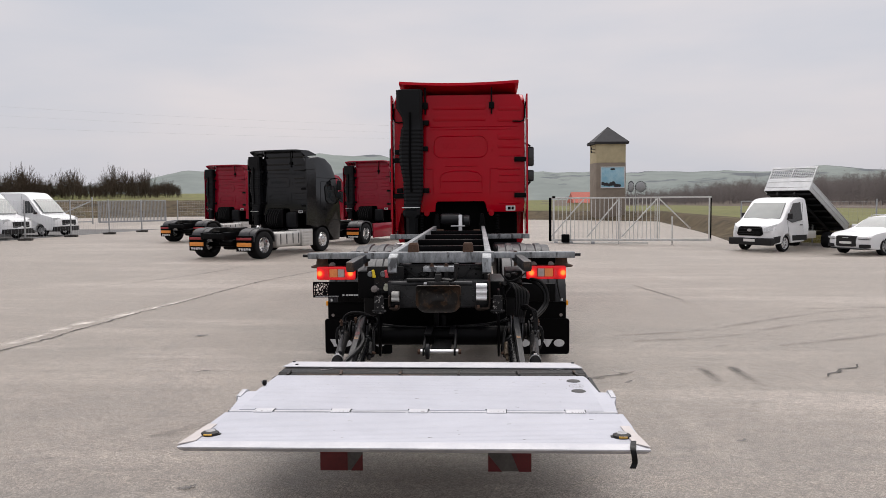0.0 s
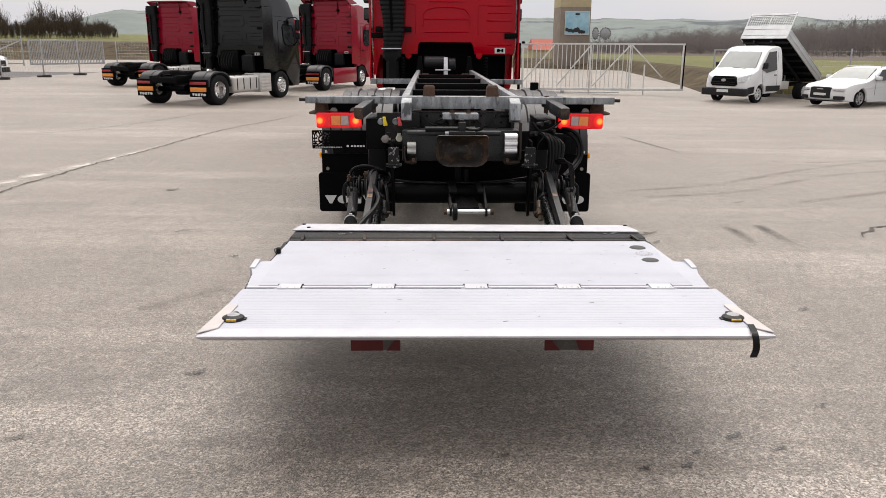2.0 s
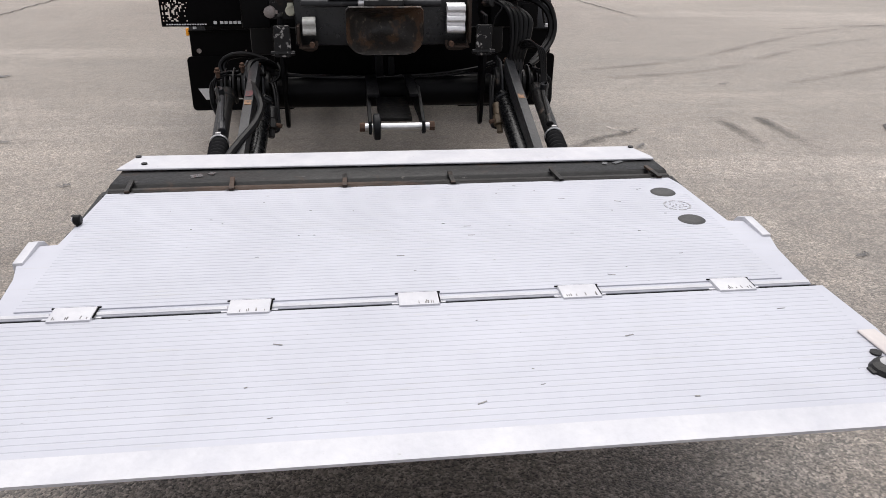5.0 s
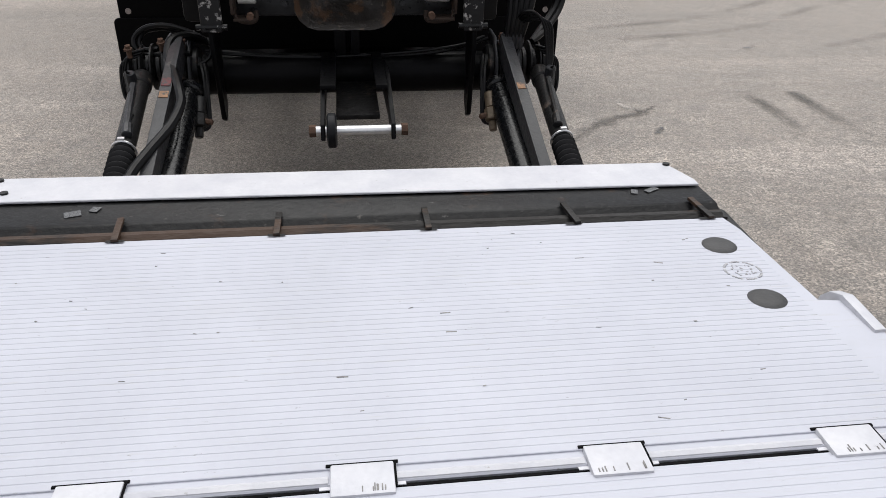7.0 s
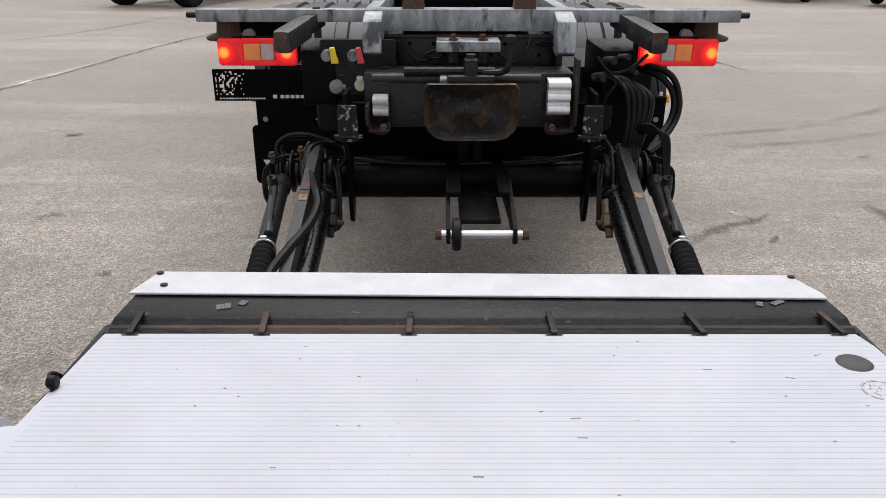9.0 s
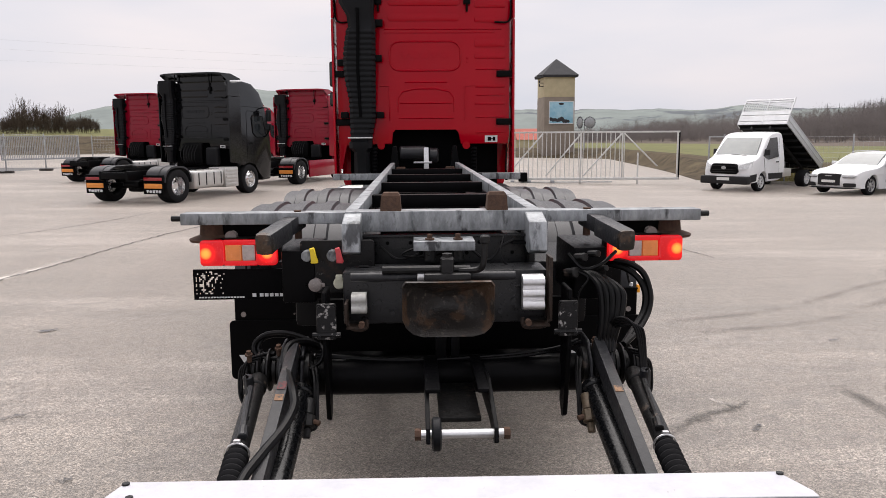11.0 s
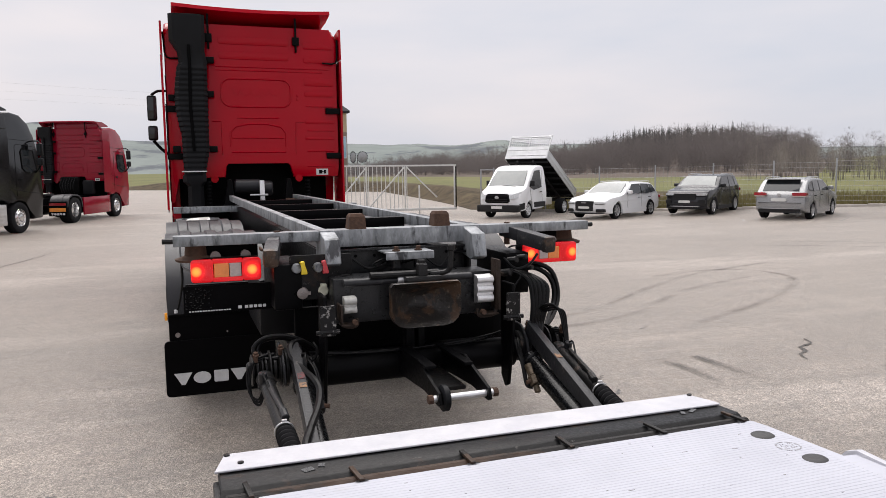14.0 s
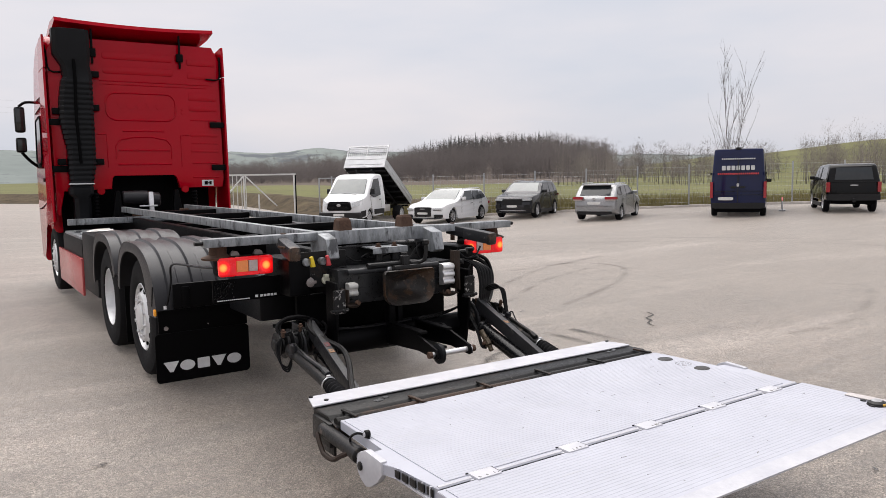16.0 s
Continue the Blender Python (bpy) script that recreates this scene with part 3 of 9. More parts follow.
def twiggy_arrays(rnd, height, blades, width, w0):
    """A far leafless tree: a thin trunk and a haze of upward twigs, one sliver each."""
    V, Fc = [], []
    for k in range(3):
        V.append((w0 * math.cos(2.1 * k), w0 * math.sin(2.1 * k), -0.5))
    V.append((0, 0, 0.8 * height))
    Fc += [(0, 1, 3), (1, 2, 3), (2, 0, 3)]
    for _ in range(blades):
        f = rnd.uniform(0.18, 1.0)
        a = rnd.uniform(0, 6.283)
        crown = width * math.sqrt(max(0.02, 1 - (2.0 * (f - 0.55) / 1.02) ** 2))
        r0 = crown * rnd.uniform(0.0, 0.75)
        z0 = f * height * rnd.uniform(0.80, 0.97)
        l = height * rnd.uniform(0.05, 0.13)
        tip = rnd.uniform(-0.3, 0.5) * width
        p = Vector((r0 * math.cos(a), r0 * math.sin(a), z0))
        q = p + Vector((tip * math.cos(a), tip * math.sin(a), l * rnd.uniform(0.3, 1.0)))
        s = Vector((-math.sin(a), math.cos(a), rnd.uniform(-0.8, 0.8))) * rnd.uniform(0.025, 0.06)
        n = len(V)
        V += [tuple(p - s), tuple(p + s), tuple(q)]
        Fc.append((n, n + 1, n + 2))
    return np.array(V), np.array(Fc)


rnd = random.Random(5)
far_kinds = [twiggy_arrays(rnd, 7.0 + 4.5 * rnd.random(), 200, 2.4 + 1.4 * rnd.random(), 0.10) for _ in range(7)]
far_kinds += [twiggy_arrays(rnd, 4.0, 110, 3.2, 0.08)]
places = []
for _ in range(5800):
    a, r = rnd.uniform(8, 60), rnd.uniform(0, 1) ** 0.9 * 175 + 172
    if a > 47 and (r > 205 or rnd.random() < 0.3):
        continue
    x, y = CX + r * math.sin(radians(a)), CY + r * math.cos(radians(a))
    s = table([(8, 0.3), (13, 0.42), (20, 0.6), (30, 0.72), (40, 0.85), (60, 0.75)], a)
    k = rnd.randrange(9)
    places.append((x, y, land(x, y, r, yard_reach(math.atan2(y - CY, x - CX))) - 0.3, s * rnd.uniform(0.7, 1.15), rnd.uniform(0, 6.28), min(k, 7)))
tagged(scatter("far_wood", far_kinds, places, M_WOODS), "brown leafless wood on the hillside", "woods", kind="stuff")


def spruce_arrays(rnd, height, blades, width):
    """A far conifer: tiers of drooping slivers round a thin stem, narrowing to a point."""
    V, Fc = [(-0.1, 0, -0.5), (0.1, 0, -0.5), (0, 0, height)], [(0, 1, 2)]
    for _ in range(blades):
        f = rnd.random() ** 0.8
        a, z = rnd.uniform(0, 6.283), height * (0.08 + 0.9 * f)
        l = width * (1.02 - f) * rnd.uniform(0.5, 1.0)
        w = rnd.uniform(0.15, 0.35) * (1.15 - f)
        c, q = math.cos(a), math.sin(a)
        n = len(V)
        V += [(0, 0, z + 0.3), (l * c - w * q, l * q + w * c, z - 0.25 * l), (l * c + w * q, l * q - w * c, z - 0.35 * l)]
        Fc.append((n, n + 1, n + 2))
    return np.array(V), np.array(Fc)


spruces = [spruce_arrays(rnd, 9 + 3 * rnd.random(), 110, 1.9) for _ in range(4)]
places = []
for _ in range(420):
    a = rnd.gauss(37.5, 3.2)
    r = rnd.uniform(262, 345)
    x, y = CX + r * math.sin(radians(a)), CY + r * math.cos(radians(a))
    places.append((x, y, land(x, y, r, yard_reach(math.atan2(y - CY, x - CX))) - 0.3, rnd.uniform(0.55, 1.0), rnd.uniform(0, 6.28), rnd.randrange(4)))
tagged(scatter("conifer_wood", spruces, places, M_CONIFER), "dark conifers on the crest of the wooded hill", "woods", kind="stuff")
# ---- pieces that several trucks share ----
def bead(bm, pts, r=0.013):
    return tube(bm, [(x, y + 0.2 * r, z) for x, y, z in pts], r, 8)


def letters(bm, x0, x1, z0, z1, put, n=5):
    """Word mark as a row of plain shapes: wedges, discs and a block."""
    w, c = (x1 - x0) / n, (z0 + z1) / 2
    for i in range(n):
        a, b = x0 + (i + 0.03) * w, x0 + (i + 0.97) * w
        m = (a + b) / 2
        if i in (0, 3):
            poly = [(m - 0.10 * w, z0), (m + 0.10 * w, z0), (b, z1), (a, z1)]
        elif i == 2:
            poly = rrect(a + 0.10 * w, z0, b - 0.06 * w, z1, 0.1 * (z1 - z0), 2)
        else:
            poly = [(m + 0.47 * w * math.cos(q), c + 0.5 * (z1 - z0) * math.sin(q)) for q in [2 * math.pi * k / 16 for k in range(16)]]
        prism(bm, poly, 0.004, put)


def disc_mesh(name, z0, z1, r, seg, material):
    """A small disc that many wheels share."""
    bm = B()
    cyl(bm, (0, 0, z0), (0, 0, z1), r, seg)
    bmesh.ops.recalc_face_normals(bm, faces=bm.faces[:])
    me = bpy.data.meshes.new(name)
    bm.to_mesh(me)
    bm.free()
    me.materials.append(material)
    return me


NUT = disc_mesh("wheel_nut", -0.01, 0.016, 0.016, 6, M_STEEL)
HOLE = disc_mesh("hand_hole", -0.03, 0.012, 0.021, 10, M_FLAP)


def wheel(parent, x, y, r, width, side, front=False, rimmat=None):
    """A lorry wheel on its axle: tyre, rim and hub with wheel nuts. side: -1 left, 1 right."""
    w = new("wheel")
    w.parent = parent
    w.matrix_basis = pose(x, y, r, 0, 90 * side, 0)
    bm = B()
    h = width / 2
    lathe(bm, [(r * 0.56, -h * 0.8), (r * 0.62, -h * 0.95), (r * 0.85, -h), (r * 0.965, -h * 0.88), (r, -h * 0.7), (r, h * 0.7), (r * 0.965, h * 0.88), (r * 0.85, h), (r * 0.62, h * 0.95), (r * 0.56, h * 0.8), (r * 0.56, -h * 0.8)], Matrix(), 40)
    part("tyre", bm, M_RUBBER, w)
    bm = B()
    if front:
        prof = [(r * 0.58, h * 0.85), (r * 0.56, h * 0.9), (r * 0.53, h * 0.7), (r * 0.50, h * 0.66), (r * 0.44, h * 0.80), (r * 0.40, h * 0.98), (r * 0.28, h * 1.0), (r * 0.265, h * 0.70), (r * 0.24, h * 0.68), (r * 0.23, h * 1.02), (r * 0.20, h * 1.08), (r * 0.1, h * 1.10), (0, h * 1.10)]
    else:
        prof = [(r * 0.58, h * 0.85), (r * 0.56, h * 0.9), (r * 0.53, h * 0.6), (r * 0.51, -h * 0.1), (r * 0.42, -h * 0.25), (r * 0.26, -h * 0.2), (r * 0.25, h * 0.3), (r * 0.2, h * 0.42), (0, h * 0.42)]
    lathe(bm, prof, Matrix(), 36)
    part("rim", bm, rimmat or M_RIM, w, "silver steel rim")
    for k in range(10):
        a = 2 * math.pi * k / 10
        z = h * 1.0 if front else -h * 0.2
        shared("wheel_nut", NUT, w, Matrix.Translation((r * 0.33 * math.cos(a), r * 0.33 * math.sin(a), z)))
        a = 2 * math.pi * (k + 0.5) / 10
        rad, z = (r * 0.455, h * 0.76) if front else (r * 0.46, -h * 0.17)
        shared("hand_hole", HOLE, w, Matrix.Translation((rad * math.cos(a), rad * math.sin(a), z)))
    return w


def cab(truck, paint, y0, windows=True, arched=True):
    """A tall sleeper cab; y0 is its rear panel. Beads, flues and fairings as on the back of the cab."""
    c = new("cab")
    c.parent = truck
    c.matrix_basis = Matrix.Translation((0, y0, 0))
    bm = B()
    side = [(0.05, 1.8), (0.05, 3.60), (0.10, 3.70), (0.3, 3.80), (0.8, 3.86), (1.3, 3.80), (1.72, 3.55), (1.98, 3.15), (2.16, 2.5), (2.27, 1.9), (2.31, 1.2), (2.27, 0.42), (1.75, 0.40), (1.62, 0.72), (1.38, 1.05), (1.0, 1.16), (0.62, 1.05), (0.5, 0.9), (0.5, 1.8)]
    prism(bm, side, 2.46, YZ(-1.23), 0.075, 3)
    part("shell", bm, paint, c)
    # rear panel with its low opening, beads and sunk fields
    bm = B()
    prism(bm, [(-1.17, 1.22), (-1.12, 1.57), (-0.46, 1.57), (-0.46, 1.74), (-0.42, 1.785), (0.46, 1.785), (0.50, 1.74), (0.52, 1.57), (1.20, 1.57), (1.22, 1.70), (1.22, 3.55), (1.12, 3.76), (-1.12, 3.76), (-1.22, 3.55), (-1.22, 1.22)], 0.06, XZ(0.0), 0.012, 2)
    for z in (3.54, 3.33):
        prism(bm, rrect(-0.5, z - 0.055, 0.51, z + 0.055, 0.045), 0.014, XZ(-0.010), 0.008, 2)
    bead(bm, [(-0.55, -0.003, 3.17), (1.1, -0.003, 3.17)], 0.010)
    bead(bm, [(-0.55, -0.003, 3.12), (1.0, -0.003, 3.12)], 0.008)
    ring = rrect(-0.48, 2.60, 0.52, 3.0, 0.14, 5)
    bead(bm, [(x, -0.004, z) for x, z in ring + ring[:1]], 0.014)
    arch = [(-0.37, 2.02), (-0.37, 2.22), (-0.30, 2.31), (-0.12, 2.35), (0.16, 2.35), (0.36, 2.31), (0.43, 2.22), (0.43, 2.02)]
    bead(bm, [(x, -0.003, z) for x, z in arch], 0.013)
    for a, b, z in ((-0.34, 0.40, 2.15), (-0.36, 0.42, 1.94), (-0.27, 0.33, 2.44), (-0.62, -0.5, 2.39), (-0.62, -0.55, 1.96)):
        bead(bm, [(a, -0.003, z), (b, -0.003, z)], 0.013)
    bead(bm, [(-0.49, -0.003, 1.9), (-0.49, -0.003, 2.38), (-0.62, -0.003, 2.39)], 0.010)
    bead(bm, [(0.58, -0.003, 1.9), (0.58, -0.003, 2.38), (0.70, -0.003, 2.39)], 0.010)
    for z0, z1 in ((3.46, 3.56), (3.26, 3.34), (2.92, 3.04), (2.76, 2.84), (2.36, 2.42), (2.12, 2.16)):
        prism(bm, rrect(0.72, z0, 1.16, z1, 0.025), 0.014, XZ(-0.010), 0.007, 2)
    for z in (2.62, 2.26, 1.95, 1.73):
        bead(bm, [(0.74, -0.003, z), (1.15, -0.003, z)], 0.011)
    panel = part("rear_panel", bm, paint, c, "glossy pressed steel rear panel")
    bm = B()
    letters(bm, -0.34, 0.36, 2.76, 2.86, XZ(-0.008))
    part("word_mark", bm, paint, panel)
    for z in (2.78, 2.72):
        bm = B()
        box(bm, (0.60, -0.012, z - 0.018), (0.63, 0.0, z + 0.018), 0.004)
        part("stud", bm, paint, panel)
    for x in (-0.62, 0.60):
        bm = B()
        cyl(bm, (x, -0.03, 1.55), (x, 0.03, 1.55), 0.055, 12)
        part("mount", bm, paint, panel)
    # fairings along both rear edges
    for s in (-1, 1):
        bm = B()
        prism(bm, [(-0.10, 1.12), (0.55, 1.05), (0.55, 3.28), (-0.06, 3.30), (-0.06, 3.28)], s * 0.03, YZ(s * 1.255), 0.010, 2)
        prism(bm, [(-0.10, 3.305), (0.55, 3.305), (0.45, 3.70), (-0.02, 3.765), (-0.07, 3.76)], s * 0.03, YZ(s * 1.25), 0.010, 2)
        part("side_fairing", bm, paint, c, smooth=False)
        for z in (2.55, 1.88):
            bm = B()
            box(bm, (s * 1.03, -0.05, z - 0.045), (s * 1.25, -0.01, z + 0.045), 0.01)
            part("fairing_bracket", bm, M_BLACK, c)
        bm = B()
        tube(bm, smooth_path([(s * 1.0, -0.03, 3.26), (s * 1.2, -0.04, 3.27), (s * 1.23, -0.02, 3.5), (s * 1.24, 0.02, 3.62)], 3), 0.014, 6)
        part("fairing_bracket", bm, M_BLACK, c)
    # ribbed air intake up the left of the rear panel
    bm = B()
    rows = [(3.86, -1.10, -0.72, 0.10), (3.84, -1.16, -0.68, 0.02), (3.50, -1.16, -0.68, 0.02), (3.34, -1.06, -0.69, 0.04), (3.18, -1.04, -0.66, 0.05)]
    z = 3.15
    k = 0
    while z > 1.62:
        f = (3.15 - z) / 1.53
        xl = -1.07 - 0.06 * math.sin(min(1, f * 1.6) * math.pi) + 0.03 * f
        xr = -0.665 - 0.02 * f - 0.05 * ss((f - 0.75) / 0.25)
        d = 0.0 if k % 2 else 0.007
        rows.append((z, xl + d, xr - d, 0.03 + d * 1.6))
        rows.append((z - (0.024 if k % 2 else 0.012), xl + d, xr - d, 0.03 + d * 1.6))
        z -= 0.042 if k % 2 else 0.03
        k += 1
    rows += [(1.60, -1.06, -0.74, 0.02), (1.52, -1.06, -0.74, 0.02), (1.46, -1.00, -0.78, 0.05), (1.12, -1.0, -0.78, 0.05)]
    rings = []
    for z, xl, xr, d in rows:
        y = -0.25 + d
        rings.append([(xl + 0.05, y, z), (xr - 0.05, y, z), (xr, y + 0.05, z), (xr, -0.01, z), (xl, -0.01, z), (xl, y + 0.05, z)])
    loft(bm, rings)
    air = part("air_intake", bm, M_PLASTIC, c, "ribbed dark grey plastic air intake")
    bm = B()
    tube(bm, [(-0.905, -0.232, 3.42), (-0.90, -0.228, 3.15), (-0.915, -0.225, 2.6), (-0.89, -0.222, 1.95)], 0.022, 8)
    part("seam", bm, M_FLAP, air)
    bm = B()
    box(bm, (-1.07, -0.246, 1.655), (-0.73, -0.20, 1.672), 0.003)
    part("clamp_band", bm, M_RIM, air)
    for x, z in ((-0.62, 3.24), (-0.64, 2.76), (-0.62, 1.98), (-1.12, 1.98), (-1.15, 2.7)):
        bm = B()
        box(bm, (x - 0.055, -0.12, z - 0.045), (x + 0.055, -0.02, z + 0.045), 0.012)
        part("holder", bm, M_BLACK, air)
    # roof spoiler on two struts
    bm = B()
    rings = []
    for k in range(17):
        u = -1 + 2 * k / 16
        x = 1.11 * u
        zt = 3.955 + 0.050 * u * u if arched else 4.09 - 0.03 * u ** 8
        th = 0.09 - 0.02 * u * u if arched else 0.04 + 0.15 * u ** 10
        back = -0.20 + 0.06 * u * u
        rings.append([(x, back, zt - 0.05), (x, back + 0.015, zt), (x, back + 0.5, zt + 0.01), (x, back + 1.0, zt - 0.12), (x, back + 1.0, zt - 0.16), (x, back + 0.3, zt - th - 0.04)])
    loft(bm, rings)
    sp = part("roof_spoiler", bm, paint, c, "roof spoiler in the cab's colour")
    if not arched:
        bm = B()
        box(bm, (-0.62, 0.03, 3.66), (1.06, 0.40, 4.03), 0.03)
        part("deflector_body", bm, paint, sp)
    for x in (-0.63, 0.61):
        bm = B()
        bar(bm, (x, -0.03, 3.40), (x, -0.05, 3.92 if arched else 4.04), 0.022, 0.03, 0.004, up=(1, 0, 0))
        box(bm, (x - 0.05, -0.06, 3.50), (x + 0.05, 0.0, 3.62), 0.012)
        part("strut", bm, M_BLACK, sp)
    bm = B()
    box(bm, (0.87, -0.006, 1.59), (1.05, -0.001, 1.685))
    st = part("sticker", bm, M_PRINT, panel, "white and black safety sticker")
    bm = B()
    box(bm, (0.91, -0.009, 1.61), (0.96, -0.006, 1.665))
    box(bm, (0.985, -0.009, 1.61), (1.02, -0.006, 1.665))
    box(bm, (0.95, -0.009, 1.63), (1.0, -0.006, 1.645))
    part("sign", bm, M_FLAP, st)
    # windows, door joints, mirrors
    for s in (-1, 1):
        if windows:
            bm = B()
            prism(bm, [(1.26, 2.10), (1.20, 2.62), (1.28, 2.72), (1.84, 2.68), (2.02, 2.04), (1.7, 1.93), (1.42, 1.97)], s * 0.006, YZ(s * 1.233), 0.002, 1)
            part("side_window", bm, M_GLASS, c)
            bm = B()
            edge = [(1.26, 2.10), (1.20, 2.62), (1.28, 2.72), (1.84, 2.68), (2.02, 2.04), (1.7, 1.93), (1.42, 1.97), (1.26, 2.10)]
            tube(bm, [(s * 1.236, y, z) for y, z in edge], 0.016, 6)
            part("window_seal", bm, M_FLAP, c)
            bm = B()
            for pts in ([(0.92, 1.2), (0.92, 2.78), (1.0, 2.86), (1.9, 2.80)], [(0.06, 3.02), (1.85, 2.98)], [(0.35, 1.62), (0.8, 1.42), (1.6, 1.30), (2.2, 1.25)], [(0.06, 2.0), (0.6, 1.9), (0.9, 1.75)]):
                tube(bm, [(s * 1.232, y, z) for y, z in pts], 0.006, 5)
            box(bm, (s * 1.228, 1.05, 1.70), (s * 1.245, 1.25, 1.76), 0.006)
            part("door_joint", bm, M_FLAP, c)
        mir = new("mirror")
        mir.parent = c
        bm = B()
        box(bm, (s * 1.385, 1.80, 2.50), (s * 1.535, 1.95, 2.91), 0.04)
        box(bm, (s * 1.385, 1.80, 2.18), (s * 1.535, 1.95, 2.42), 0.035)
        part("housing", bm, M_BLACK, mir)
        bm = B()
        tube(bm, smooth_path([(s * 1.18, 2.0, 3.0), (s * 1.36, 1.93, 2.99), (s * 1.46, 1.88, 2.92)], 3), 0.022, 8)
        part("mirror_arm", bm, M_BLACK, mir)
        bm = B()
        tube(bm, smooth_path([(s * 1.18, 2.0, 1.92), (s * 1.34, 1.93, 2.04), (s * 1.46, 1.88, 2.18)], 3), 0.026, 8)
        part("mirror_arm", bm, M_BLACK, mir)
        bm = B()
        box(bm, (s * 1.40, 1.793, 2.53), (s * 1.52, 1.80, 2.88), 0.004)
        box(bm, (s * 1.40, 1.793, 2.21), (s * 1.52, 1.80, 2.39), 0.004)
        part("mirror_glass", bm, M_GLASS, mir)
    bm = B()
    prism(bm, [(-1.08, 2.0), (1.08, 2.0), (1.02, 3.0), (-1.02, 3.0)], 0.012, Matrix.Translation((0, 2.27, 0)) @ Matrix.Rotation(radians(13), 4, "X") @ Matrix.Translation((0, -0.45, 0.10)) @ XZ(0.445))
    part("windscreen", bm, M_SCREEN, c)
    # black box standing for the shaded engine space behind the low opening
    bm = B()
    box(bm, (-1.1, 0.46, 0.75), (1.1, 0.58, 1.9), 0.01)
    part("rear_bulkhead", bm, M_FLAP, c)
    return c


def fender_arc(bm, y, r, x0, x1, ribs=3, a0=10, a1=170, z=0.50, th=0.02, rear=1.0, mouth=0.05):
    """An arched wheel cover with raised bands, round the axle at y and height z: one profile swept along the arch.
    rear: how much further it reaches behind the wheel; mouth: depth of its side wall at the crown, down to a round opening."""
    n, ex = 24, 0.72
    nb = ribs * 2 + 1
    prof = []
    for k in range(nb):
        xa, xb = x0 + (x1 - x0) * k / nb, x0 + (x1 - x0) * (k + 1) / nb
        up = 0.018 if k % 2 else 0.0
        e = 0.012 if up else 0.0
        prof += [(xa + e, r + up, 1), (xb - e, r + up, 1)]
    prof += [(x1 - 0.004, r - 0.008, 1), (x1, r - 0.022, 1), (x1, r - mouth, 0), (x1 - 0.014, r - mouth, 0), (x1 - 0.014, r - th - 0.015, 1), (x0 + 0.014, r - th - 0.015, 1), (x0 + 0.014, r - mouth, 0), (x0, r - mouth, 0), (x0, r - 0.022, 1), (x0 + 0.004, r - 0.008, 1)]
    rings = []
    for k in range(n + 1):
        a = radians(a0 + (a1 - a0) * k / n)
        cy, cz = math.copysign(abs(math.cos(a)) ** ex, math.cos(a)), abs(math.sin(a)) ** ex
        f = rear if cy < 0 else 1.0
        rings.append([(x, y + q * cy * (f if outer else 1.0), z + q * cz) for x, q, outer in prof])
    return loft(bm, rings)


# ---- the swap-body lorry ----
truck = thing("swap_body_lorry", "red sleeper-cab lorry with a bare galvanised swap-body chassis", "lorry")
main_cab = cab(truck, M_RED, 14.28)
# painted chassis rails
for s in (-1, 1):
    bm = B()
    x = s * 0.40
    box(bm, (x - 0.006, 6.95, 0.86), (x + 0.006, 16.2, 1.15), 0.002)
    for z in (0.86, 1.15):
        box(bm, (x - (0.08 if s > 0 else 0.0), 6.95, z - 0.006), (x + (0.0 if s > 0 else 0.08), 16.2, z + 0.006), 0.002)
    part("chassis_rail", bm, M_BLACK, truck)
for y in (7.6, 8.4, 9.7, 11.0, 12.3, 13.4):
    bm = B()
    box(bm, (-0.39, y - 0.06, 0.92), (0.39, y + 0.06, 1.10), 0.01)
    part("cross_member", bm, M_BLACK, truck)
# galvanised carrier frame on top
for s in (-1, 1):
    bm = B()
    bar(bm, (s * 0.445, 7.05, 1.262), (s * 0.445, 13.75, 1.262), 0.06, 0.075, 0.004)
    part("carrier_rail", bm, M_GALV, truck, "stained galvanised carrier rail")
for i, y in enumerate((8.3, 9.6, 10.9, 12.2)):
    bm = B()
    box(bm, (-0.415, y - 0.04, 1.20), (0.415, y + 0.04, 1.28), 0.006)
    part("carrier_cross_tube", bm, M_BLACK, truck)
for a, b in (((-1.245, 7.0, 1.243), (-0.47, 7.10, 1.297)), ((0.50, 7.0, 1.243), (1.245, 7.10, 1.297)), ((-0.47, 6.99, 1.205), (0.50, 7.11, 1.30))):
    bm = B()
    box(bm, a, b, 0.005)
    part("rear_cross_beam", bm, M_GALV, truck, "stained galvanised rear cross beam")
bm = B()
box(bm, (-1.23, 13.35, 1.09), (1.27, 13.47, 1.17), 0.006)
part("front_cross_beam", bm, M_GALV, truck)
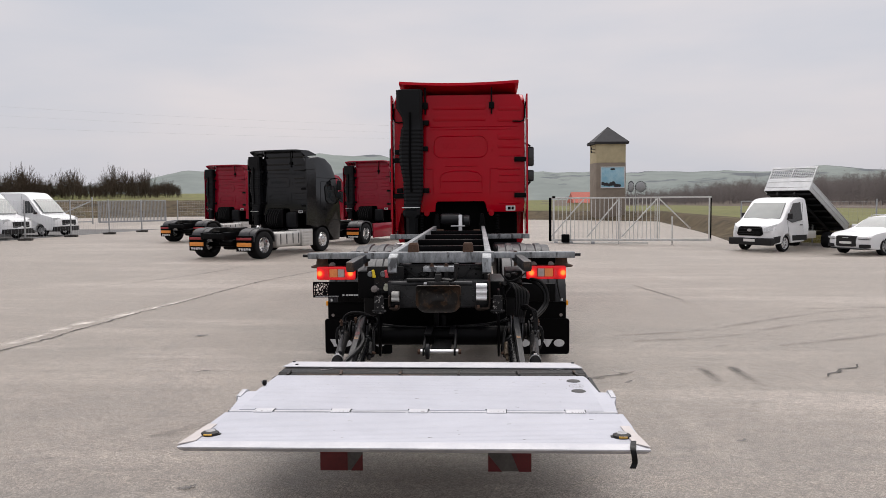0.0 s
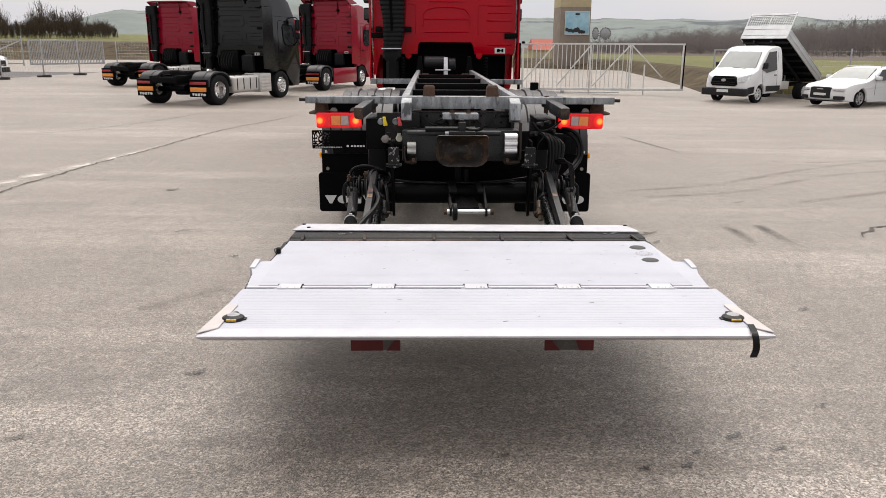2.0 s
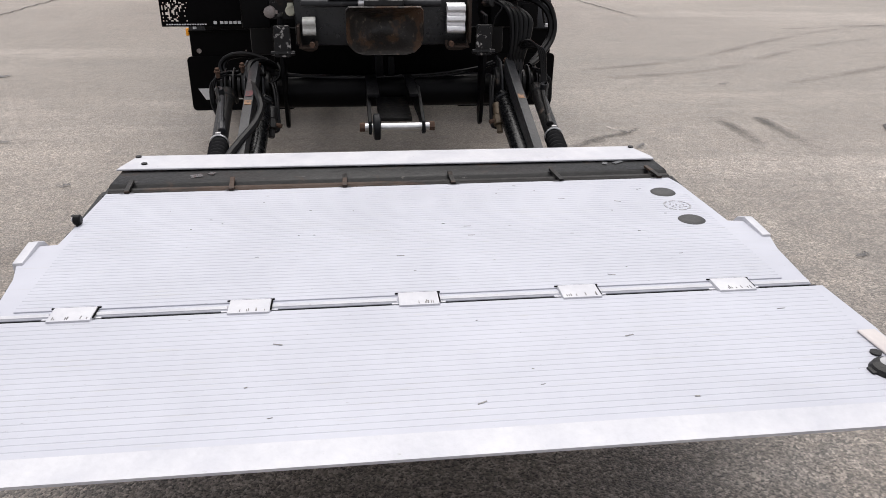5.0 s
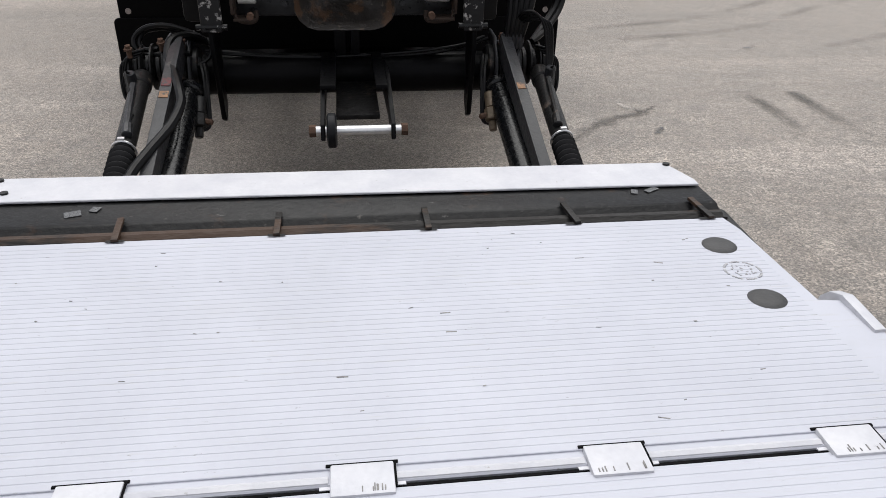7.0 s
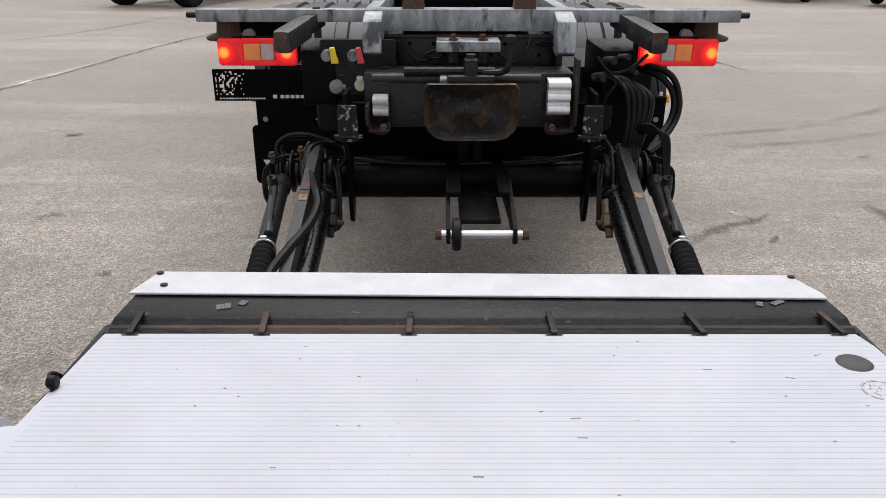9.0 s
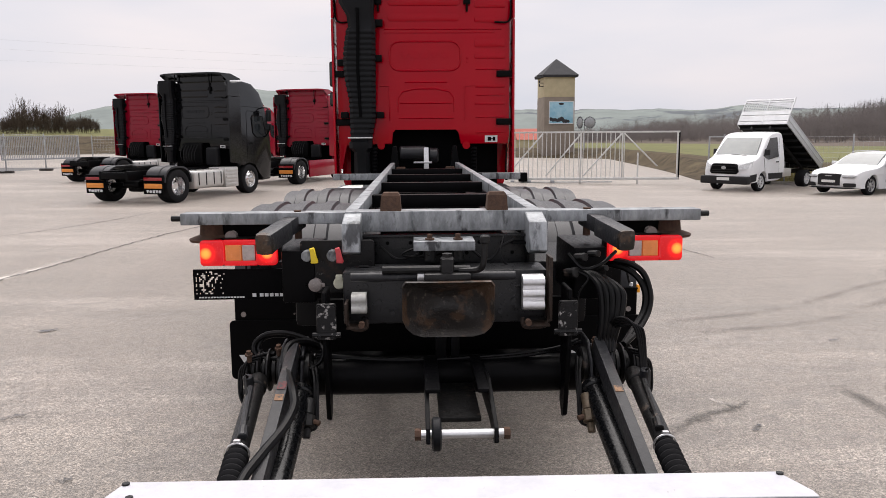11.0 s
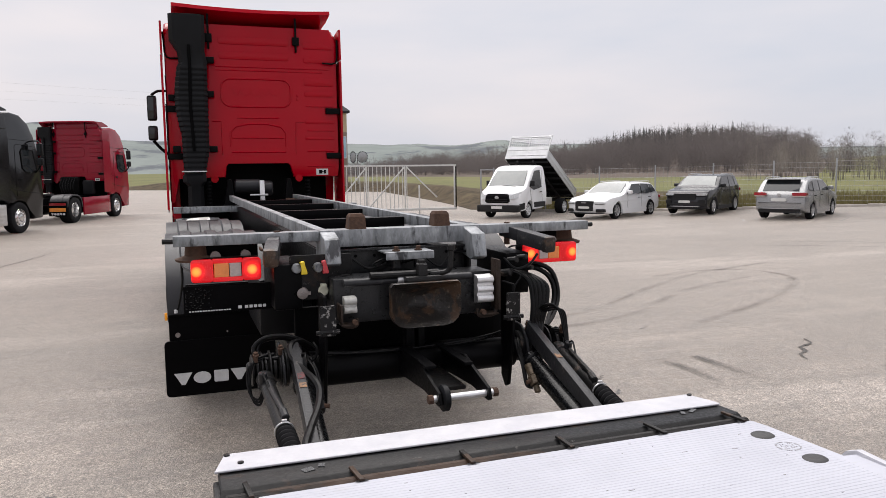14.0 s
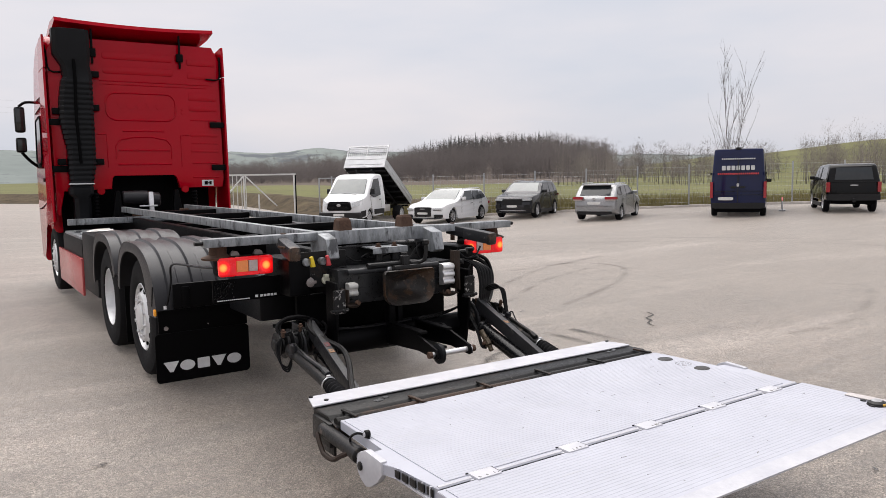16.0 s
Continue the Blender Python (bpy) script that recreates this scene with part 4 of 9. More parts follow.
for s in (-1, 1):
    bm = B()
    prism(bm, [(7.12, 1.30), (7.02, 1.30), (6.86, 1.26), (6.83, 1.13), (6.88, 1.11), (7.12, 1.15)], 0.085, YZ(s * 0.43 - 0.042), 0.005, 1)
    part("rail_end", bm, M_GALV, truck, "scraped galvanised rail end")
    # swing-out guide arm
    bm = B()
    bar(bm, (s * 0.70, 7.10, 1.255), (s * 0.755, 6.86, 1.225), 0.066, 0.072, 0.006)
    bar(bm, (s * 0.74, 6.92, 1.228), (s * 0.785, 6.66, 1.20), 0.076, 0.084, 0.010)
    arm = part("guide_arm", bm, M_ARM, truck, "worn grey-black guide arm")
    bm = B()
    bar(bm, (s * 0.780, 6.700, 1.201), (s * 0.787, 6.642, 1.197), 0.080, 0.096, 0.036)
    part("end_cap", bm, M_TOW, arm, "rusty scraped end cap")
    for k in range(4):
        bm = B()
        cyl(bm, (s * 0.80 + s * 0.012, 6.84 - 0.03 * k, 1.235), (s * 0.80 + s * 0.022, 6.84 - 0.03 * k, 1.235), 0.008, 8)
        part("bolt", bm, M_RUST, arm)
    bm = B()
    cyl(bm, (s * 0.70, 7.05, 1.17), (s * 0.70, 7.05, 1.304), 0.018, 10)
    part("pivot_bolt", bm, M_RUST, arm)
for x in (-0.252, 0.258):
    bm = B()
    loft(bm, [[(x - 0.05, 7.0, 1.30), (x + 0.05, 7.0, 1.30), (x + 0.05, 7.1, 1.30), (x - 0.05, 7.1, 1.30)],
              [(x - 0.045, 7.01, 1.37), (x + 0.045, 7.01, 1.37), (x + 0.045, 7.09, 1.37), (x - 0.045, 7.09, 1.37)],
              [(x - 0.035, 7.02, 1.385), (x + 0.035, 7.02, 1.385), (x + 0.035, 7.08, 1.385), (x - 0.035, 7.08, 1.385)]])
    part("guide_block", bm, M_RUST, truck, "rust-brown guide block", smooth=False)
for x in (-0.33, 0.33):
    bm = B()
    box(bm, (x - 0.06, 13.36, 1.17), (x + 0.06, 13.46, 1.255), 0.01)
    part("guide_block", bm, M_RUST, truck, "rust-brown guide block")
# rubber buffers under the beam ends
for s in (-1, 1):
    bm = B()
    lathe(bm, [(0.0, 0.0), (0.105, 0.0), (0.11, 0.012), (0.06, 0.03), (0.055, 0.075), (0.06, 0.09), (0, 0.09)], pose(s * 1.13, 7.12, 1.155), 20)
    part("twist_lock", bm, M_RUST, truck, "rusty swap-body lock")
    bm = B()
    cyl(bm, (s * 1.245, 7.05, 1.27), (s * 1.30, 7.05, 1.27), 0.014, 8)
    part("pin", bm, M_DIRTY, truck)
    bm = B()
    box(bm, (s * 0.80, 7.11, 1.13), (s * 1.10, 7.13, 1.245), 0.006)
    part("bracket_plate", bm, M_FLAP, truck)
    for x in (0.87, 1.03):
        bm = B()
        cyl(bm, (s * x, 7.07, 1.178), (s * x, 7.11, 1.178), 0.028, 14)
        part("lamp_mount", bm, M_CLEAR, truck)
# tail lamps
for s in (-1, 1):
    xo, xi, z0, z1 = s * 1.165, s * 0.795, 1.045, 1.175
    lamp = new("tail_lamp")
    lamp.parent = truck
    tagged(lamp, "lit red tail lamp with orange and clear fields")
    bm = B()
    prism(bm, rrect(min(xo, xi), z0, max(xo, xi), z1, 0.03), 0.10, XZ(7.03), 0.006, 2)
    part("housing", bm, M_FLAP, lamp)
    fields = [(1.165, 1.045, M_LENS), (1.045, 0.965, M_ORANGE), (0.965, 0.90, M_PALEGLASS), (0.90, 0.795, M_LENS)]
    for a, b, mm in fields:
        bm = B()
        e = 0.0 if mm is M_LENS else 0.024
        prism(bm, rrect(min(s * a, s * b) + 0.002, z0 + 0.004 + e, max(s * a, s * b) - 0.002, z1 - 0.004 - e, 0.018 if not e else 0.006), 0.03, XZ(7.005), 0.006, 2)
        part("lens", bm, mm, lamp)
    bm = B()
    for za, zb in ((z0 + 0.004, z0 + 0.028), (z1 - 0.028, z1 - 0.004)):
        box(bm, (min(s * 1.05, s * 0.895), 7.008, za), (max(s * 1.05, s * 0.895), 7.03, zb), 0.003)
    part("lens", bm, M_LENS, lamp)
# board for the number plate: its outer end is punched through, bars where print stands
bm = B()
box(bm, (-1.05, 7.02, 0.885), (-0.58, 7.035, 1.03), 0.003)
rn = random.Random(3)
NX, NZ = 19, 17
sx_, sz_ = 0.158 / NX, 0.145 / NZ
for j in range(NZ):
    run = None
    for i in range(NX + 1):
        edge = i < 1 or j in (0, 1, 2, NZ - 1) or i >= NX - 1
        gone = not edge and rn.random() < 0.50 * (1.0 - i / NX) ** 0.8 + 0.04
        if run is None and not gone:
            run = i
        if run is not None and (gone or i == NX):
            box(bm, (-1.205 + run * sx_, 7.021, 0.885 + j * sz_), (-1.205 + min(i, NX) * sx_, 7.034, 0.885 + (j + 1) * sz_))
            run = None
board = part("plate_board", bm, M_FLAP, truck, "black plate board punched with small holes, white print")
for a, b, z, h in ((-1.18, -0.96, 0.897, 0.006), (-0.925, -0.90, 0.906, 0.016), (-0.89, -0.77, 0.906, 0.015), (-0.74, -0.60, 0.906, 0.006)):
    bm = B()
    n = max(1, round((b - a) / 0.0135)) if h == 0.006 else (5 if b - a > 0.1 else 1)
    w = (b - a) / n
    for k in range(n):
        box(bm, (a + k * w, 7.016, z - h / 2), (a + (k + 0.72) * w, 7.02, z + h / 2))
    part("print", bm, M_PRINT, board)
# plates behind the rear wheels, mud flaps with a word mark in plain shapes, wheel covers
for s in (-1, 1):
    bm = B()
    box(bm, (s * 1.30, 8.15, 0.506), (s * 0.60, 8.17, 0.684), 0.006)
    box(bm, (s * 1.30, 8.135, 0.676), (s * 0.60, 8.15, 0.686), 0.003)
    brace = part("flap_bracket", bm, M_FLAP, truck)
    for x, q in ((1.245, 0.017), (0.92, 0.006)):
        bm = B()
        lathe(bm, [(q, 0.0), (q, 0.004), (q * 0.75, 0.004), (q * 0.7, 0.001), (0.0, 0.001)], pose(s * x, 8.15, 0.545, 90, 0, 0), 16)
        part("bolt", bm, M_CLEAR, brace)
    bm = B()
    box(bm, (s * 1.185, 8.125, 0.690), (s * 0.60, 8.15, 0.885), 0.012)
    box(bm, (s * 1.12, 8.11, 0.70), (s * 1.06, 8.125, 0.86), 0.006)
    part("cover_plate", bm, M_BLACK, truck)
    bm = B()
    tube(bm, smooth_path([(s * 1.15, 7.10, 1.10), (s * 1.19, 7.4, 1.085), (s * 1.20, 7.9, 1.06), (s * 1.20, 8.09, 1.02), (s * 1.20, 8.11, 0.90), (s * 1.23, 8.12, 0.75), (s * 1.25, 8.13, 0.70)], 4), 0.008, 6)
    part("cable", bm, M_HOSE, truck)
    bm = B()
    cyl(bm, (s * 1.25, 8.12, 0.70), (s * 1.25, 8.12, 0.722), 0.012, 8)
    part("bolt", bm, M_PRINT, truck)
    bm = B()
    prism(bm, rrect(min(s * 1.335, s * 0.595), 0.125, max(s * 1.335, s * 0.595), 0.508, 0.03), 0.012, XZ(8.14), 0.003, 1)
    flap = part("mud_flap", bm, M_FLAP, truck, "black rubber mud flap with a white word mark")
    bm = B()
    letters(bm, min(s * 1.285, s * 0.665), max(s * 1.285, s * 0.665), 0.205, 0.285, XZ(8.136))
    part("word_mark", bm, M_PRINT, flap)
    bm = B()
    box(bm, (s * 1.306, 8.165, 0.645), (s * 1.324, 8.20, 0.695), 0.005)
    part("side_marker", bm, M_AMBER, truck, "small amber side marker")
    bm = B()
    fender_arc(bm, 9.03, 0.655, min(s * 0.62, s * 1.305), max(s * 0.62, s * 1.305), 3, 12, 174, rear=1.30, mouth=0.085)
    cover = part("wheel_cover", bm, M_FENDER, truck, "ribbed grey-black plastic wheel cover")
    bm = B()
    prism(bm, [(8.24, 0.86), (8.27, 0.86), (8.33, 0.70), (8.30, 0.70)], s * 0.004, YZ(s * 1.304))
    part("groove", bm, M_FLAP, cover, smooth=False)
    bm = B()
    fender_arc(bm, 10.42, 0.655, min(s * 0.62, s * 1.305), max(s * 0.62, s * 1.305), 3, 5, 160, mouth=0.085)
    part("wheel_cover", bm, M_FENDER, truck, "ribbed grey-black plastic wheel cover")
    wheel(truck, s * 1.10, 9.03, 0.505, 0.30, s, front=True)
    wheel(truck, s * 1.09, 10.42, 0.505, 0.36, s)
    wheel(truck, s * 1.06, 15.25, 0.505, 0.32, s, front=True)
    bm = B()
    box(bm, (s * 1.24, 9.72, 0.16), (s * 0.65, 9.735, 0.75), 0.004)
    inner_flap = part("mud_flap", bm, M_FLAP, truck, "black rubber mud flap with a white word mark")
    bm = B()
    letters(bm, min(s * 1.18, s * 0.72), max(s * 1.18, s * 0.72), 0.235, 0.30, XZ(9.715))
    part("word_mark", bm, M_PRINT, inner_flap)
    # side skirt, tank and battery box between the axles
    bm = B()
    box(bm, (s * 1.21, 12.35, 0.27), (s * 1.24, 14.45, 0.73), 0.008)
    part("side_skirt", bm, M_SKIRT, truck, "red side skirt")
    bm = B()
    box(bm, (s * 0.62, 12.5, 0.40), (s * 1.20, 14.3, 0.98), 0.09, seg=3)
    part("fuel_tank", bm, M_PLASTIC, truck, "dark cover over the fuel tank")
    bm = B()
    box(bm, (s * 0.62, 11.35, 0.36), (s * 1.22, 12.32, 1.06), 0.03)
    part("equipment_box", bm, M_PLASTIC, truck, "dark plastic equipment box")
for y in (12.62, 12.84):
    bm = B()
    tube(bm, smooth_path([(-1.13, y, 0.66), (-1.14, y, 0.82), (-1.12, y, 0.94), (-1.02, y, 1.0), (-0.80, y, 1.01)], 4), 0.052, 12)
    pipe = part("wrapped_pipe", bm, M_TANK, truck, "silver wrapped pipe")
    for z in (0.74, 0.84):
        bm = B()
        lathe(bm, [(0.054, -0.008), (0.056, 0.0), (0.054, 0.008)], pose(-1.138, y, z), 14)
        part("band", bm, M_FLAP, pipe)
bm = B()
box(bm, (-1.20, 12.40, 0.95), (-0.62, 14.0, 0.985), 0.01)
for y in (12.5, 13.0, 13.5):
    cyl(bm, (-1.10, y, 0.985), (-1.10, y, 1.01), 0.05, 14, bev=0.008)
part("step_plate", bm, M_GALV, truck, "dull metal step plate over the tank")
for y in (9.03, 10.42, 15.25):
    bm = B()
    cyl(bm, (-0.95, y, 0.505), (0.95, y, 0.505), 0.07, 12)
    part("axle", bm, M_BLACK, truck)
bm = B()
box(bm, (-0.2, 10.2, 0.30), (0.2, 10.7, 0.72), 0.12, seg=3)
part("axle_housing", bm, M_BLACK, truck)
# air tanks, boxes, springs, sheet and shaft added to block light under the chassis
for y, x0, x1, z, q in ((7.42, -0.36, 0.36, 0.80, 0.12), (7.72, -0.36, 0.36, 0.80, 0.12), (11.6, -0.36, 0.36, 0.72, 0.13)):
    bm = B()
    cyl(bm, (x0, y, z), (x1, y, z), q, 20, bev=0.03)
    part("air_tank", bm, M_BLACK, truck)
for s in (-1, 1):
    bm = B()
    box(bm, (s * 0.46, 7.35, 0.66), (s * 0.78, 8.05, 1.00), 0.03)
    part("side_tank", bm, M_PLASTIC, truck)
    bm = B()
    bar(bm, (s * 0.47, 8.3, 0.62), (s * 0.47, 11.2, 0.62), 0.09, 0.10, 0.01)
    part("leaf_spring", bm, M_BLACK, truck)
# added black sheet that keeps overhead light off the ground below
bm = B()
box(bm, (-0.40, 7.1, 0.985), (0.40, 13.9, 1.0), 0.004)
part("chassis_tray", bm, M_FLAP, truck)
bm = B()
cyl(bm, (0, 10.6, 0.62), (0, 14.6, 0.80), 0.06, 12)
part("drive_shaft", bm, M_BLACK, truck)
# gear behind the cab: damper, brackets, silver pipe
bm = B()
cyl(bm, (-0.36, 14.25, 1.42), (0.02, 14.25, 1.42), 0.10, 20, bev=0.02)
cyl(bm, (0.06, 14.3, 1.38), (0.20, 14.3, 1.38), 0.11, 20, bev=0.02)
part("air_dryer", bm, M_FENDER, truck)
bm = B()
bar(bm, (0.02, 14.05, 1.12), (0.02, 14.08, 1.50), 0.07, 0.05, 0.01, up=(0, 1, 0))
box(bm, (-0.16, 14.02, 1.28), (0.1, 14.05, 1.305), 0.005)
part("latch_post", bm, M_STEEL, truck, "bright steel latch post")
for s in (-1, 1):
    bm = B()
    prism(bm, [(s * 0.36, 1.10), (s * 0.52, 1.10), (s * 0.46, 1.52), (s * 0.40, 1.52)], 0.10, XZ(14.15), 0.01, 1)
    part("cab_bracket", bm, M_BLACK, truck)
    bm = B()
    pts, rr = [], []
    for k in range(17):
        pts.append((s * 0.72, 14.22, 1.10 + 0.4 * k / 16))
        rr.append(0.045 if k % 2 else 0.032)
    tube(bm, pts, rr, 10)
    part("cab_spring", bm, M_FLAP, truck)
# ---- rear end: coupling cross member, towing jaw, plates, sockets ----
bm = B()
box(bm, (-0.46, 6.72, 0.83), (0.45, 6.92, 1.065), 0.012)
for s in (-1, 1):
    for x, z in ((0.30, 1.0), (0.30, 0.93), (0.36, 1.0), (0.36, 0.9), (0.24, 0.88)):
        cyl(bm, (s * x, 6.712, z), (s * x, 6.72, z), 0.011, 8)
part("coupling_beam", bm, M_BEAM, truck, "scuffed black coupling cross beam")
bm = B()
poly = [(-0.195, 1.03), (-0.18, 1.047), (0.185, 1.047), (0.20, 1.03), (0.20, 0.885), (0.185, 0.85), (0.155, 0.822), (0.11, 0.81), (-0.11, 0.81), (-0.15, 0.822), (-0.18, 0.85), (-0.195, 0.885)]
loft(bm, [[(x * q, y, 0.935 + (z - 0.935) * w) for x, z in poly] for q, w, y in ((0.36, 0.40, 6.72), (0.97, 0.96, 6.60), (1.0, 1.0, 6.585), (1.0, 1.0, 6.562), (0.985, 0.975, 6.556), (0.955, 0.92, 6.566), (0.84, 0.76, 6.61), (0.60, 0.55, 6.65), (0.36, 0.34, 6.685), (0.12, 0.12, 6.705))])
jaw = part("towing_jaw", bm, M_TOW, truck, "rusty funnel-shaped towing jaw")
bm = B()
cyl(bm, (0.0, 6.63, 1.05), (0.0, 6.63, 1.14), 0.030, 14, bev=0.006)
box(bm, (-0.025, 6.595, 1.06), (0.025, 6.62, 1.135), 0.006)
cyl(bm, (0.0, 6.63, 1.14), (0.0, 6.63, 1.155), 0.022, 10)
box(bm, (-0.10, 6.58, 1.04), (0.10, 6.70, 1.075), 0.01)
cyl(bm, (-0.28, 6.64, 1.085), (0.10, 6.64, 1.085), 0.018, 10)
tube(bm, smooth_path([(0.05, 6.63, 1.08), (0.13, 6.62, 1.085), (0.155, 6.60, 1.12), (0.16, 6.60, 1.22)], 4), 0.014, 8)
cyl(bm, (0.16, 6.60, 1.20), (0.16, 6.60, 1.235), 0.022, 12, bev=0.006)
part("coupling_lever", bm, M_DIRTY, jaw, "greasy coupling lever and pin")
# fluted aluminium profiles beside the beam, in rusty hoops
for s, xa, xb, z0, z1, n, mm in ((1, 0.332, 0.428, 0.895, 1.050, 3, M_STEEL), (-1, 0.352, 0.418, 0.890, 0.980, 2, M_CREAMALU)):
    poly = [(6.70, z0), (6.70, z1)]
    h = (z1 - z0) / n
    for k in range(n):
        zc = z1 - (k + 0.5) * h
        poly += [(6.655 - 0.016 * math.cos(radians(a)), zc + 0.40 * h * math.sin(radians(a))) for a in (80, 50, 20, -20, -50, -80)]
    bm = B()
    prism(bm, poly, xb - xa, YZ(min(s * xa, s * xb)))
    part("fluted_profile", bm, mm, truck, "bright fluted aluminium profile")
    bm = B()
    xo = s * (xb + 0.022)
    zt = 1.135 if s > 0 else 0.945
    tube(bm, smooth_path([(xo, 6.66, zt), (xo, 6.655, 0.9), (xo - s * 0.006, 6.65, 0.846), (xo - s * 0.03, 6.645, 0.828), (s * (xa + 0.02), 6.64, 0.826), (s * xa, 6.645, 0.838), (s * xa, 6.65, 0.868)], 4), 0.0085, 8)
    box(bm, (xo - 0.006, 6.61, 0.86), (xo + 0.006, 6.72, zt), 0.003)
    box(bm, (min(s * xa, xo), 6.62, 0.832), (max(s * xa, xo), 6.70, 0.842), 0.003)
    hoop = part("hoop", bm, M_RUSTDARK, truck, "rusty hoop of flat steel")
    bm = B()
    cyl(bm, (s * (xa + 0.02), 6.63, 0.855), (s * (xa + 0.02), 6.60, 0.855), 0.014, 8)
    part("bolt", bm, M_RUST, hoop)
# socket panel
bm = B()
prism(bm, rrect(-0.665, 0.945, -0.325, 1.185, 0.015), 0.012, XZ(6.86), 0.002, 1)
for k in range(14):
    x, z = -0.62 + 0.055 * (k % 6), 1.065 - 0.05 * (k // 6) + 0.02
    cyl(bm, (x, 6.855, z), (x, 6.862, z), 0.007, 8)
sockets = part("socket_panel", bm, M_SCUFF, truck, "black coupling panel with sockets")
for x, mm, nm in ((-0.60, M_YELLOW, "yellow air coupling"), (-0.485, M_REDP, "red air coupling")):
    bm = B()
    cyl(bm, (x - 0.03, 6.82, 1.12), (x - 0.03, 6.86, 1.12), 0.026, 14, bev=0.004)
    part("coupling", bm, M_GALV, sockets)
    bm = B()
    prism(bm, [(x - 0.018, 1.155), (x + 0.006, 1.16), (x + 0.012, 1.13), (x + 0.022, 1.10), (x + 0.022, 1.088), (x - 0.012, 1.088), (x - 0.006, 1.12)], 0.02, XZ(6.805), 0.004, 1)
    part("coupling_cap", bm, mm, sockets, nm)
bm = B()
lathe(bm, [(0, 0.016), (0.024, 0.016), (0.03, 0.012), (0.034, 0.0), (0, 0)], pose(-0.60, 6.86, 0.982, 90, 0, 0), 18)
box(bm, (-0.645, 6.85, 0.972), (-0.555, 6.86, 0.992), 0.004)
part("socket", bm, M_CLEAR, sockets, "transparent socket cover")
bm = B()
lathe(bm, [(0, 0.018), (0.022, 0.018), (0.028, 0.012), (0.028, 0.0), (0, 0)], pose(-0.488, 6.86, 0.99, 90, 0, 0), 18)
box(bm, (-0.503, 6.825, 1.01), (-0.473, 6.86, 1.03), 0.004)
part("socket", bm, M_CREAM, sockets, "cream socket cap")
bm = B()
lathe(bm, [(0, 0.03), (0.028, 0.028), (0.033, 0.0), (0, 0)], pose(-0.375, 6.86, 0.98, 90, 0, 0), 18)
part("socket", bm, M_FLAP, sockets)
# hook plates hanging at both sides
for s in (-1, 1):
    bm = B()
    prism(bm, rrect(s * 0.52 - 0.042, 0.80, s * 0.52 + 0.042, 0.955, 0.008), 0.014, XZ(6.58), 0.003, 1)
    for dx in (-0.03, 0.03):
        for z in (0.815, 0.94):
            cyl(bm, (s * 0.52 + dx, 6.57, z), (s * 0.52 + dx, 6.58, z), 0.007, 8)
    cyl(bm, (s * 0.52 - 0.06, 6.585, 0.82), (s * 0.52 + 0.06, 6.585, 0.82), 0.012, 8)
    part("mount_plate", bm, M_SCRAPE, truck, "scraped black mounting plate")
    bm = B()
    prism(bm, [(6.60, 1.0), (6.75, 1.0), (6.75, 0.46), (6.70, 0.40), (6.66, 0.42), (6.60, 0.72)], s * 0.02, YZ(s * 0.52), 0.004, 1)
    part("hanger_plate", bm, M_BLACK, truck)
    bm = B()
    box(bm, (s * 0.60, 6.85, 0.90), (s * 0.75, 7.3, 1.14), 0.01)
    part("side_bracket", bm, M_BLACK, truck)
# folded bracket with two bolts on the rear cross member, frame end plate with holes
bm = B()
box(bm, (-0.145, 6.80, 1.172), (0.135, 6.99, 1.182), 0.003)
box(bm, (-0.145, 6.80, 1.140), (0.135, 6.808, 1.176), 0.003)
bracket = part("bolt_bracket", bm, M_GALV, truck, "folded galvanised bracket")
for x in (-0.07, 0.06):
    bm = B()
    cyl(bm, (x, 6.86, 1.182), (x, 6.86, 1.190), 0.022, 14)
    cyl(bm, (x, 6.86, 1.190), (x, 6.86, 1.208), 0.014, 6)
    part("bolt", bm, M_RUST, bracket)
    bm = B()
    cyl(bm, (x, 6.86, 1.09), (x, 6.86, 1.172), 0.028, 14)
    part("spacer", bm, M_BEAM, bracket)
bm = B()
box(bm, (-0.44, 7.0, 0.95), (0.44, 7.03, 1.185), 0.004)
box(bm, (-0.44, 6.965, 1.180), (0.44, 7.03, 1.190), 0.003)
end_plate = part("end_plate", bm, M_BEAM, truck)
for x, z in [(-0.38 + 0.11 * k, 1.15) for k in range(8)] + [(-0.33 + 0.22 * k, 1.10) for k in range(4)]:
    bm = B()
    cyl(bm, (x, 6.996, z), (x, 7.002, z), 0.009, 10)
    part("hole", bm, M_FLAP, end_plate)
def cable(pts, q=0.006):
    b_ = B()
    tube(b_, smooth_path(pts, 5), q, 6)
    return part("cable", b_, M_HOSE, truck)


cable([(-0.30, 6.95, 1.14), (-0.22, 6.90, 1.09), (-0.12, 6.89, 1.115), (-0.14, 6.88, 1.14), (-0.20, 6.88, 1.11), (-0.10, 6.88, 1.10), (0.02, 6.89, 1.12), (0.12, 6.90, 1.15)])
cable([(0.10, 6.92, 1.15), (0.20, 6.90, 1.08), (0.27, 6.92, 1.14), (0.33, 6.94, 1.17)])
cable([(0.28, 6.92, 1.19), (0.26, 6.88, 1.13), (0.27, 6.86, 1.08), (0.31, 6.85, 1.05)], 0.004)
cable([(-0.42, 6.84, 1.06), (-0.36, 6.82, 1.07), (-0.30, 6.83, 1.04), (-0.29, 6.84, 0.98)], 0.007)
cable([(0.56, 6.80, 1.12), (0.62, 6.76, 1.06), (0.70, 6.75, 1.08), (0.78, 6.80, 1.13)], 0.008)
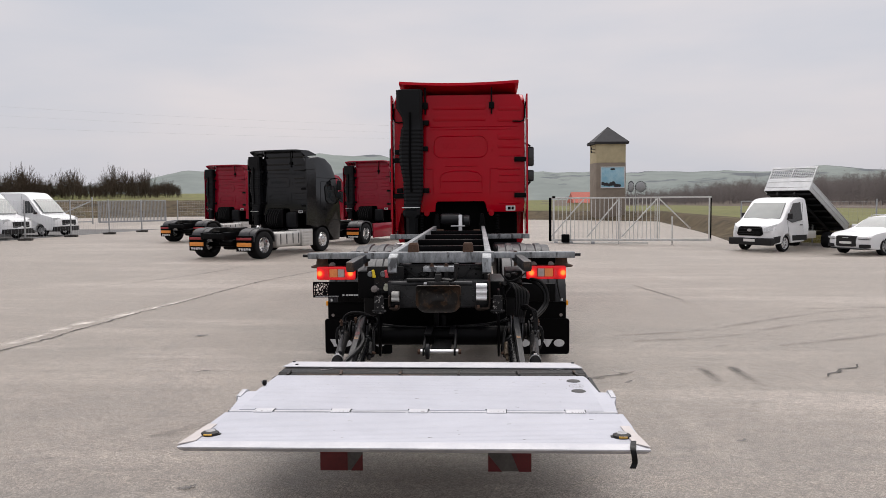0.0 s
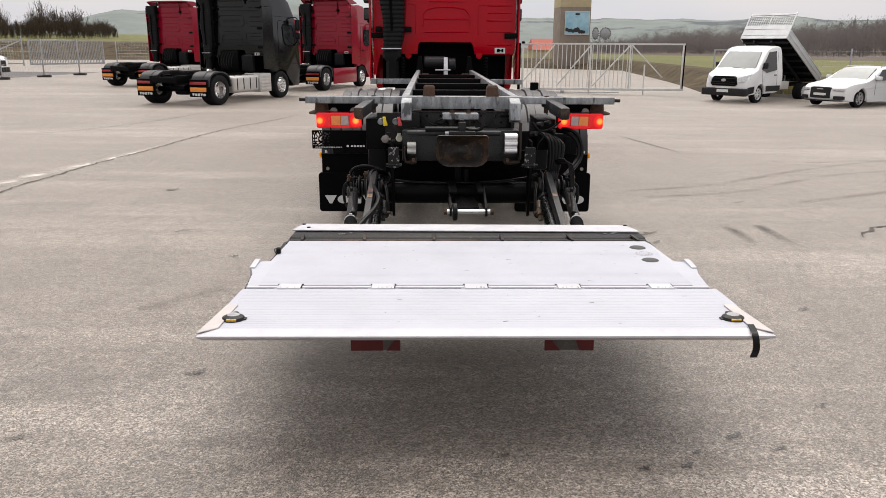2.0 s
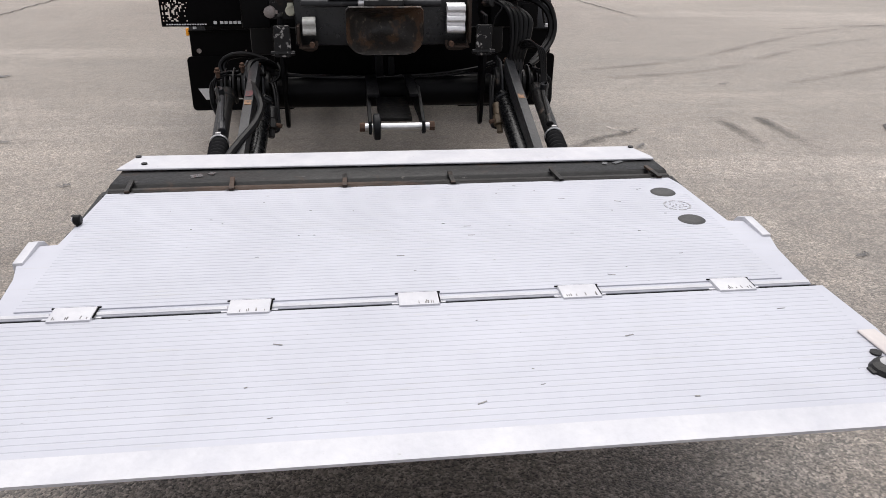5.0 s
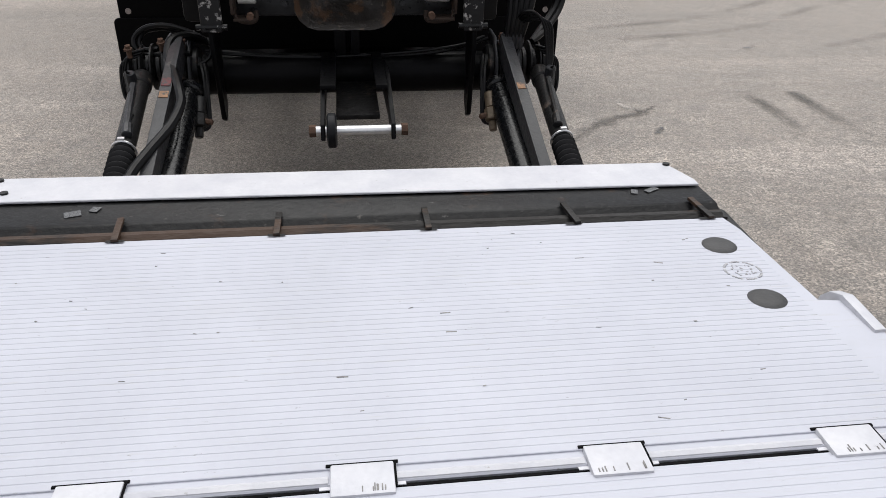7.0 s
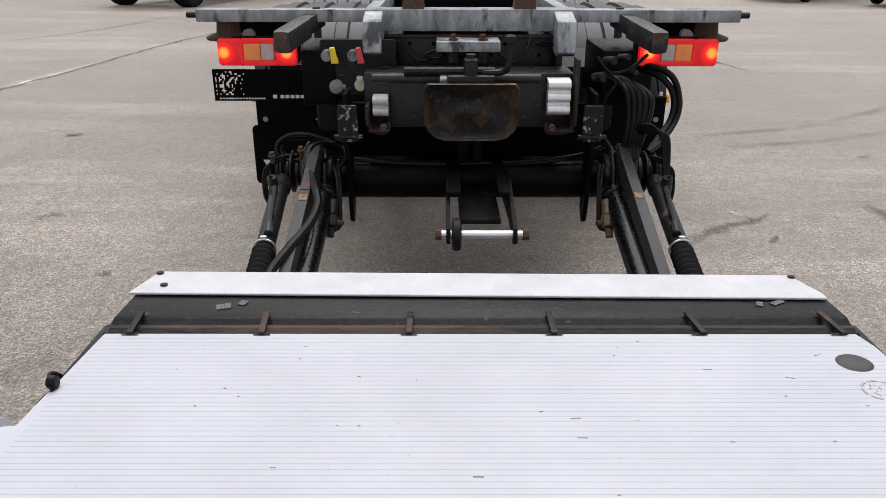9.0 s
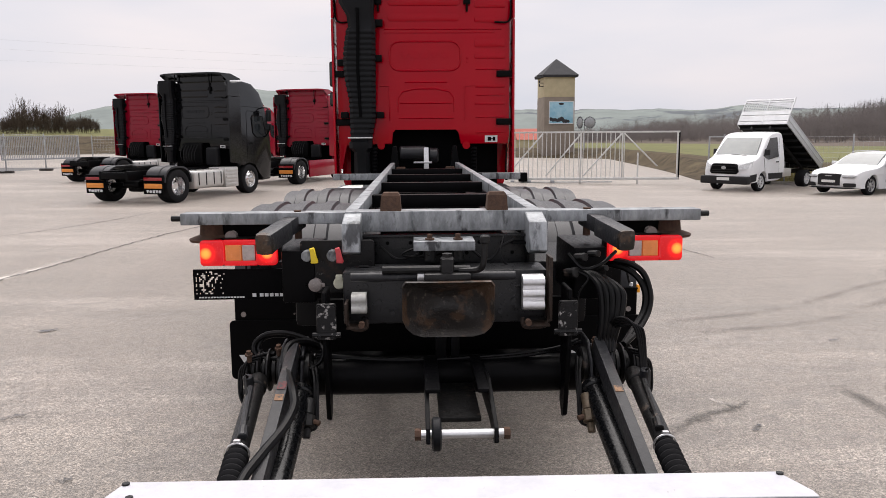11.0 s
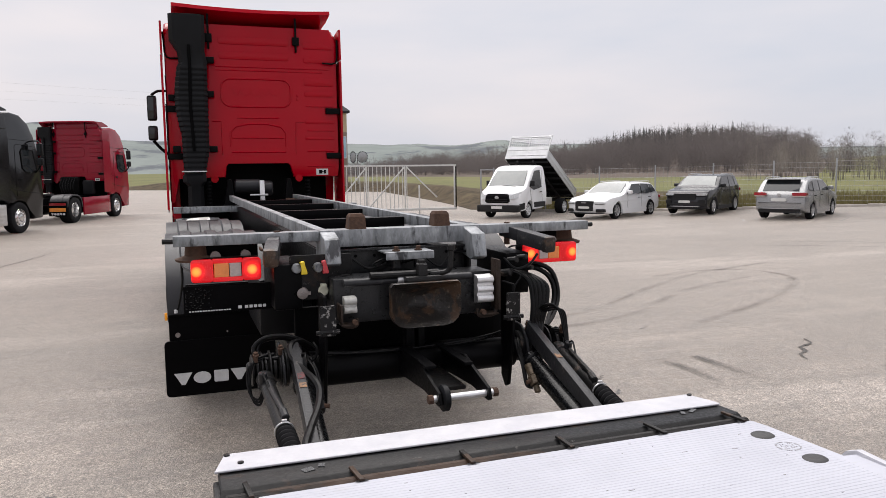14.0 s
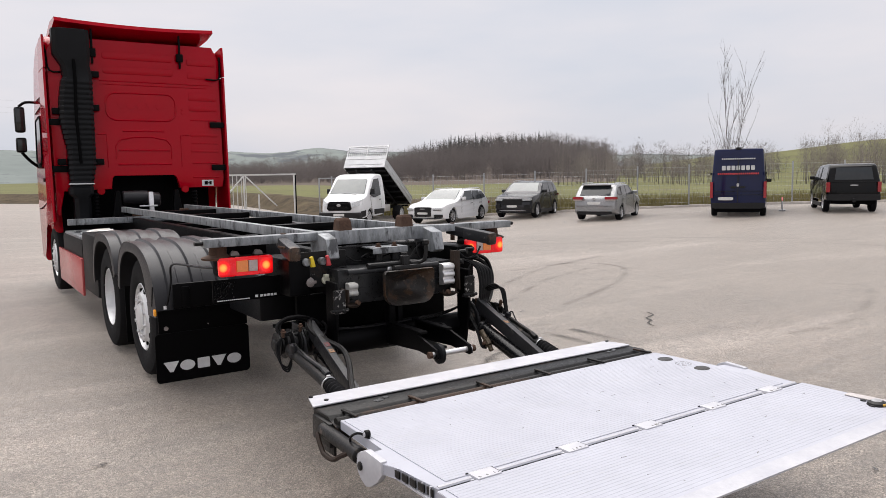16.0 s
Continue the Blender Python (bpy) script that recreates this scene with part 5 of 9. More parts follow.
cable([(0.58, 6.78, 1.05), (0.64, 6.74, 1.02), (0.60, 6.73, 0.96), (0.58, 6.72, 0.86)], 0.005)
for x, z, q in ((0.60, 1.10, 0.02), (0.66, 1.115, 0.016), (0.56, 1.03, 0.022), (0.70, 1.05, 0.014)):
    bm = B()
    cyl(bm, (x, 6.82, z), (x + 0.03, 6.76, z + 0.01), q, 10, bev=0.004)
    part("valve", bm, M_DIRTY, truck)
# round bar in front of the coupling beam, bolts on its face
bm = B()
cyl(bm, (-0.42, 6.66, 1.052), (-0.06, 6.66, 1.052), 0.020, 12, bev=0.003)
part("lever_shaft", bm, M_ARM, truck)
bm = B()
cyl(bm, (-0.13, 6.655, 1.052), (-0.07, 6.655, 1.052), 0.028, 12, bev=0.003)
part("shaft_collar", bm, M_STEEL, truck)
bm = B()
cyl(bm, (0.05, 6.66, 1.052), (0.30, 6.66, 1.052), 0.019, 12, bev=0.003)
part("lever_shaft", bm, M_ARM, truck)
main_cab.matrix_basis = Matrix.Translation((0, 14.36, -0.025)) @ Matrix.Diagonal((1.018, 1, 1, 1))
truck.matrix_basis = Matrix.Translation((0, -0.155, 0.034)) @ Matrix.Diagonal((0.982, 1, 1, 1))
# ---- tail lift with its lowered, unfolded platform ----
PZ = 0.556
M_PAINTMARK = mat("worn_red_paint", (0.09, 0.012, 0.014), 0.6, var=0.5, scale=40, spots=((0.03, 0.028, 0.03), 0.52, 50))
M_NICK = mat("dark_nicks", (0.17, 0.165, 0.16), 0.7, var=0.4, scale=60)
M_SWITCH = mat("worn_switch_rubber", (0.030, 0.030, 0.031), 0.6, var=0.3, scale=30, bump=0.2)
M_DULLAMBER = mat("amber_flasher_glass", (0.50, 0.28, 0.03), 0.25, var=0.2, scale=30)
M_WORNINK = mat("worn_grey_ink", (0.30, 0.30, 0.31), 0.6, var=0.3, scale=40)
M_OCHRE = mat("worn_ochre_paint", (0.20, 0.105, 0.05), 0.6, var=0.5, scale=40, spots=((0.05, 0.045, 0.04), 0.54, 50))
M_BRASS = mat("corroded_brass", (0.060, 0.045, 0.028), 0.5, metal=0.3, var=0.4, scale=30, c2=(0.12, 0.09, 0.06), bump=0.3)
M_RAM = mat("glossy_black_ram_paint", (0.0035, 0.0038, 0.0045), 0.25, var=0.3, scale=8, fine=60, bump=0.05, spec=0.35)
M_TAPE = mat("grey_tape_scrap", (0.07, 0.072, 0.075), 0.3, var=0.4, scale=60, fine=200)
M_STREAK = mat("rust_streaked_black", (0.008, 0.007, 0.0065), 0.5, var=0.3, scale=2.0, fine=40, spots=((0.048, 0.028, 0.018), 0.50, 3.0), bump=0.3, spec=0.25, stretch=(0.6, 2, 2))
M_BEIGE = mat("beige_tinted_aluminium", (0.47, 0.435, 0.425), 0.55, var=0.1, scale=8, fine=60, bump=0.05)
# flag colours hold dirt and, darker still, the shade below the platform
M_FLAGW = mat("dirty_shaded_white_flag", (0.10, 0.09, 0.08), 0.6, var=0.3, scale=8)
M_FLAGR = mat("dirty_shaded_red_flag", (0.11, 0.010, 0.010), 0.5, var=0.3, scale=8)
lift = thing("tail_lift", "lowered tail lift with a white ribbed aluminium folding platform", "tail lift")


def deck(name, outline, y0, y1, x0, x1, label):
    """A hollow-profile deck panel with fine ribs running across the truck."""
    bm = B()
    prism(bm, outline, -0.045, XY(PZ - 0.004), 0.003, 1)
    n = int((y1 - y0) / 0.021)
    prof = [(y0, PZ - 0.02)]
    for i in range(n):
        y = y0 + (i + 0.5) * (y1 - y0) / n
        prof += [(y - 0.0096, PZ - 0.0010), (y - 0.0080, PZ), (y + 0.0074, PZ), (y + 0.0090, PZ - 0.0010)]
    prof.append((y1, PZ - 0.02))
    prism(bm, prof, x1(0) - x0(0), YZ(x0(0)))
    return part(name, bm, M_ALU, lift, label, smooth=False)


fold = deck("rear_panel", [(-1.187, 3.80), (1.190, 3.80), (1.186, 4.09), (1.183, 4.10), (1.182, 4.348), (-1.160, 4.348), (-1.162, 4.27), (-1.168, 4.10), (-1.174, 4.09)], 3.80, 4.335, lambda y: -1.13, lambda y: 1.14, "white ribbed aluminium fold-out panel")
main_deck = deck("main_panel", [(-1.145, 4.362), (1.155, 4.362), (1.175, 4.62), (1.205, 4.72), (1.218, 4.862), (1.118, 4.87), (1.10, 5.27), (1.085, 5.35), (-1.10, 5.35), (-1.118, 4.87), (-1.195, 4.866), (-1.196, 4.72), (-1.165, 4.62)], 4.40, 5.33, lambda y: -1.09, lambda y: 1.08, "white ribbed aluminium main panel")
bm = B()
loft(bm, [[(-1.197, 3.732, PZ - 0.012), (1.199, 3.732, PZ - 0.012), (1.199, 3.732, PZ - 0.005), (-1.197, 3.732, PZ - 0.005)],
          [(-1.19, 3.80, PZ - 0.05), (1.19, 3.80, PZ - 0.05), (1.19, 3.80, PZ + 0.002), (-1.19, 3.80, PZ + 0.002)]])
part("ramp_edge", bm, M_ALUEDGE, fold, "worn bevelled loading edge", smooth=False)
for s in (-1, 1):
    bm = B()
    prism(bm, [(s * 1.20, 3.745), (s * 1.165, 4.085), (s * 1.115, 4.085), (s * 1.125, 3.80)][:: 1], 0.006, XY(PZ + 0.001), 0.002, 1)
    part("corner_plate", bm, M_BEIGE, fold, "beige-tinted corner plate")
for i, x in enumerate((-0.93, -0.47, -0.01, 0.45, 0.91)):
    bm = B()
    box(bm, (x - 0.056, 4.325, PZ - 0.03), (x + 0.056, 4.405, PZ + 0.006), 0.004)
    box(bm, (x - 0.075, 4.352, PZ - 0.03), (x + 0.075, 4.360, PZ - 0.004))
    part("hinge", bm, M_ALUEDGE, main_deck)
for a, b in ((-1.14, -0.99), (-0.87, -0.53), (-0.41, -0.07), (0.05, 0.39), (0.51, 0.85), (0.97, 1.15)):
    bm = B()
    tube(bm, [(a, 4.375, PZ - 0.010), (b, 4.375, PZ - 0.010)], 0.012, 8)
    part("hinge_rod", bm, M_ALUEDGE, main_deck)
# black strip standing for the shaded gap between the panels
bm = B()
box(bm, (-1.14, 4.349, PZ - 0.03), (1.165, 4.356, PZ - 0.006))
part("gap_seal", bm, M_FLAP, main_deck, "dark strip in the gap between the panels", smooth=False)
for x in (-0.93, -0.47, -0.01, 0.45, 0.91):
    bm = B()
    box(bm, (x - 0.064, 4.403, PZ), (x + 0.064, 4.410, PZ + 0.003), 0.001)
    box(bm, (x + 0.056, 4.345, PZ), (x + 0.060, 4.405, PZ + 0.004), 0.001)
    part("hinge_gap", bm, M_FLAP, main_deck, smooth=False)
# thin upright ribs at the open ends of the profiles
for s in (-1, 1):
    bm = B()
    for k in range(9):
        y = 4.40 + k * 0.058
        x = s * (1.125 + 0.01 * (k > 5))
        box(bm, (x, y, PZ - 0.052), (x + s * 0.035, y + 0.006, PZ - 0.006))
    box(bm, (s * 1.10, 4.37, PZ - 0.058), (s * 1.165, 4.86, PZ - 0.050))
    part("profile_end", bm, M_ALUEDGE, main_deck, smooth=False)
# dark hollows of the open profiles, worn skin along the outer edge
for s in (-1, 1):
    for k in range(5):
        y = 4.385 + k * 0.058
        x = s * (1.146 + 0.020 * (y - 4.362) / 0.258)
        bm = B()
        box(bm, (x - 0.010, y, PZ - 0.043), (x + s * 0.004, y + 0.046, PZ - 0.012), 0.002)
        part("profile_hollow", bm, M_DIRTY, main_deck)
    if s > 0:
        continue
    bm = B()
    tube(bm, smooth_path([(s * 1.115, 5.05, PZ + 0.01), (s * 1.135, 5.09, PZ + 0.012), (s * 1.145, 5.14, PZ - 0.015), (s * 1.135, 5.17, PZ - 0.05)], 4), 0.006, 6)
    part("cord_loop", bm, M_HOSE, main_deck, "black cord loop")
# flashing lamps let into the outer corners, with their guards
for s in (-1, 1):
    bm = B()
    lathe(bm, [(0.0, 0.022), (0.03, 0.02), (0.046, 0.012), (0.052, 0.0), (0.0, 0.0)], pose(s * 1.092, 3.915, PZ) @ Matrix.Diagonal((1, 0.85, 1, 1)), 20)
    box(bm, (s * 1.092 - 0.058, 3.90, PZ), (s * 1.092 + 0.058, 3.925, PZ + 0.006), 0.002)
    lamp = part("warning_lamp", bm, M_DIRTY, fold, "flush amber warning lamp in a dark guard")
    bm = B()
    box(bm, (s * 1.092 - 0.022, 3.872, PZ + 0.004), (s * 1.092 + 0.022, 3.885, PZ + 0.013), 0.003)
    part("lens", bm, M_DULLAMBER, lamp)
    bm = B()
    lathe(bm, [(0.0, 0.0255), (0.018, 0.0245), (0.028, 0.020), (0.026, 0.018), (0.0, 0.018)], pose(s * 1.092, 3.918, PZ) @ Matrix.Diagonal((1, 0.85, 1, 1)), 18)
    part("lamp_top", bm, M_WORNINK, lamp)
    bm = B()
    cyl(bm, (s * 1.10, 3.985, PZ), (s * 1.10, 3.985, PZ + 0.005), 0.014, 12)
    part("stop", bm, M_DIRTY, fold)
# two black foot switches
for y in (5.175, 4.885):
    bm = B()
    lathe(bm, [(0.0, 0.007), (0.03, 0.0065), (0.042, 0.004), (0.048, 0.0), (0.0, 0.0)], pose(0.993, y, PZ), 24)
    part("foot_switch", bm, M_SWITCH, main_deck, "black rubber foot switch")
# worn oval stamp between the switches
bm = B()
for k in range(40):
    a = 2 * math.pi * k / 40
    c, q = math.cos(a), math.sin(a)
    if k % 5 != 3:
        box(bm, (0.995 + 0.047 * c - 0.003, 5.03 + 0.047 * q - 0.003, PZ), (0.995 + 0.047 * c + 0.003, 5.03 + 0.047 * q + 0.003, PZ + 0.0012))
rn = random.Random(8)
for k in range(24):
    x, y, w = 0.995 + rn.uniform(-0.032, 0.026), 5.03 + rn.uniform(-0.028, 0.028), rn.uniform(0.002, 0.007)
    box(bm, (x, y, PZ), (x + w, y + 0.004, PZ + 0.0012))
part("stamp", bm, M_WORNINK, main_deck, "worn oval stamp", smooth=False)
# nicks and scratches scattered over the deck, dirt on the hinges
rn = random.Random(21)
for host, ya, yb, n in ((main_deck, 4.46, 5.30, 32), (fold, 3.86, 4.30, 10)):
    bm = B()
    for k in range(n):
        x, y = rn.uniform(-1.0, 1.0), rn.uniform(ya, yb)
        l, w = rn.choice((0.002, 0.003, 0.004, 0.006, 0.012)), rn.uniform(0.0006, 0.002)
        box(bm, (-l, -w, 0), (l, w, 0.0010), 0, pose(x, y, PZ, 0, 0, rn.uniform(-25, 25)))
    part("scratches", bm, M_NICK, host, smooth=False)
for x in (-0.93, -0.47, -0.01, 0.45, 0.91):
    bm = B()
    for k in range(7):
        a, l = rn.uniform(-0.045, 0.045), rn.uniform(0.006, 0.02)
        box(bm, (x + a, 4.332, PZ + 0.006), (x + a + 0.002, 4.332 + l, PZ + 0.0072))
    part("dirt_streaks", bm, M_NICK, main_deck, smooth=False)
# strap at the outer corner
bm = B()
pts = [(1.135, 3.83, PZ + 0.004), (1.12, 3.77, PZ + 0.006), (1.11, 3.725, PZ - 0.002), (1.115, 3.715, PZ - 0.04), (1.117, 3.72, PZ - 0.07), (1.106, 3.712, PZ - 0.092)]
fr = [Vector(p) for p in smooth_path(pts, 3)]
loft(bm, [[(p.x - 0.014, p.y, p.z), (p.x + 0.014, p.y, p.z), (p.x + 0.014, p.y + 0.004, p.z + 0.003), (p.x - 0.014, p.y + 0.004, p.z + 0.003)] for p in fr])
part("strap", bm, M_HOSE, fold, "black webbing strap hanging over the edge")
# dark torsion profile between platform and lip, straps over it
bm = B()
prism(bm, [(5.35, PZ - 0.10), (5.62, PZ - 0.10), (5.635, PZ - 0.01), (5.45, PZ - 0.004), (5.43, PZ - 0.03), (5.36, PZ - 0.035)], 2.23, YZ(-1.115), 0.006, 1)
part("hinge_profile", bm, M_SCUFF, lift, "scuffed black steel hinge profile with rust")
bm = B()
tube(bm, [(-1.10, 5.394, PZ - 0.032), (1.10, 5.394, PZ - 0.032)], 0.028, 10)
part("hinge_bead", bm, M_STREAK, lift, "rust-streaked rolled steel edge")
for x, y, a, w, l in ((-0.80, 5.52, 20, 0.045, 0.035), (-0.745, 5.545, -15, 0.025, 0.03), (0.94, 5.55, 30, 0.05, 0.02), (0.88, 5.54, -20, 0.02, 0.03)):
    bm = B()
    box(bm, (-w / 2, -l / 2, 0), (w / 2, l / 2, 0.0015), 0, pose(x, y, PZ - 0.0045, 0, 0, a))
    part("tape_scrap", bm, M_TAPE, lift, "torn grey tape scrap", smooth=False)
for x in (-1.02, -0.64, -0.215, 0.205, 0.625, 1.03):
    bm = B()
    bar(bm, (x - 0.012 * (x < -0.5), 5.465, PZ + 0.004), (x + 0.012 * (x > 0.5), 5.335, PZ + 0.004), 0.018, 0.010, 0.002)
    part("clip", bm, M_STREAK, lift)
    bm = B()
    box(bm, (x - 0.024, 5.334, PZ + 0.0005), (x + 0.024, 5.345, PZ + 0.0016))
    part("slot", bm, M_HOSE, main_deck)
bm = B()
prism(bm, [(-1.128, 5.60), (1.105, 5.565), (1.105, 5.60), (1.06, 5.74), (1.05, 5.757), (-1.07, 5.785), (-1.085, 5.775)], 0.008, XY(PZ - 0.004), 0.002, 1)
lip = part("lip_plate", bm, M_ALUEDGE, lift, "white aluminium bridging plate")
for x, y in ((-1.075, 5.765), (1.055, 5.735), (-1.03, 5.66)):
    bm = B()
    cyl(bm, (x, y, PZ), (x, y, PZ + 0.010), 0.012, 10)
    part("bolt", bm, M_DIRTY, lip)
# underrun bar with red and white boards, seen below the platform edge
bm = B()
box(bm, (-1.0, 4.72, PZ - 0.14), (1.0, 4.80, PZ - 0.062), 0.008)
part("cross_beam", bm, M_BLACK, lift)
for s in (-1, 1):
    bm = B()
    box(bm, (s * 0.543 - 0.138, 4.78, 0.06), (s * 0.543 + 0.138, 4.79, 0.42), 0.003)
    flag = part("warning_flag", bm, M_FLAGW, lift, "red and white striped warning flag")
    bm = B()
    prism(bm, [(s * 0.543 - 0.138, 0.06), (s * 0.543 - 0.06 * s - 0.02, 0.06), (s * 0.543 + 0.04, 0.25), (s * 0.543 - 0.138, 0.25)] if s < 0 else [(s * 0.543 - 0.138, 0.06), (s * 0.543 - 0.05, 0.06), (s * 0.543 - 0.138, 0.17)], 0.003, XZ(4.774))
    prism(bm, [(s * 0.543 + 0.138, 0.06), (s * 0.543 + 0.138, 0.25), (s * 0.543 - 0.02, 0.25), (s * 0.543 + 0.06, 0.06)] if s > 0 else [(s * 0.543 + 0.138, 0.06), (s * 0.543 + 0.138, 0.17), (s * 0.543 + 0.06, 0.06)], 0.003, XZ(4.774))
    part("stripe", bm, M_FLAGR, flag)
# tilt cylinder and yellowed hook at the near side, its bracket plates
for s in (-1, 1):
    bm = B()
    cyl(bm, (s * 1.135, 5.47, PZ - 0.070), (s * 1.14, 5.06, PZ - 0.080), 0.033, 18, bev=0.006)
    cyl(bm, (s * 1.14, 5.10, PZ - 0.079), (s * 1.14, 5.055, PZ - 0.080), 0.037, 18, bev=0.005)
    tilt = part("tilt_cylinder", bm, M_DIRTY, lift, "black hydraulic tilt cylinder")
    bm = B()
    cyl(bm, (s * 1.14, 5.07, PZ - 0.080), (s * 1.15, 4.90, PZ - 0.067), 0.018, 14)
    part("piston_rod", bm, M_STEEL, tilt, "bright piston rod")
    bm = B()
    prism(bm, [(4.865, PZ + 0.012), (4.915, PZ - 0.006), (4.945, PZ - 0.035), (4.957, PZ - 0.067), (4.947, PZ - 0.098), (4.915, PZ - 0.127), (4.865, PZ - 0.143), (4.82, PZ - 0.130), (4.755, PZ - 0.090), (4.715, PZ - 0.050), (4.72, PZ + 0.004)], s * 0.030, YZ(s * 1.175), 0.004, 2)
    part("ear_plate", bm, M_ALUEDGE, main_deck)
    bm = B()
    cyl(bm, (s * 1.16, 4.912, PZ - 0.067), (s * 1.214, 4.912, PZ - 0.067), 0.019, 14, bev=0.003)
    part("pivot_pin", bm, M_DIRTY, tilt)
    bm = B()
    box(bm, (s * 1.09, 5.40, PZ - 0.15), (s * 1.135, 5.60, PZ - 0.03), 0.01)
    box(bm, (s * 1.09, 5.42, PZ - 0.20), (s * 1.105, 5.56, PZ - 0.12), 0.004)
    part("end_bracket", bm, M_DIRTY, lift)
    bm = B()
    tube(bm, smooth_path([(s * 1.12, 5.47, PZ - 0.075), (s * 1.165, 5.465, PZ - 0.090), (s * 1.175, 5.40, PZ - 0.148), (s * 1.175, 5.36, PZ - 0.160), (s * 1.175, 5.28, PZ - 0.155), (s * 1.173, 5.20, PZ - 0.115), (s * 1.16, 5.14, PZ - 0.085), (s * 1.12, 5.13, PZ - 0.07)], 4), 0.012, 8)
    part("hook", bm, M_RUSTDARK, lift, "bent rusty steel hook")
bm = B()
cyl(bm, (-1.120, 5.047, PZ + 0.014), (-1.095, 5.047, PZ + 0.014), 0.018, 18, bev=0.004)
prism(bm, [(5.026, PZ + 0.014), (5.035, PZ - 0.05), (5.055, PZ - 0.05), (5.068, PZ + 0.014)], 0.006, YZ(-1.109))
washer = part("roller", bm, M_HOSE, lift, "black guide roller with a pale centre")
bm = B()
cyl(bm, (-1.124, 5.047, PZ + 0.014), (-1.118, 5.047, PZ + 0.014), 0.010, 12)
part("centre", bm, M_ALUEDGE, washer)
# torsion tube and roller fork
bm = B()
cyl(bm, (-0.62, 6.80, 0.565), (0.62, 6.80, 0.565), 0.085, 24, bev=0.01)
part("torsion_tube", bm, M_BLACK, lift, "thick black torsion tube")
# added black sheet that makes the shaded gap above the tube dark
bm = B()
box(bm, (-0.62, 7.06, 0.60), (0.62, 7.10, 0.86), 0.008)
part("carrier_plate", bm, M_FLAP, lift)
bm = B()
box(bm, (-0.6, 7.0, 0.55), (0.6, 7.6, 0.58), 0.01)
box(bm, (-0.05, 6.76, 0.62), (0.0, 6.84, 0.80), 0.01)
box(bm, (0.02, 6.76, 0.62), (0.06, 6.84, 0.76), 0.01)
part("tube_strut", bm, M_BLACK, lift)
for x in (-0.105, 0.15):
    bm = B()
    prism(bm, [(6.74, 0.64), (6.40, 0.68), (6.28, 0.64), (6.09, 0.59), (6.07, 0.54), (6.10, 0.525), (6.3, 0.55), (6.74, 0.52)], 0.016, YZ(x), 0.003, 1)
    box(bm, (x, 6.28, 0.655), (x + (0.06 if x < 0 else -0.045), 6.72, 0.672), 0.003)
    part("roller_fork", bm, M_BLACK, lift)
bm = B()
box(bm, (-0.05, 6.30, 0.53), (0.12, 6.72, 0.55), 0.004)
part("fork_web", bm, M_DIRTY, lift)
bm = B()
cyl(bm, (-0.135, 6.12, 0.557), (0.20, 6.12, 0.557), 0.017, 14)
part("roller_pin", bm, M_STEEL, lift, "bright steel pin")
bm = B()
lathe(bm, [(0.0, -0.018), (0.052, -0.018), (0.062, -0.012), (0.062, 0.012), (0.052, 0.018), (0, 0.018)], pose(-0.065, 6.12, 0.557, 0, 90, 0), 24)
part("roller", bm, M_PLASTIC, lift, "small grey support roller")
for x in (-0.135, 0.20):
    bm = B()
    cyl(bm, (x - 0.012, 6.12, 0.557), (x + 0.012, 6.12, 0.557), 0.022, 6)
    part("nut", bm, M_RUST, lift)


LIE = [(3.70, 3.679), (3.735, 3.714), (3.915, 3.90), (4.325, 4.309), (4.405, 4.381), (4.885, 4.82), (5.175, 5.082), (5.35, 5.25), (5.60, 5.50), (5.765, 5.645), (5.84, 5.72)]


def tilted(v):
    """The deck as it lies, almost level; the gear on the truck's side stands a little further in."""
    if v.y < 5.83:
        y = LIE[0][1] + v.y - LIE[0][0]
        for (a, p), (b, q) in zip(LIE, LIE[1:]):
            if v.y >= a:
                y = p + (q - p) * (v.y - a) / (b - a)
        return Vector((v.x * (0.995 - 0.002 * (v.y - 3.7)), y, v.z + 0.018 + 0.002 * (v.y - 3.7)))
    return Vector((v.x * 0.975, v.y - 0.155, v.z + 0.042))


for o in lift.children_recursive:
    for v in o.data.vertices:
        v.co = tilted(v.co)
# arms, rams, knuckles and hoses between the truck and the platform
def hose(pts, r=0.013, label="", m=None):
    b = B()
    tube(b, smooth_path(pts, 5), r, 8)
    return part("hose", b, m or M_HOSE, lift, label)


def wound(p0, p1, r, ridge, n):
    """A ribbed rubber sleeve from p0 to p1."""
    p0, p1 = Vector(p0), Vector(p1)
    b = B()
    tube(b, [p0.lerp(p1, k / (4 * n)) for k in range(4 * n + 1)], [r + ridge * (0.0, 0.72, 1.0, 0.72)[k % 4] for k in range(4 * n + 1)], 18)
    return b


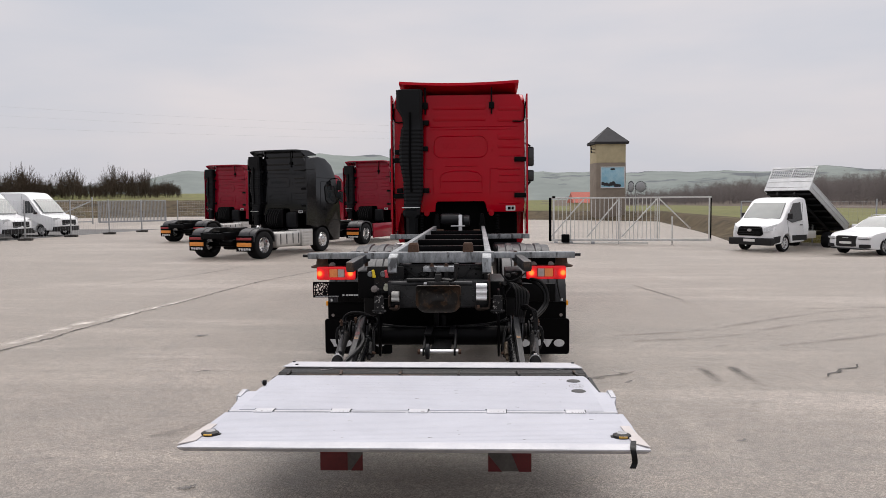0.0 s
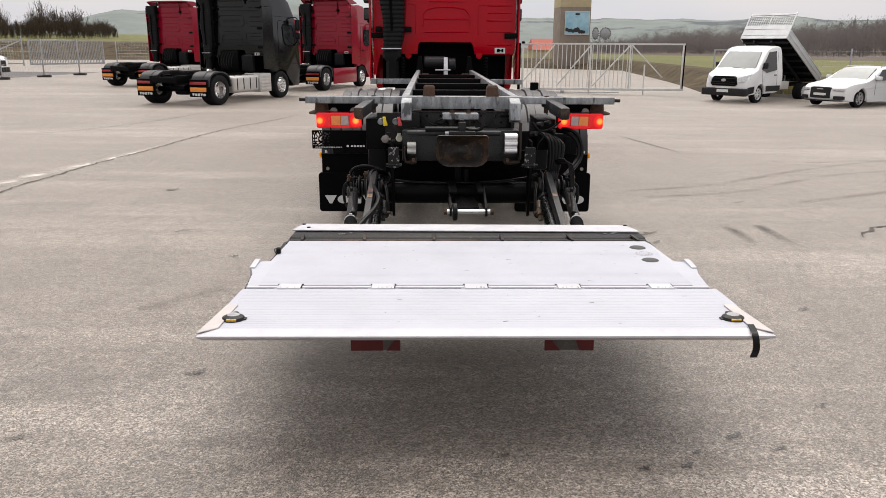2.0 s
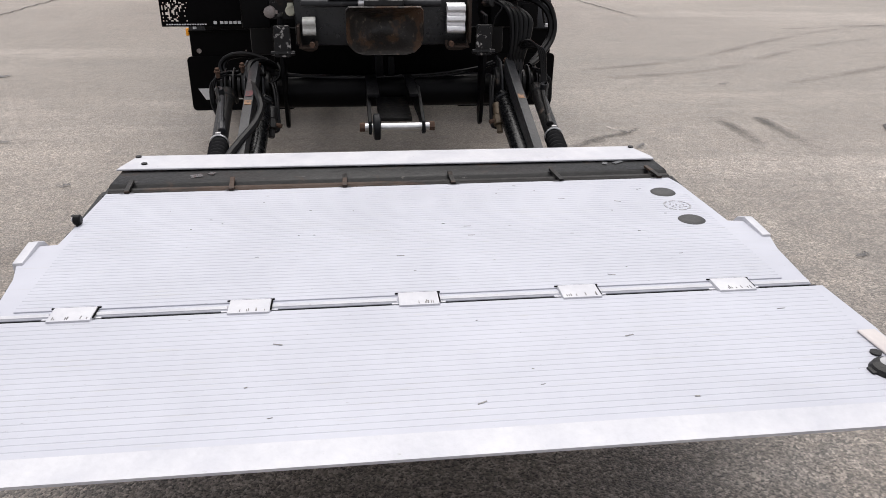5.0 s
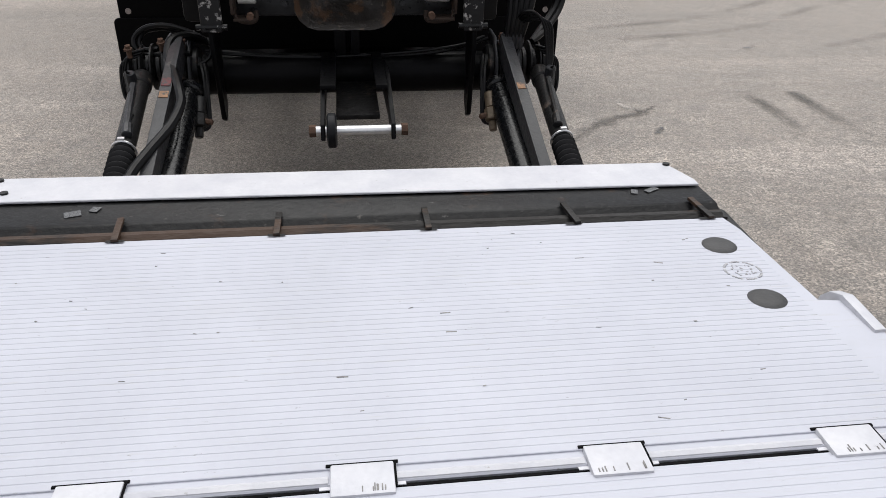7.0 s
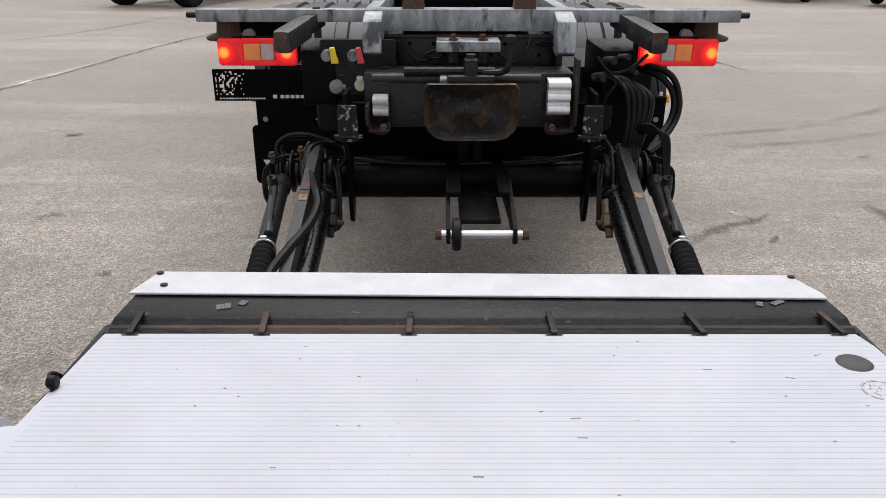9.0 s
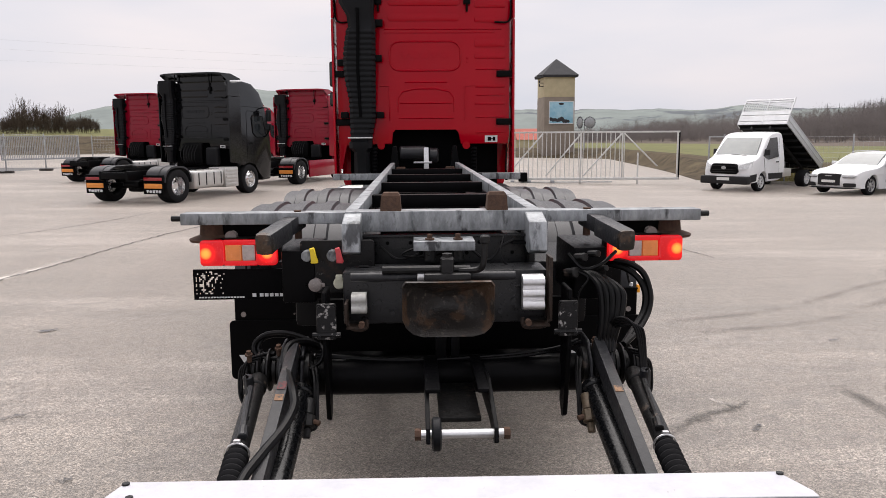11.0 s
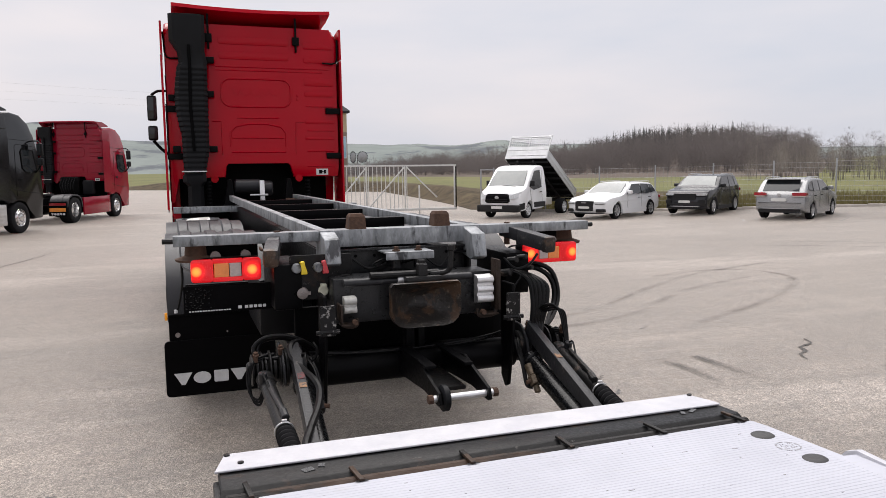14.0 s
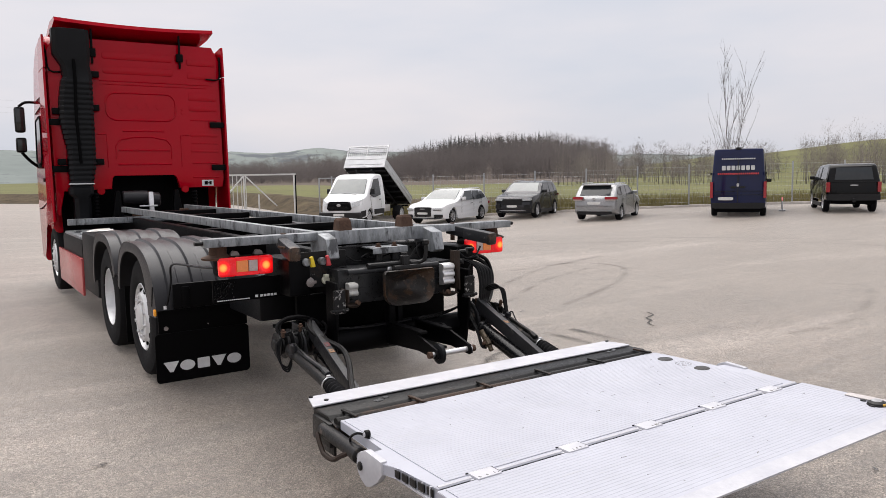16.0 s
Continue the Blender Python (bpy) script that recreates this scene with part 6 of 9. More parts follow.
for s in (-1, 1):
    # knuckle: a stack of plates and discs on one axle, with grease nipples
    b = B()
    cyl(b, (s * 0.60, 6.60, 0.655), (s * 0.90, 6.60, 0.655), 0.042, 18, bev=0.008)
    knuckle = part("knuckle_axle", b, M_DIRTY, lift, "greasy knuckle axle")
    for x, w, q in ((0.615, 0.018, 0.080), (0.655, 0.014, 0.095), (0.705, 0.014, 0.100), (0.738, 0.008, 0.092), (0.762, 0.014, 0.066), (0.786, 0.007, 0.094), (0.806, 0.010, 0.060), (0.828, 0.007, 0.090), (0.850, 0.012, 0.064), (0.874, 0.007, 0.080)):
        b = B()
        lathe(b, [(0.0, -w), (q - 0.012, -w), (q, -w * 0.5), (q, w * 0.5), (q - 0.012, w), (0.0, w)], pose(s * x, 6.60, 0.655, 0, 90, 0), 24)
        part("disc", b, M_DIRTY, knuckle)
    b = B()
    prism(b, [(6.70, 0.78), (6.58, 0.775), (6.50, 0.70), (6.47, 0.60), (6.55, 0.55), (6.70, 0.56)], 0.014, YZ(s * 0.632 - 0.007), 0.004, 1)
    prism(b, [(6.70, 0.77), (6.57, 0.765), (6.49, 0.69), (6.47, 0.60), (6.56, 0.56), (6.70, 0.57)], 0.014, YZ(s * 0.725 - 0.007), 0.004, 1)
    part("cheek_plate", b, M_ARM, knuckle)
    for x, y, z in ((0.655, 6.555, 0.765), (0.735, 6.55, 0.755), (0.86, 6.53, 0.735)):
        b = B()
        cyl(b, (s * x, y, z - 0.02), (s * x, y - 0.01, z + 0.03), 0.011, 8)
        cyl(b, (s * x, y - 0.01, z + 0.01), (s * x, y - 0.012, z + 0.018), 0.017, 6)
        part("grease_nipple", b, M_RUST, knuckle)
    # lift arm with its worn paint and a coloured mark
    b = B()
    bar(b, (s * 0.667, 6.55, 0.755), (s * 0.702, 5.58, 0.345), 0.046, 0.092, 0.007)
    arm = part("lift_arm", b, M_ARM, lift, "scuffed grey-black lift arm")
    u = Vector((s * 0.035, -0.97, -0.41)).normalized()
    top = Vector((0, -u.z, u.y)).normalized()
    top = top if top.z > 0 else -top
    o = Vector((s * 0.667, 6.55, 0.755)) + top * 0.0475
    marks = ((0.315, 0.035, M_OCHRE, "worn ochre paint mark"),) if s > 0 else ((0.255, 0.045, M_PAINTMARK, "red paint mark"), (0.33, 0.035, M_OCHRE, "worn ochre paint mark"))
    for d0, l, mm, nm in marks:
        b = B()
        bar(b, o + u * d0, o + u * (d0 + l), 0.034, 0.002, 0.0005)
        part("paint_mark", b, mm, arm, nm)
    # lift ram below and inside the arm
    b = B()
    cyl(b, (s * 0.632, 6.47, 0.60), (s * 0.652, 5.90, 0.405), 0.050, 20, bev=0.010)
    cyl(b, (s * 0.631, 6.46, 0.597), (s * 0.634, 6.42, 0.584), 0.060, 20, bev=0.008)
    ram = part("lift_ram", b, M_RAM, lift, "thick black hydraulic ram")
    b = B()
    cyl(b, (s * 0.652, 5.902, 0.406), (s * 0.653, 5.885, 0.400), 0.046, 20)
    part("seal_ring", b, M_STEEL, ram)
    b = B()
    cyl(b, (s * 0.652, 5.90, 0.405), (s * 0.660, 5.60, 0.302), 0.026, 14)
    part("piston_rod", b, M_STEEL, ram, "bright piston rod")
    # tilt ram outside the arm, with rubber bellows over its rod
    b = B()
    cyl(b, (s * 0.822, 6.52, 0.640), (s * 0.798, 6.00, 0.523), 0.037, 18, bev=0.007)
    cyl(b, (s * 0.821, 6.50, 0.636), (s * 0.818, 6.43, 0.620), 0.044, 18, bev=0.006)
    tilt = part("tilt_ram", b, M_DIRTY, lift, "dirty tilt ram")
    part("bellows", wound((s * 0.797, 5.99, 0.521), (s * 0.780, 5.60, 0.433), 0.034, 0.012, 13), M_RUBBER, tilt, "black rubber bellows")
    b = B()
    tube(b, [(s * 0.798 + 0.043 * math.cos(a), 6.005 - 0.010 * math.sin(a), 0.524 + 0.043 * math.sin(a)) for a in [2 * math.pi * k / 16 for k in range(17)]], 0.004, 6)
    box(b, (s * 0.798 - 0.012, 5.995, 0.565), (s * 0.798 + 0.012, 6.012, 0.578), 0.003)
    part("hose_clamp", b, M_STEEL, tilt)
    b = B()
    cyl(b, (s * 0.838, 6.42, 0.625), (s * 0.842, 6.405, 0.690), 0.022, 14, bev=0.004)
    cyl(b, (s * 0.838, 6.42, 0.61), (s * 0.838, 6.42, 0.63), 0.030, 6)
    part("cap", b, M_ARM, tilt)
    b = B()
    tube(b, smooth_path([(s * 0.822, 6.36, 0.655), (s * 0.812, 6.25, 0.628), (s * 0.795, 6.10, 0.598), (s * 0.790, 6.06, 0.585)], 3), 0.013, 8)
    cyl(b, (s * 0.792, 6.09, 0.592), (s * 0.786, 6.035, 0.572), 0.019, 10, bev=0.004)
    part("elbow_pipe", b, M_ARM if s < 0 else M_DIRTY, tilt)
    hose([(s * 0.84, 6.405, 0.685), (s * 0.845, 6.37, 0.70), (s * 0.835, 6.33, 0.67), (s * 0.80, 6.22, 0.60), (s * 0.79, 6.14, 0.60)], 0.005)
    # shut-off valve hanging at the inner side
    b = B()
    cyl(b, (s * 0.586, 6.40, 0.585), (s * 0.587, 6.345, 0.535), 0.024, 12, bev=0.004)
    cyl(b, (s * 0.587, 6.345, 0.535), (s * 0.588, 6.31, 0.495), 0.031, 8, bev=0.004)
    cyl(b, (s * 0.588, 6.31, 0.495), (s * 0.589, 6.285, 0.460), 0.017, 10, bev=0.004)
    valve = part("valve", b, M_BRASS if s > 0 else M_DIRTY, lift, "corroded shut-off valve")
    b = B()
    cyl(b, (s * 0.565, 6.325, 0.515), (s * 0.535, 6.315, 0.512), 0.012, 8, bev=0.003)
    part("nozzle", b, M_RUST, valve)
    for k in range(2):
        hose([(s * (0.60 - 0.02 * k), 6.56, 0.70), (s * (0.575 - 0.012 * k), 6.48, 0.655 - 0.01 * k), (s * (0.565 - 0.008 * k), 6.41, 0.58), (s * (0.56 - 0.004 * k), 6.36, 0.50 - 0.012 * k), (s * 0.58, 6.33, 0.475)], 0.009)
    # loose bundle of thin lines at the outer side of the knuckle
    for k in range(3):
        d_ = 0.014 * k
        hose([(s * (0.80 + d_), 6.54, 0.745 - d_), (s * (0.865 + d_), 6.53, 0.72 - d_), (s * (0.893 + d_ * 0.5), 6.52, 0.63), (s * (0.885 + d_ * 0.4), 6.49, 0.535 + d_), (s * (0.855 + d_ * 0.2), 6.47, 0.51 + d_), (s * 0.835, 6.46, 0.56 + d_)], 0.006)
hose([(-0.57, 6.64, 0.745), (-0.63, 6.58, 0.785), (-0.685, 6.52, 0.785), (-0.695, 6.455, 0.745), (-0.66, 6.35, 0.705), (-0.622, 6.22, 0.675), (-0.612, 6.155, 0.640), (-0.638, 6.06, 0.595), (-0.695, 5.93, 0.55), (-0.742, 5.80, 0.505), (-0.76, 5.60, 0.43)], 0.018, "thick bent black hose")
hose([(-0.55, 6.64, 0.73), (-0.60, 6.62, 0.775), (-0.70, 6.62, 0.815), (-0.80, 6.63, 0.81), (-0.858, 6.63, 0.765), (-0.845, 6.61, 0.715), (-0.79, 6.58, 0.71), (-0.70, 6.55, 0.725), (-0.62, 6.52, 0.73)], 0.011)
hose([(-0.54, 6.65, 0.72), (-0.62, 6.64, 0.765), (-0.72, 6.64, 0.80), (-0.81, 6.645, 0.79), (-0.84, 6.63, 0.75), (-0.82, 6.61, 0.725), (-0.76, 6.59, 0.73)], 0.010)
hose([(-0.56, 6.60, 0.77), (-0.545, 6.57, 0.74), (-0.56, 6.55, 0.70), (-0.60, 6.52, 0.68)], 0.008)
hose([(-0.58, 6.62, 0.715), (-0.30, 6.62, 0.69), (0.1, 6.61, 0.685), (0.4, 6.62, 0.70), (0.62, 6.66, 0.745)], 0.008)
hose([(-0.58, 6.62, 0.705), (-0.2, 6.61, 0.685), (0.2, 6.60, 0.70), (0.48, 6.62, 0.725), (0.60, 6.64, 0.76)], 0.007)
for k in range(5):
    d_ = 0.026 * k
    hose([(0.56, 6.78, 1.045), (0.61 + d_ * 0.6, 6.66, 1.075 - 0.004 * k), (0.665 + d_, 6.56, 1.03 - 0.006 * k), (0.678 + d_ * 0.9, 6.53, 0.93), (0.672 + d_ * 0.7, 6.52, 0.83), (0.665 + d_ * 0.6, 6.53, 0.755)], 0.0135)
    b = B()
    cyl(b, (0.665 + d_ * 0.6, 6.53, 0.735), (0.668 + d_ * 0.62, 6.528, 0.80), 0.018, 8, bev=0.003)
    part("hose_fitting", b, M_ARM, lift)
for k in range(2):
    d_ = 0.024 * k
    hose([(0.66, 6.98, 1.06), (0.82, 6.86, 1.085 - d_), (0.925 - d_, 6.80, 1.05 - d_), (0.968 - d_, 6.78, 0.95), (0.955 - d_, 6.75, 0.86), (0.88 - d_, 6.67, 0.785), (0.80, 6.60, 0.745)], 0.015)
for k in range(4):
    d_ = 0.010 * k
    hose([(0.70, 6.55, 0.83), (0.725 + d_, 6.49, 0.890 - d_), (0.765 + d_, 6.46, 0.900 - d_), (0.808 + d_, 6.45, 0.85), (0.826 + d_ * 0.8, 6.44, 0.75), (0.832 + d_ * 0.5, 6.42, 0.655 + 0.004 * k)], 0.006)
# ---- parked tractor units: built round their rear axle, facing +y ----
def tractor(label, paint, skirt, m, tanks=True):
    t = thing("tractor_unit", label, "lorry", "parked tractor units")
    cab(t, paint, 2.72, arched=False).matrix_basis = Matrix.Translation((0, 2.66, 0)) @ Matrix.Diagonal((0.97, 1.04, 1, 1))
    for s in (-1, 1):
        bm = B()
        box(bm, (s * 0.38, -1.05, 0.72), (s * 0.46, 4.6, 0.98), 0.01)
        part("chassis_rail", bm, M_BLACK, t)
        bm = B()
        fender_arc(bm, 0.0, 0.60, min(s * 0.62, s * 1.24), max(s * 0.62, s * 1.24), 1, 4, 172)
        part("wheel_cover", bm, M_FENDER, t)
        bm = B()
        box(bm, (s * 0.62, -0.68, 0.62), (s * 1.24, -0.60, 0.86), 0.02)
        box(bm, (s * 0.62, -0.67, 0.30), (s * 1.24, -0.655, 0.62), 0.004)
        back = part("lamp_carrier", bm, M_FLAP, t)
        bm = B()
        box(bm, (s * 0.66, -0.70, 0.70), (s * 1.22, -0.67, 0.79), 0.01)
        part("tail_lamp", bm, M_LENS2, back)
        bm = B()
        box(bm, (s * 0.66, -0.69, 0.47), (s * 1.21, -0.67, 0.61), 0.004)
        part("reflector", bm, M_REFL, back, "orange reflector board")
        bm = B()
        letters(bm, min(s * 0.70, s * 1.18), max(s * 0.70, s * 1.18), 0.335, 0.42, XZ(-0.672))
        part("word_mark", bm, M_PRINT, back)
        wheel(t, s * 1.04, 0.0, 0.50, 0.42, s, rimmat=M_POLISH)
        wheel(t, s * 1.06, 3.70, 0.50, 0.32, s, front=True, rimmat=M_POLISH)
        bm = B()
        if skirt is None:
            box(bm, (s * 0.62, 0.78, 0.34), (s * 1.20, 2.26, 0.92), 0.12, seg=4)
            tank = part("fuel_tank", bm, M_TANK, t, "aluminium fuel tank")
            for y in (0.98, 1.34, 1.72, 2.08):
                bm = B()
                box(bm, (s * 1.19, y - 0.022, 0.45), (s * 1.208, y + 0.022, 0.84), 0.006)
                box(bm, (s * 0.75, y - 0.022, 0.915), (s * 1.12, y + 0.022, 0.93), 0.005)
                part("strap", bm, M_PLASTIC, tank)
            bm = B()
            box(bm, (s * 0.62, 2.30, 0.30), (s * 1.21, 3.0, 0.96), 0.03)
            steps = part("step_box", bm, M_TANK, t, "ribbed aluminium step box")
            for k in range(5):
                bm = B()
                box(bm, (s * 1.20, 2.34, 0.36 + 0.115 * k), (s * 1.222, 2.96, 0.435 + 0.115 * k), 0.008)
                part("rib", bm, M_TANK, steps)
        else:
            box(bm, (s * 1.17, 0.72, 0.26), (s * 1.22, 3.05, 0.96), 0.03)
            part("side_skirt", bm, skirt, t)
            bm = B()
            box(bm, (s * 0.62, 0.78, 0.34), (s * 1.12, 2.9, 0.92), 0.05)
            part("fuel_tank", bm, M_BLACK, t)
    # fifth wheel, suzi gantry, cross members
    bm = B()
    prism(bm, [(-0.42, -0.45), (-0.16, -0.50), (-0.07, -0.10), (0.07, -0.10), (0.16, -0.50), (0.42, -0.45), (0.44, 0.2), (0.25, 0.42), (-0.25, 0.42), (-0.44, 0.2)], 0.07, XY(1.06), 0.015, 2)
    box(bm, (-0.45, -0.12, 0.95), (0.45, 0.12, 1.07), 0.02)
    part("fifth_wheel", bm, M_DIRTY, t)
    for y in (-1.0, -0.5, 1.0, 2.2):
        bm = B()
        box(bm, (-0.40, y - 0.05, 0.76), (0.40, y + 0.05, 0.94), 0.01)
        part("cross_member", bm, M_BLACK, t)
    bm = B()
    cyl(bm, (-0.25, -0.3, 0.55), (0.25, -0.3, 0.55), 0.11, 16, bev=0.02)
    part("air_tank", bm, M_BLACK, t)
    bm = B()
    cyl(bm, (-0.95, 0, 0.5), (0.95, 0, 0.5), 0.09, 12)
    box(bm, (-0.25, -0.25, 0.32), (0.25, 0.25, 0.70), 0.1, seg=3)
    part("axle_gear", bm, M_BLACK, t)
    bm = B()
    box(bm, (-0.42, 2.50, 1.05), (0.28, 2.66, 1.75), 0.06, seg=3)
    part("hose_gantry", bm, M_BLACK, t)
    for k in range(6):
        bm = B()
        tube(bm, smooth_path([(-0.35 + 0.1 * k, 2.5, 1.70), (-0.37 + 0.1 * k, 2.36, 1.45), (-0.3 + 0.09 * k, 2.30, 1.2), (-0.25 + 0.08 * k, 2.42, 1.02)], 3), 0.012, 6)
        part("hose", bm, M_HOSE, t)
    bm = B()
    box(bm, (0.42, 2.45, 1.0), (0.85, 2.68, 1.62), 0.12, seg=3)
    part("silencer_shield", bm, M_PLASTIC, t)
    t.matrix_basis = m
    return t


M_LENS2 = mat("unlit_red_lamp", (0.30, 0.02, 0.025), 0.2, var=0.1, scale=20, coat=0.4)
LOW = Matrix.Diagonal((1, 1, 0.905, 1))
tractor("black sleeper-cab tractor unit with aluminium tanks", M_BLACKP, None, pose(-7.75, 24.4, -0.05, 0, 0, -19) @ LOW)
tractor("red sleeper-cab tractor unit with red skirts", M_RED2, M_RED2, pose(-5.6, 32.2, -0.05, 0, 0, -18) @ LOW)
tractor("red sleeper-cab tractor unit with black chassis", M_RED2, None, pose(-13.1, 34.6, -0.05, 0, 0, -18) @ LOW)
tractor("dark red sleeper-cab tractor unit behind the black one", M_RED2, M_RED2, pose(-10.75, 43.5, -0.05, 0, 0, -18) @ LOW)
# ---- parked cars and vans: built round the middle of their wheelbase, facing +y ----
M_SILVER = mat("silver_car_paint", (0.33, 0.335, 0.34), 0.28, metal=0.4, var=0.05, scale=1, fine=200, coat=0.1, rvar=0.03)
M_GREY = mat("dark_grey_car_paint", (0.038, 0.039, 0.043), 0.18, metal=0.4, var=0.05, scale=1, fine=200, rvar=0.03, spec=0.35)
M_NAVY = mat("navy_van_paint", (0.010, 0.014, 0.052), 0.12, var=0.06, scale=1, fine=200, rvar=0.03, spec=0.3)
M_ANTHR = mat("anthracite_paint", (0.004, 0.004, 0.0045), 0.12, var=0.08, scale=1, fine=200, rvar=0.03, spec=0.22)
M_TRIM = mat("black_plastic_trim", (0.014, 0.014, 0.015), 0.6, var=0.15, scale=6, bump=0.05, spec=0.3)
M_HEAD = mat("headlamp_glass", (0.55, 0.57, 0.58), 0.12, var=0.3, scale=14, rvar=0.03, coat=0.5)
M_TAILRED = mat("bright_red_tail_lamp", (0.33, 0.012, 0.022), 0.15, var=0.15, scale=18, coat=0.5)
M_PLATE = mat("number_plate", (0.7, 0.7, 0.68), 0.5, var=0.05)
M_ALLOY = mat("alloy_rim", (0.5, 0.5, 0.51), 0.35, metal=0.6, var=0.1)


class Shape:
    """How a body narrows towards its roof and its ends, and how its ends bow in plan."""

    def __init__(self, W, L, belt, tumble, nose, bow=(0.20, 0.12)):
        self.W, self.L, self.belt, self.tumble, self.nose, self.bow = W, L, belt, tumble, nose, bow

    def bowed(self, x, y):
        q = max(0.0, (abs(2 * y / self.L) - 0.5) / 0.5)
        b = self.bow[0] if y > 0 else self.bow[1]
        return y - math.copysign(b * min(1.2, q) * min(1.15, abs(2 * x / self.W)) ** 2.6, y)

    def __call__(self, x, y, z):
        k = 1 - self.tumble * max(0.0, z - self.belt) - 0.03 * max(0.0, 0.55 - z)
        k *= 1 - self.nose * min(1.2, abs(2 * y / self.L)) ** 5
        return Vector((x * k, self.bowed(x, y), z))


def rounded(prof, times=2):
    """The profile with its corners cut again and again, so that it runs in curves."""
    for _ in range(times):
        out = []
        for (a, b), (c, d) in zip(prof, prof[1:] + prof[:1]):
            out += [(0.8 * a + 0.2 * c, 0.8 * b + 0.2 * d), (0.2 * a + 0.8 * c, 0.2 * b + 0.8 * d)]
        prof = out
    return prof


def body_mesh(sh, prof):
    """Loft of a side profile (y, z) across the width, rounded towards the flanks."""
    bm = B()
    prof = rounded(prof)
    cy, cz = 0.0, sum(p[1] for p in prof) / len(prof)
    rings = []
    half = ((1.0, 0.085), (0.995, 0.055), (0.98, 0.030), (0.95, 0.014), (0.90, 0.005), (0.78, 0.0), (0.55, -0.008), (0.28, -0.014))
    for f, inset in [(-f, i) for f, i in half] + [(0.0, -0.016)] + list(half[::-1]):
        r = []
        for y, z in prof:
            dy, dz = cy - y, cz - z
            l = math.hypot(dy, dz)
            r.append(sh(f * sh.W / 2, y + dy / l * inset, z + dz / l * inset))
        rings.append(r)
    loft(bm, rings)
    return bm


def slab(bm, sh, a, b, n=7):
    """A fitting on the nose or tail that follows the bow of the body in plan."""
    rings = []
    for k in range(n + 1):
        x = a[0] + (b[0] - a[0]) * k / n
        e = 0.012 if k in (0, n) else 0.0
        rings.append([(x, sh.bowed(x, y), z) for y, z in ((a[1], a[2] + e), (b[1], a[2] + e), (b[1] + math.copysign(0.0, b[1]), b[2] - e), (a[1], b[2] - e))])
    return loft(bm, rings)


def flank(bm, sh, poly, s, off=0.004, th=0.01):
    """A plate on the flank of the body, following its slope. poly in (y, z)."""
    W = sh.W / 2
    outer = [bm.verts.new(sh(s * W, y, z) + Vector((s * off, 0, 0))) for y, z in poly]
    inn = [bm.verts.new(sh(s * W, y, z) + Vector((s * (off - th - 0.03), 0, 0))) for y, z in poly]
    n = len(poly)
    bm.faces.new(outer)
    bm.faces.new(inn[::-1])
    for i in range(n):
        bm.faces.new((outer[i], outer[(i + 1) % n], inn[(i + 1) % n], inn[i]))


def across(bm, sh, p0, p1, w0, w1, off, c=0.0, nx=10, nz=4):
    """A curved pane across the body between the profile points p0 (low) and p1 (high), w wide, set off outwards."""
    d = Vector((0, p1[0] - p0[0], p1[1] - p0[1])).normalized()
    nrm = Vector((0, d.z, -d.y)) if off[0] > 0 else Vector((0, -d.z, d.y))
    layers = []
    for o in (nrm * abs(off[1]), nrm * (abs(off[1]) - 0.05)):
        grid = []
        for j in range(nz + 1):
            f = j / nz
            y, z, w = p0[0] + (p1[0] - p0[0]) * f, p0[1] + (p1[1] - p0[1]) * f, w0 + (w1 - w0) * f
            belly = 0.02 * math.sin(math.pi * f)
            grid.append([bm.verts.new(sh(c + w * (i / nx - 0.5), y, z) + o + nrm * belly) for i in range(nx + 1)])
        layers.append(grid)
    a, b = layers
    for j in range(nz):
        for i in range(nx):
            bm.faces.new((a[j][i], a[j][i + 1], a[j + 1][i + 1], a[j + 1][i]))
            bm.faces.new((b[j][i], b[j + 1][i], b[j + 1][i + 1], b[j][i + 1]))
    rim = lambda g: g[0] + [r[-1] for r in g[1:-1]] + g[-1][::-1] + [r[0] for r in g[1:-1]][::-1]
    ra, rb = rim(a), rim(b)
    for k in range(len(ra)):
        bm.faces.new((ra[k], rb[k], rb[(k + 1) % len(rb)], ra[(k + 1) % len(ra)]))


def arch(yc, r, z0, n=7):
    """Wheel arch from front to back (points of a profile that runs rearwards along the bottom)."""
    return [(yc + r * math.cos(radians(a)), max(z0, 0.33 + r * math.sin(radians(a)))) for a in [180 * k / n for k in range(n + 1)]]


def car_wheel(parent, x, y, r, w, s, rim=None):
    h = w / 2
    o = new("wheel")
    o.parent = parent
    o.matrix_basis = pose(x, y, r, 0, 90 * s, 0)
    bm = B()
    lathe(bm, [(r * 0.66, -h), (r * 0.92, -h), (r, -h * 0.7), (r, h * 0.7), (r * 0.92, h), (r * 0.68, h), (r * 0.66, h * 0.8), (r * 0.66, -h)], Matrix(), 28)
    part("tyre", bm, M_RUBBER, o)
    bm = B()
    lathe(bm, [(r * 0.68, h * 0.9), (r * 0.66, h * 0.96), (r * 0.62, h * 0.6), (r * 0.60, h * 0.3)], Matrix(), 28)
    for k in range(7):
        a = 360 / 7 * k
        box(bm, (0.03, -0.022, h * 0.5), (r * 0.64, 0.022, h * 0.85), 0.008, pose(0, 0, 0, 0, 0, a))
    cyl(bm, (0, 0, h * 0.3), (0, 0, h * 0.9), r * 0.18, 12)
    part("rim", bm, rim or M_ALLOY, o)


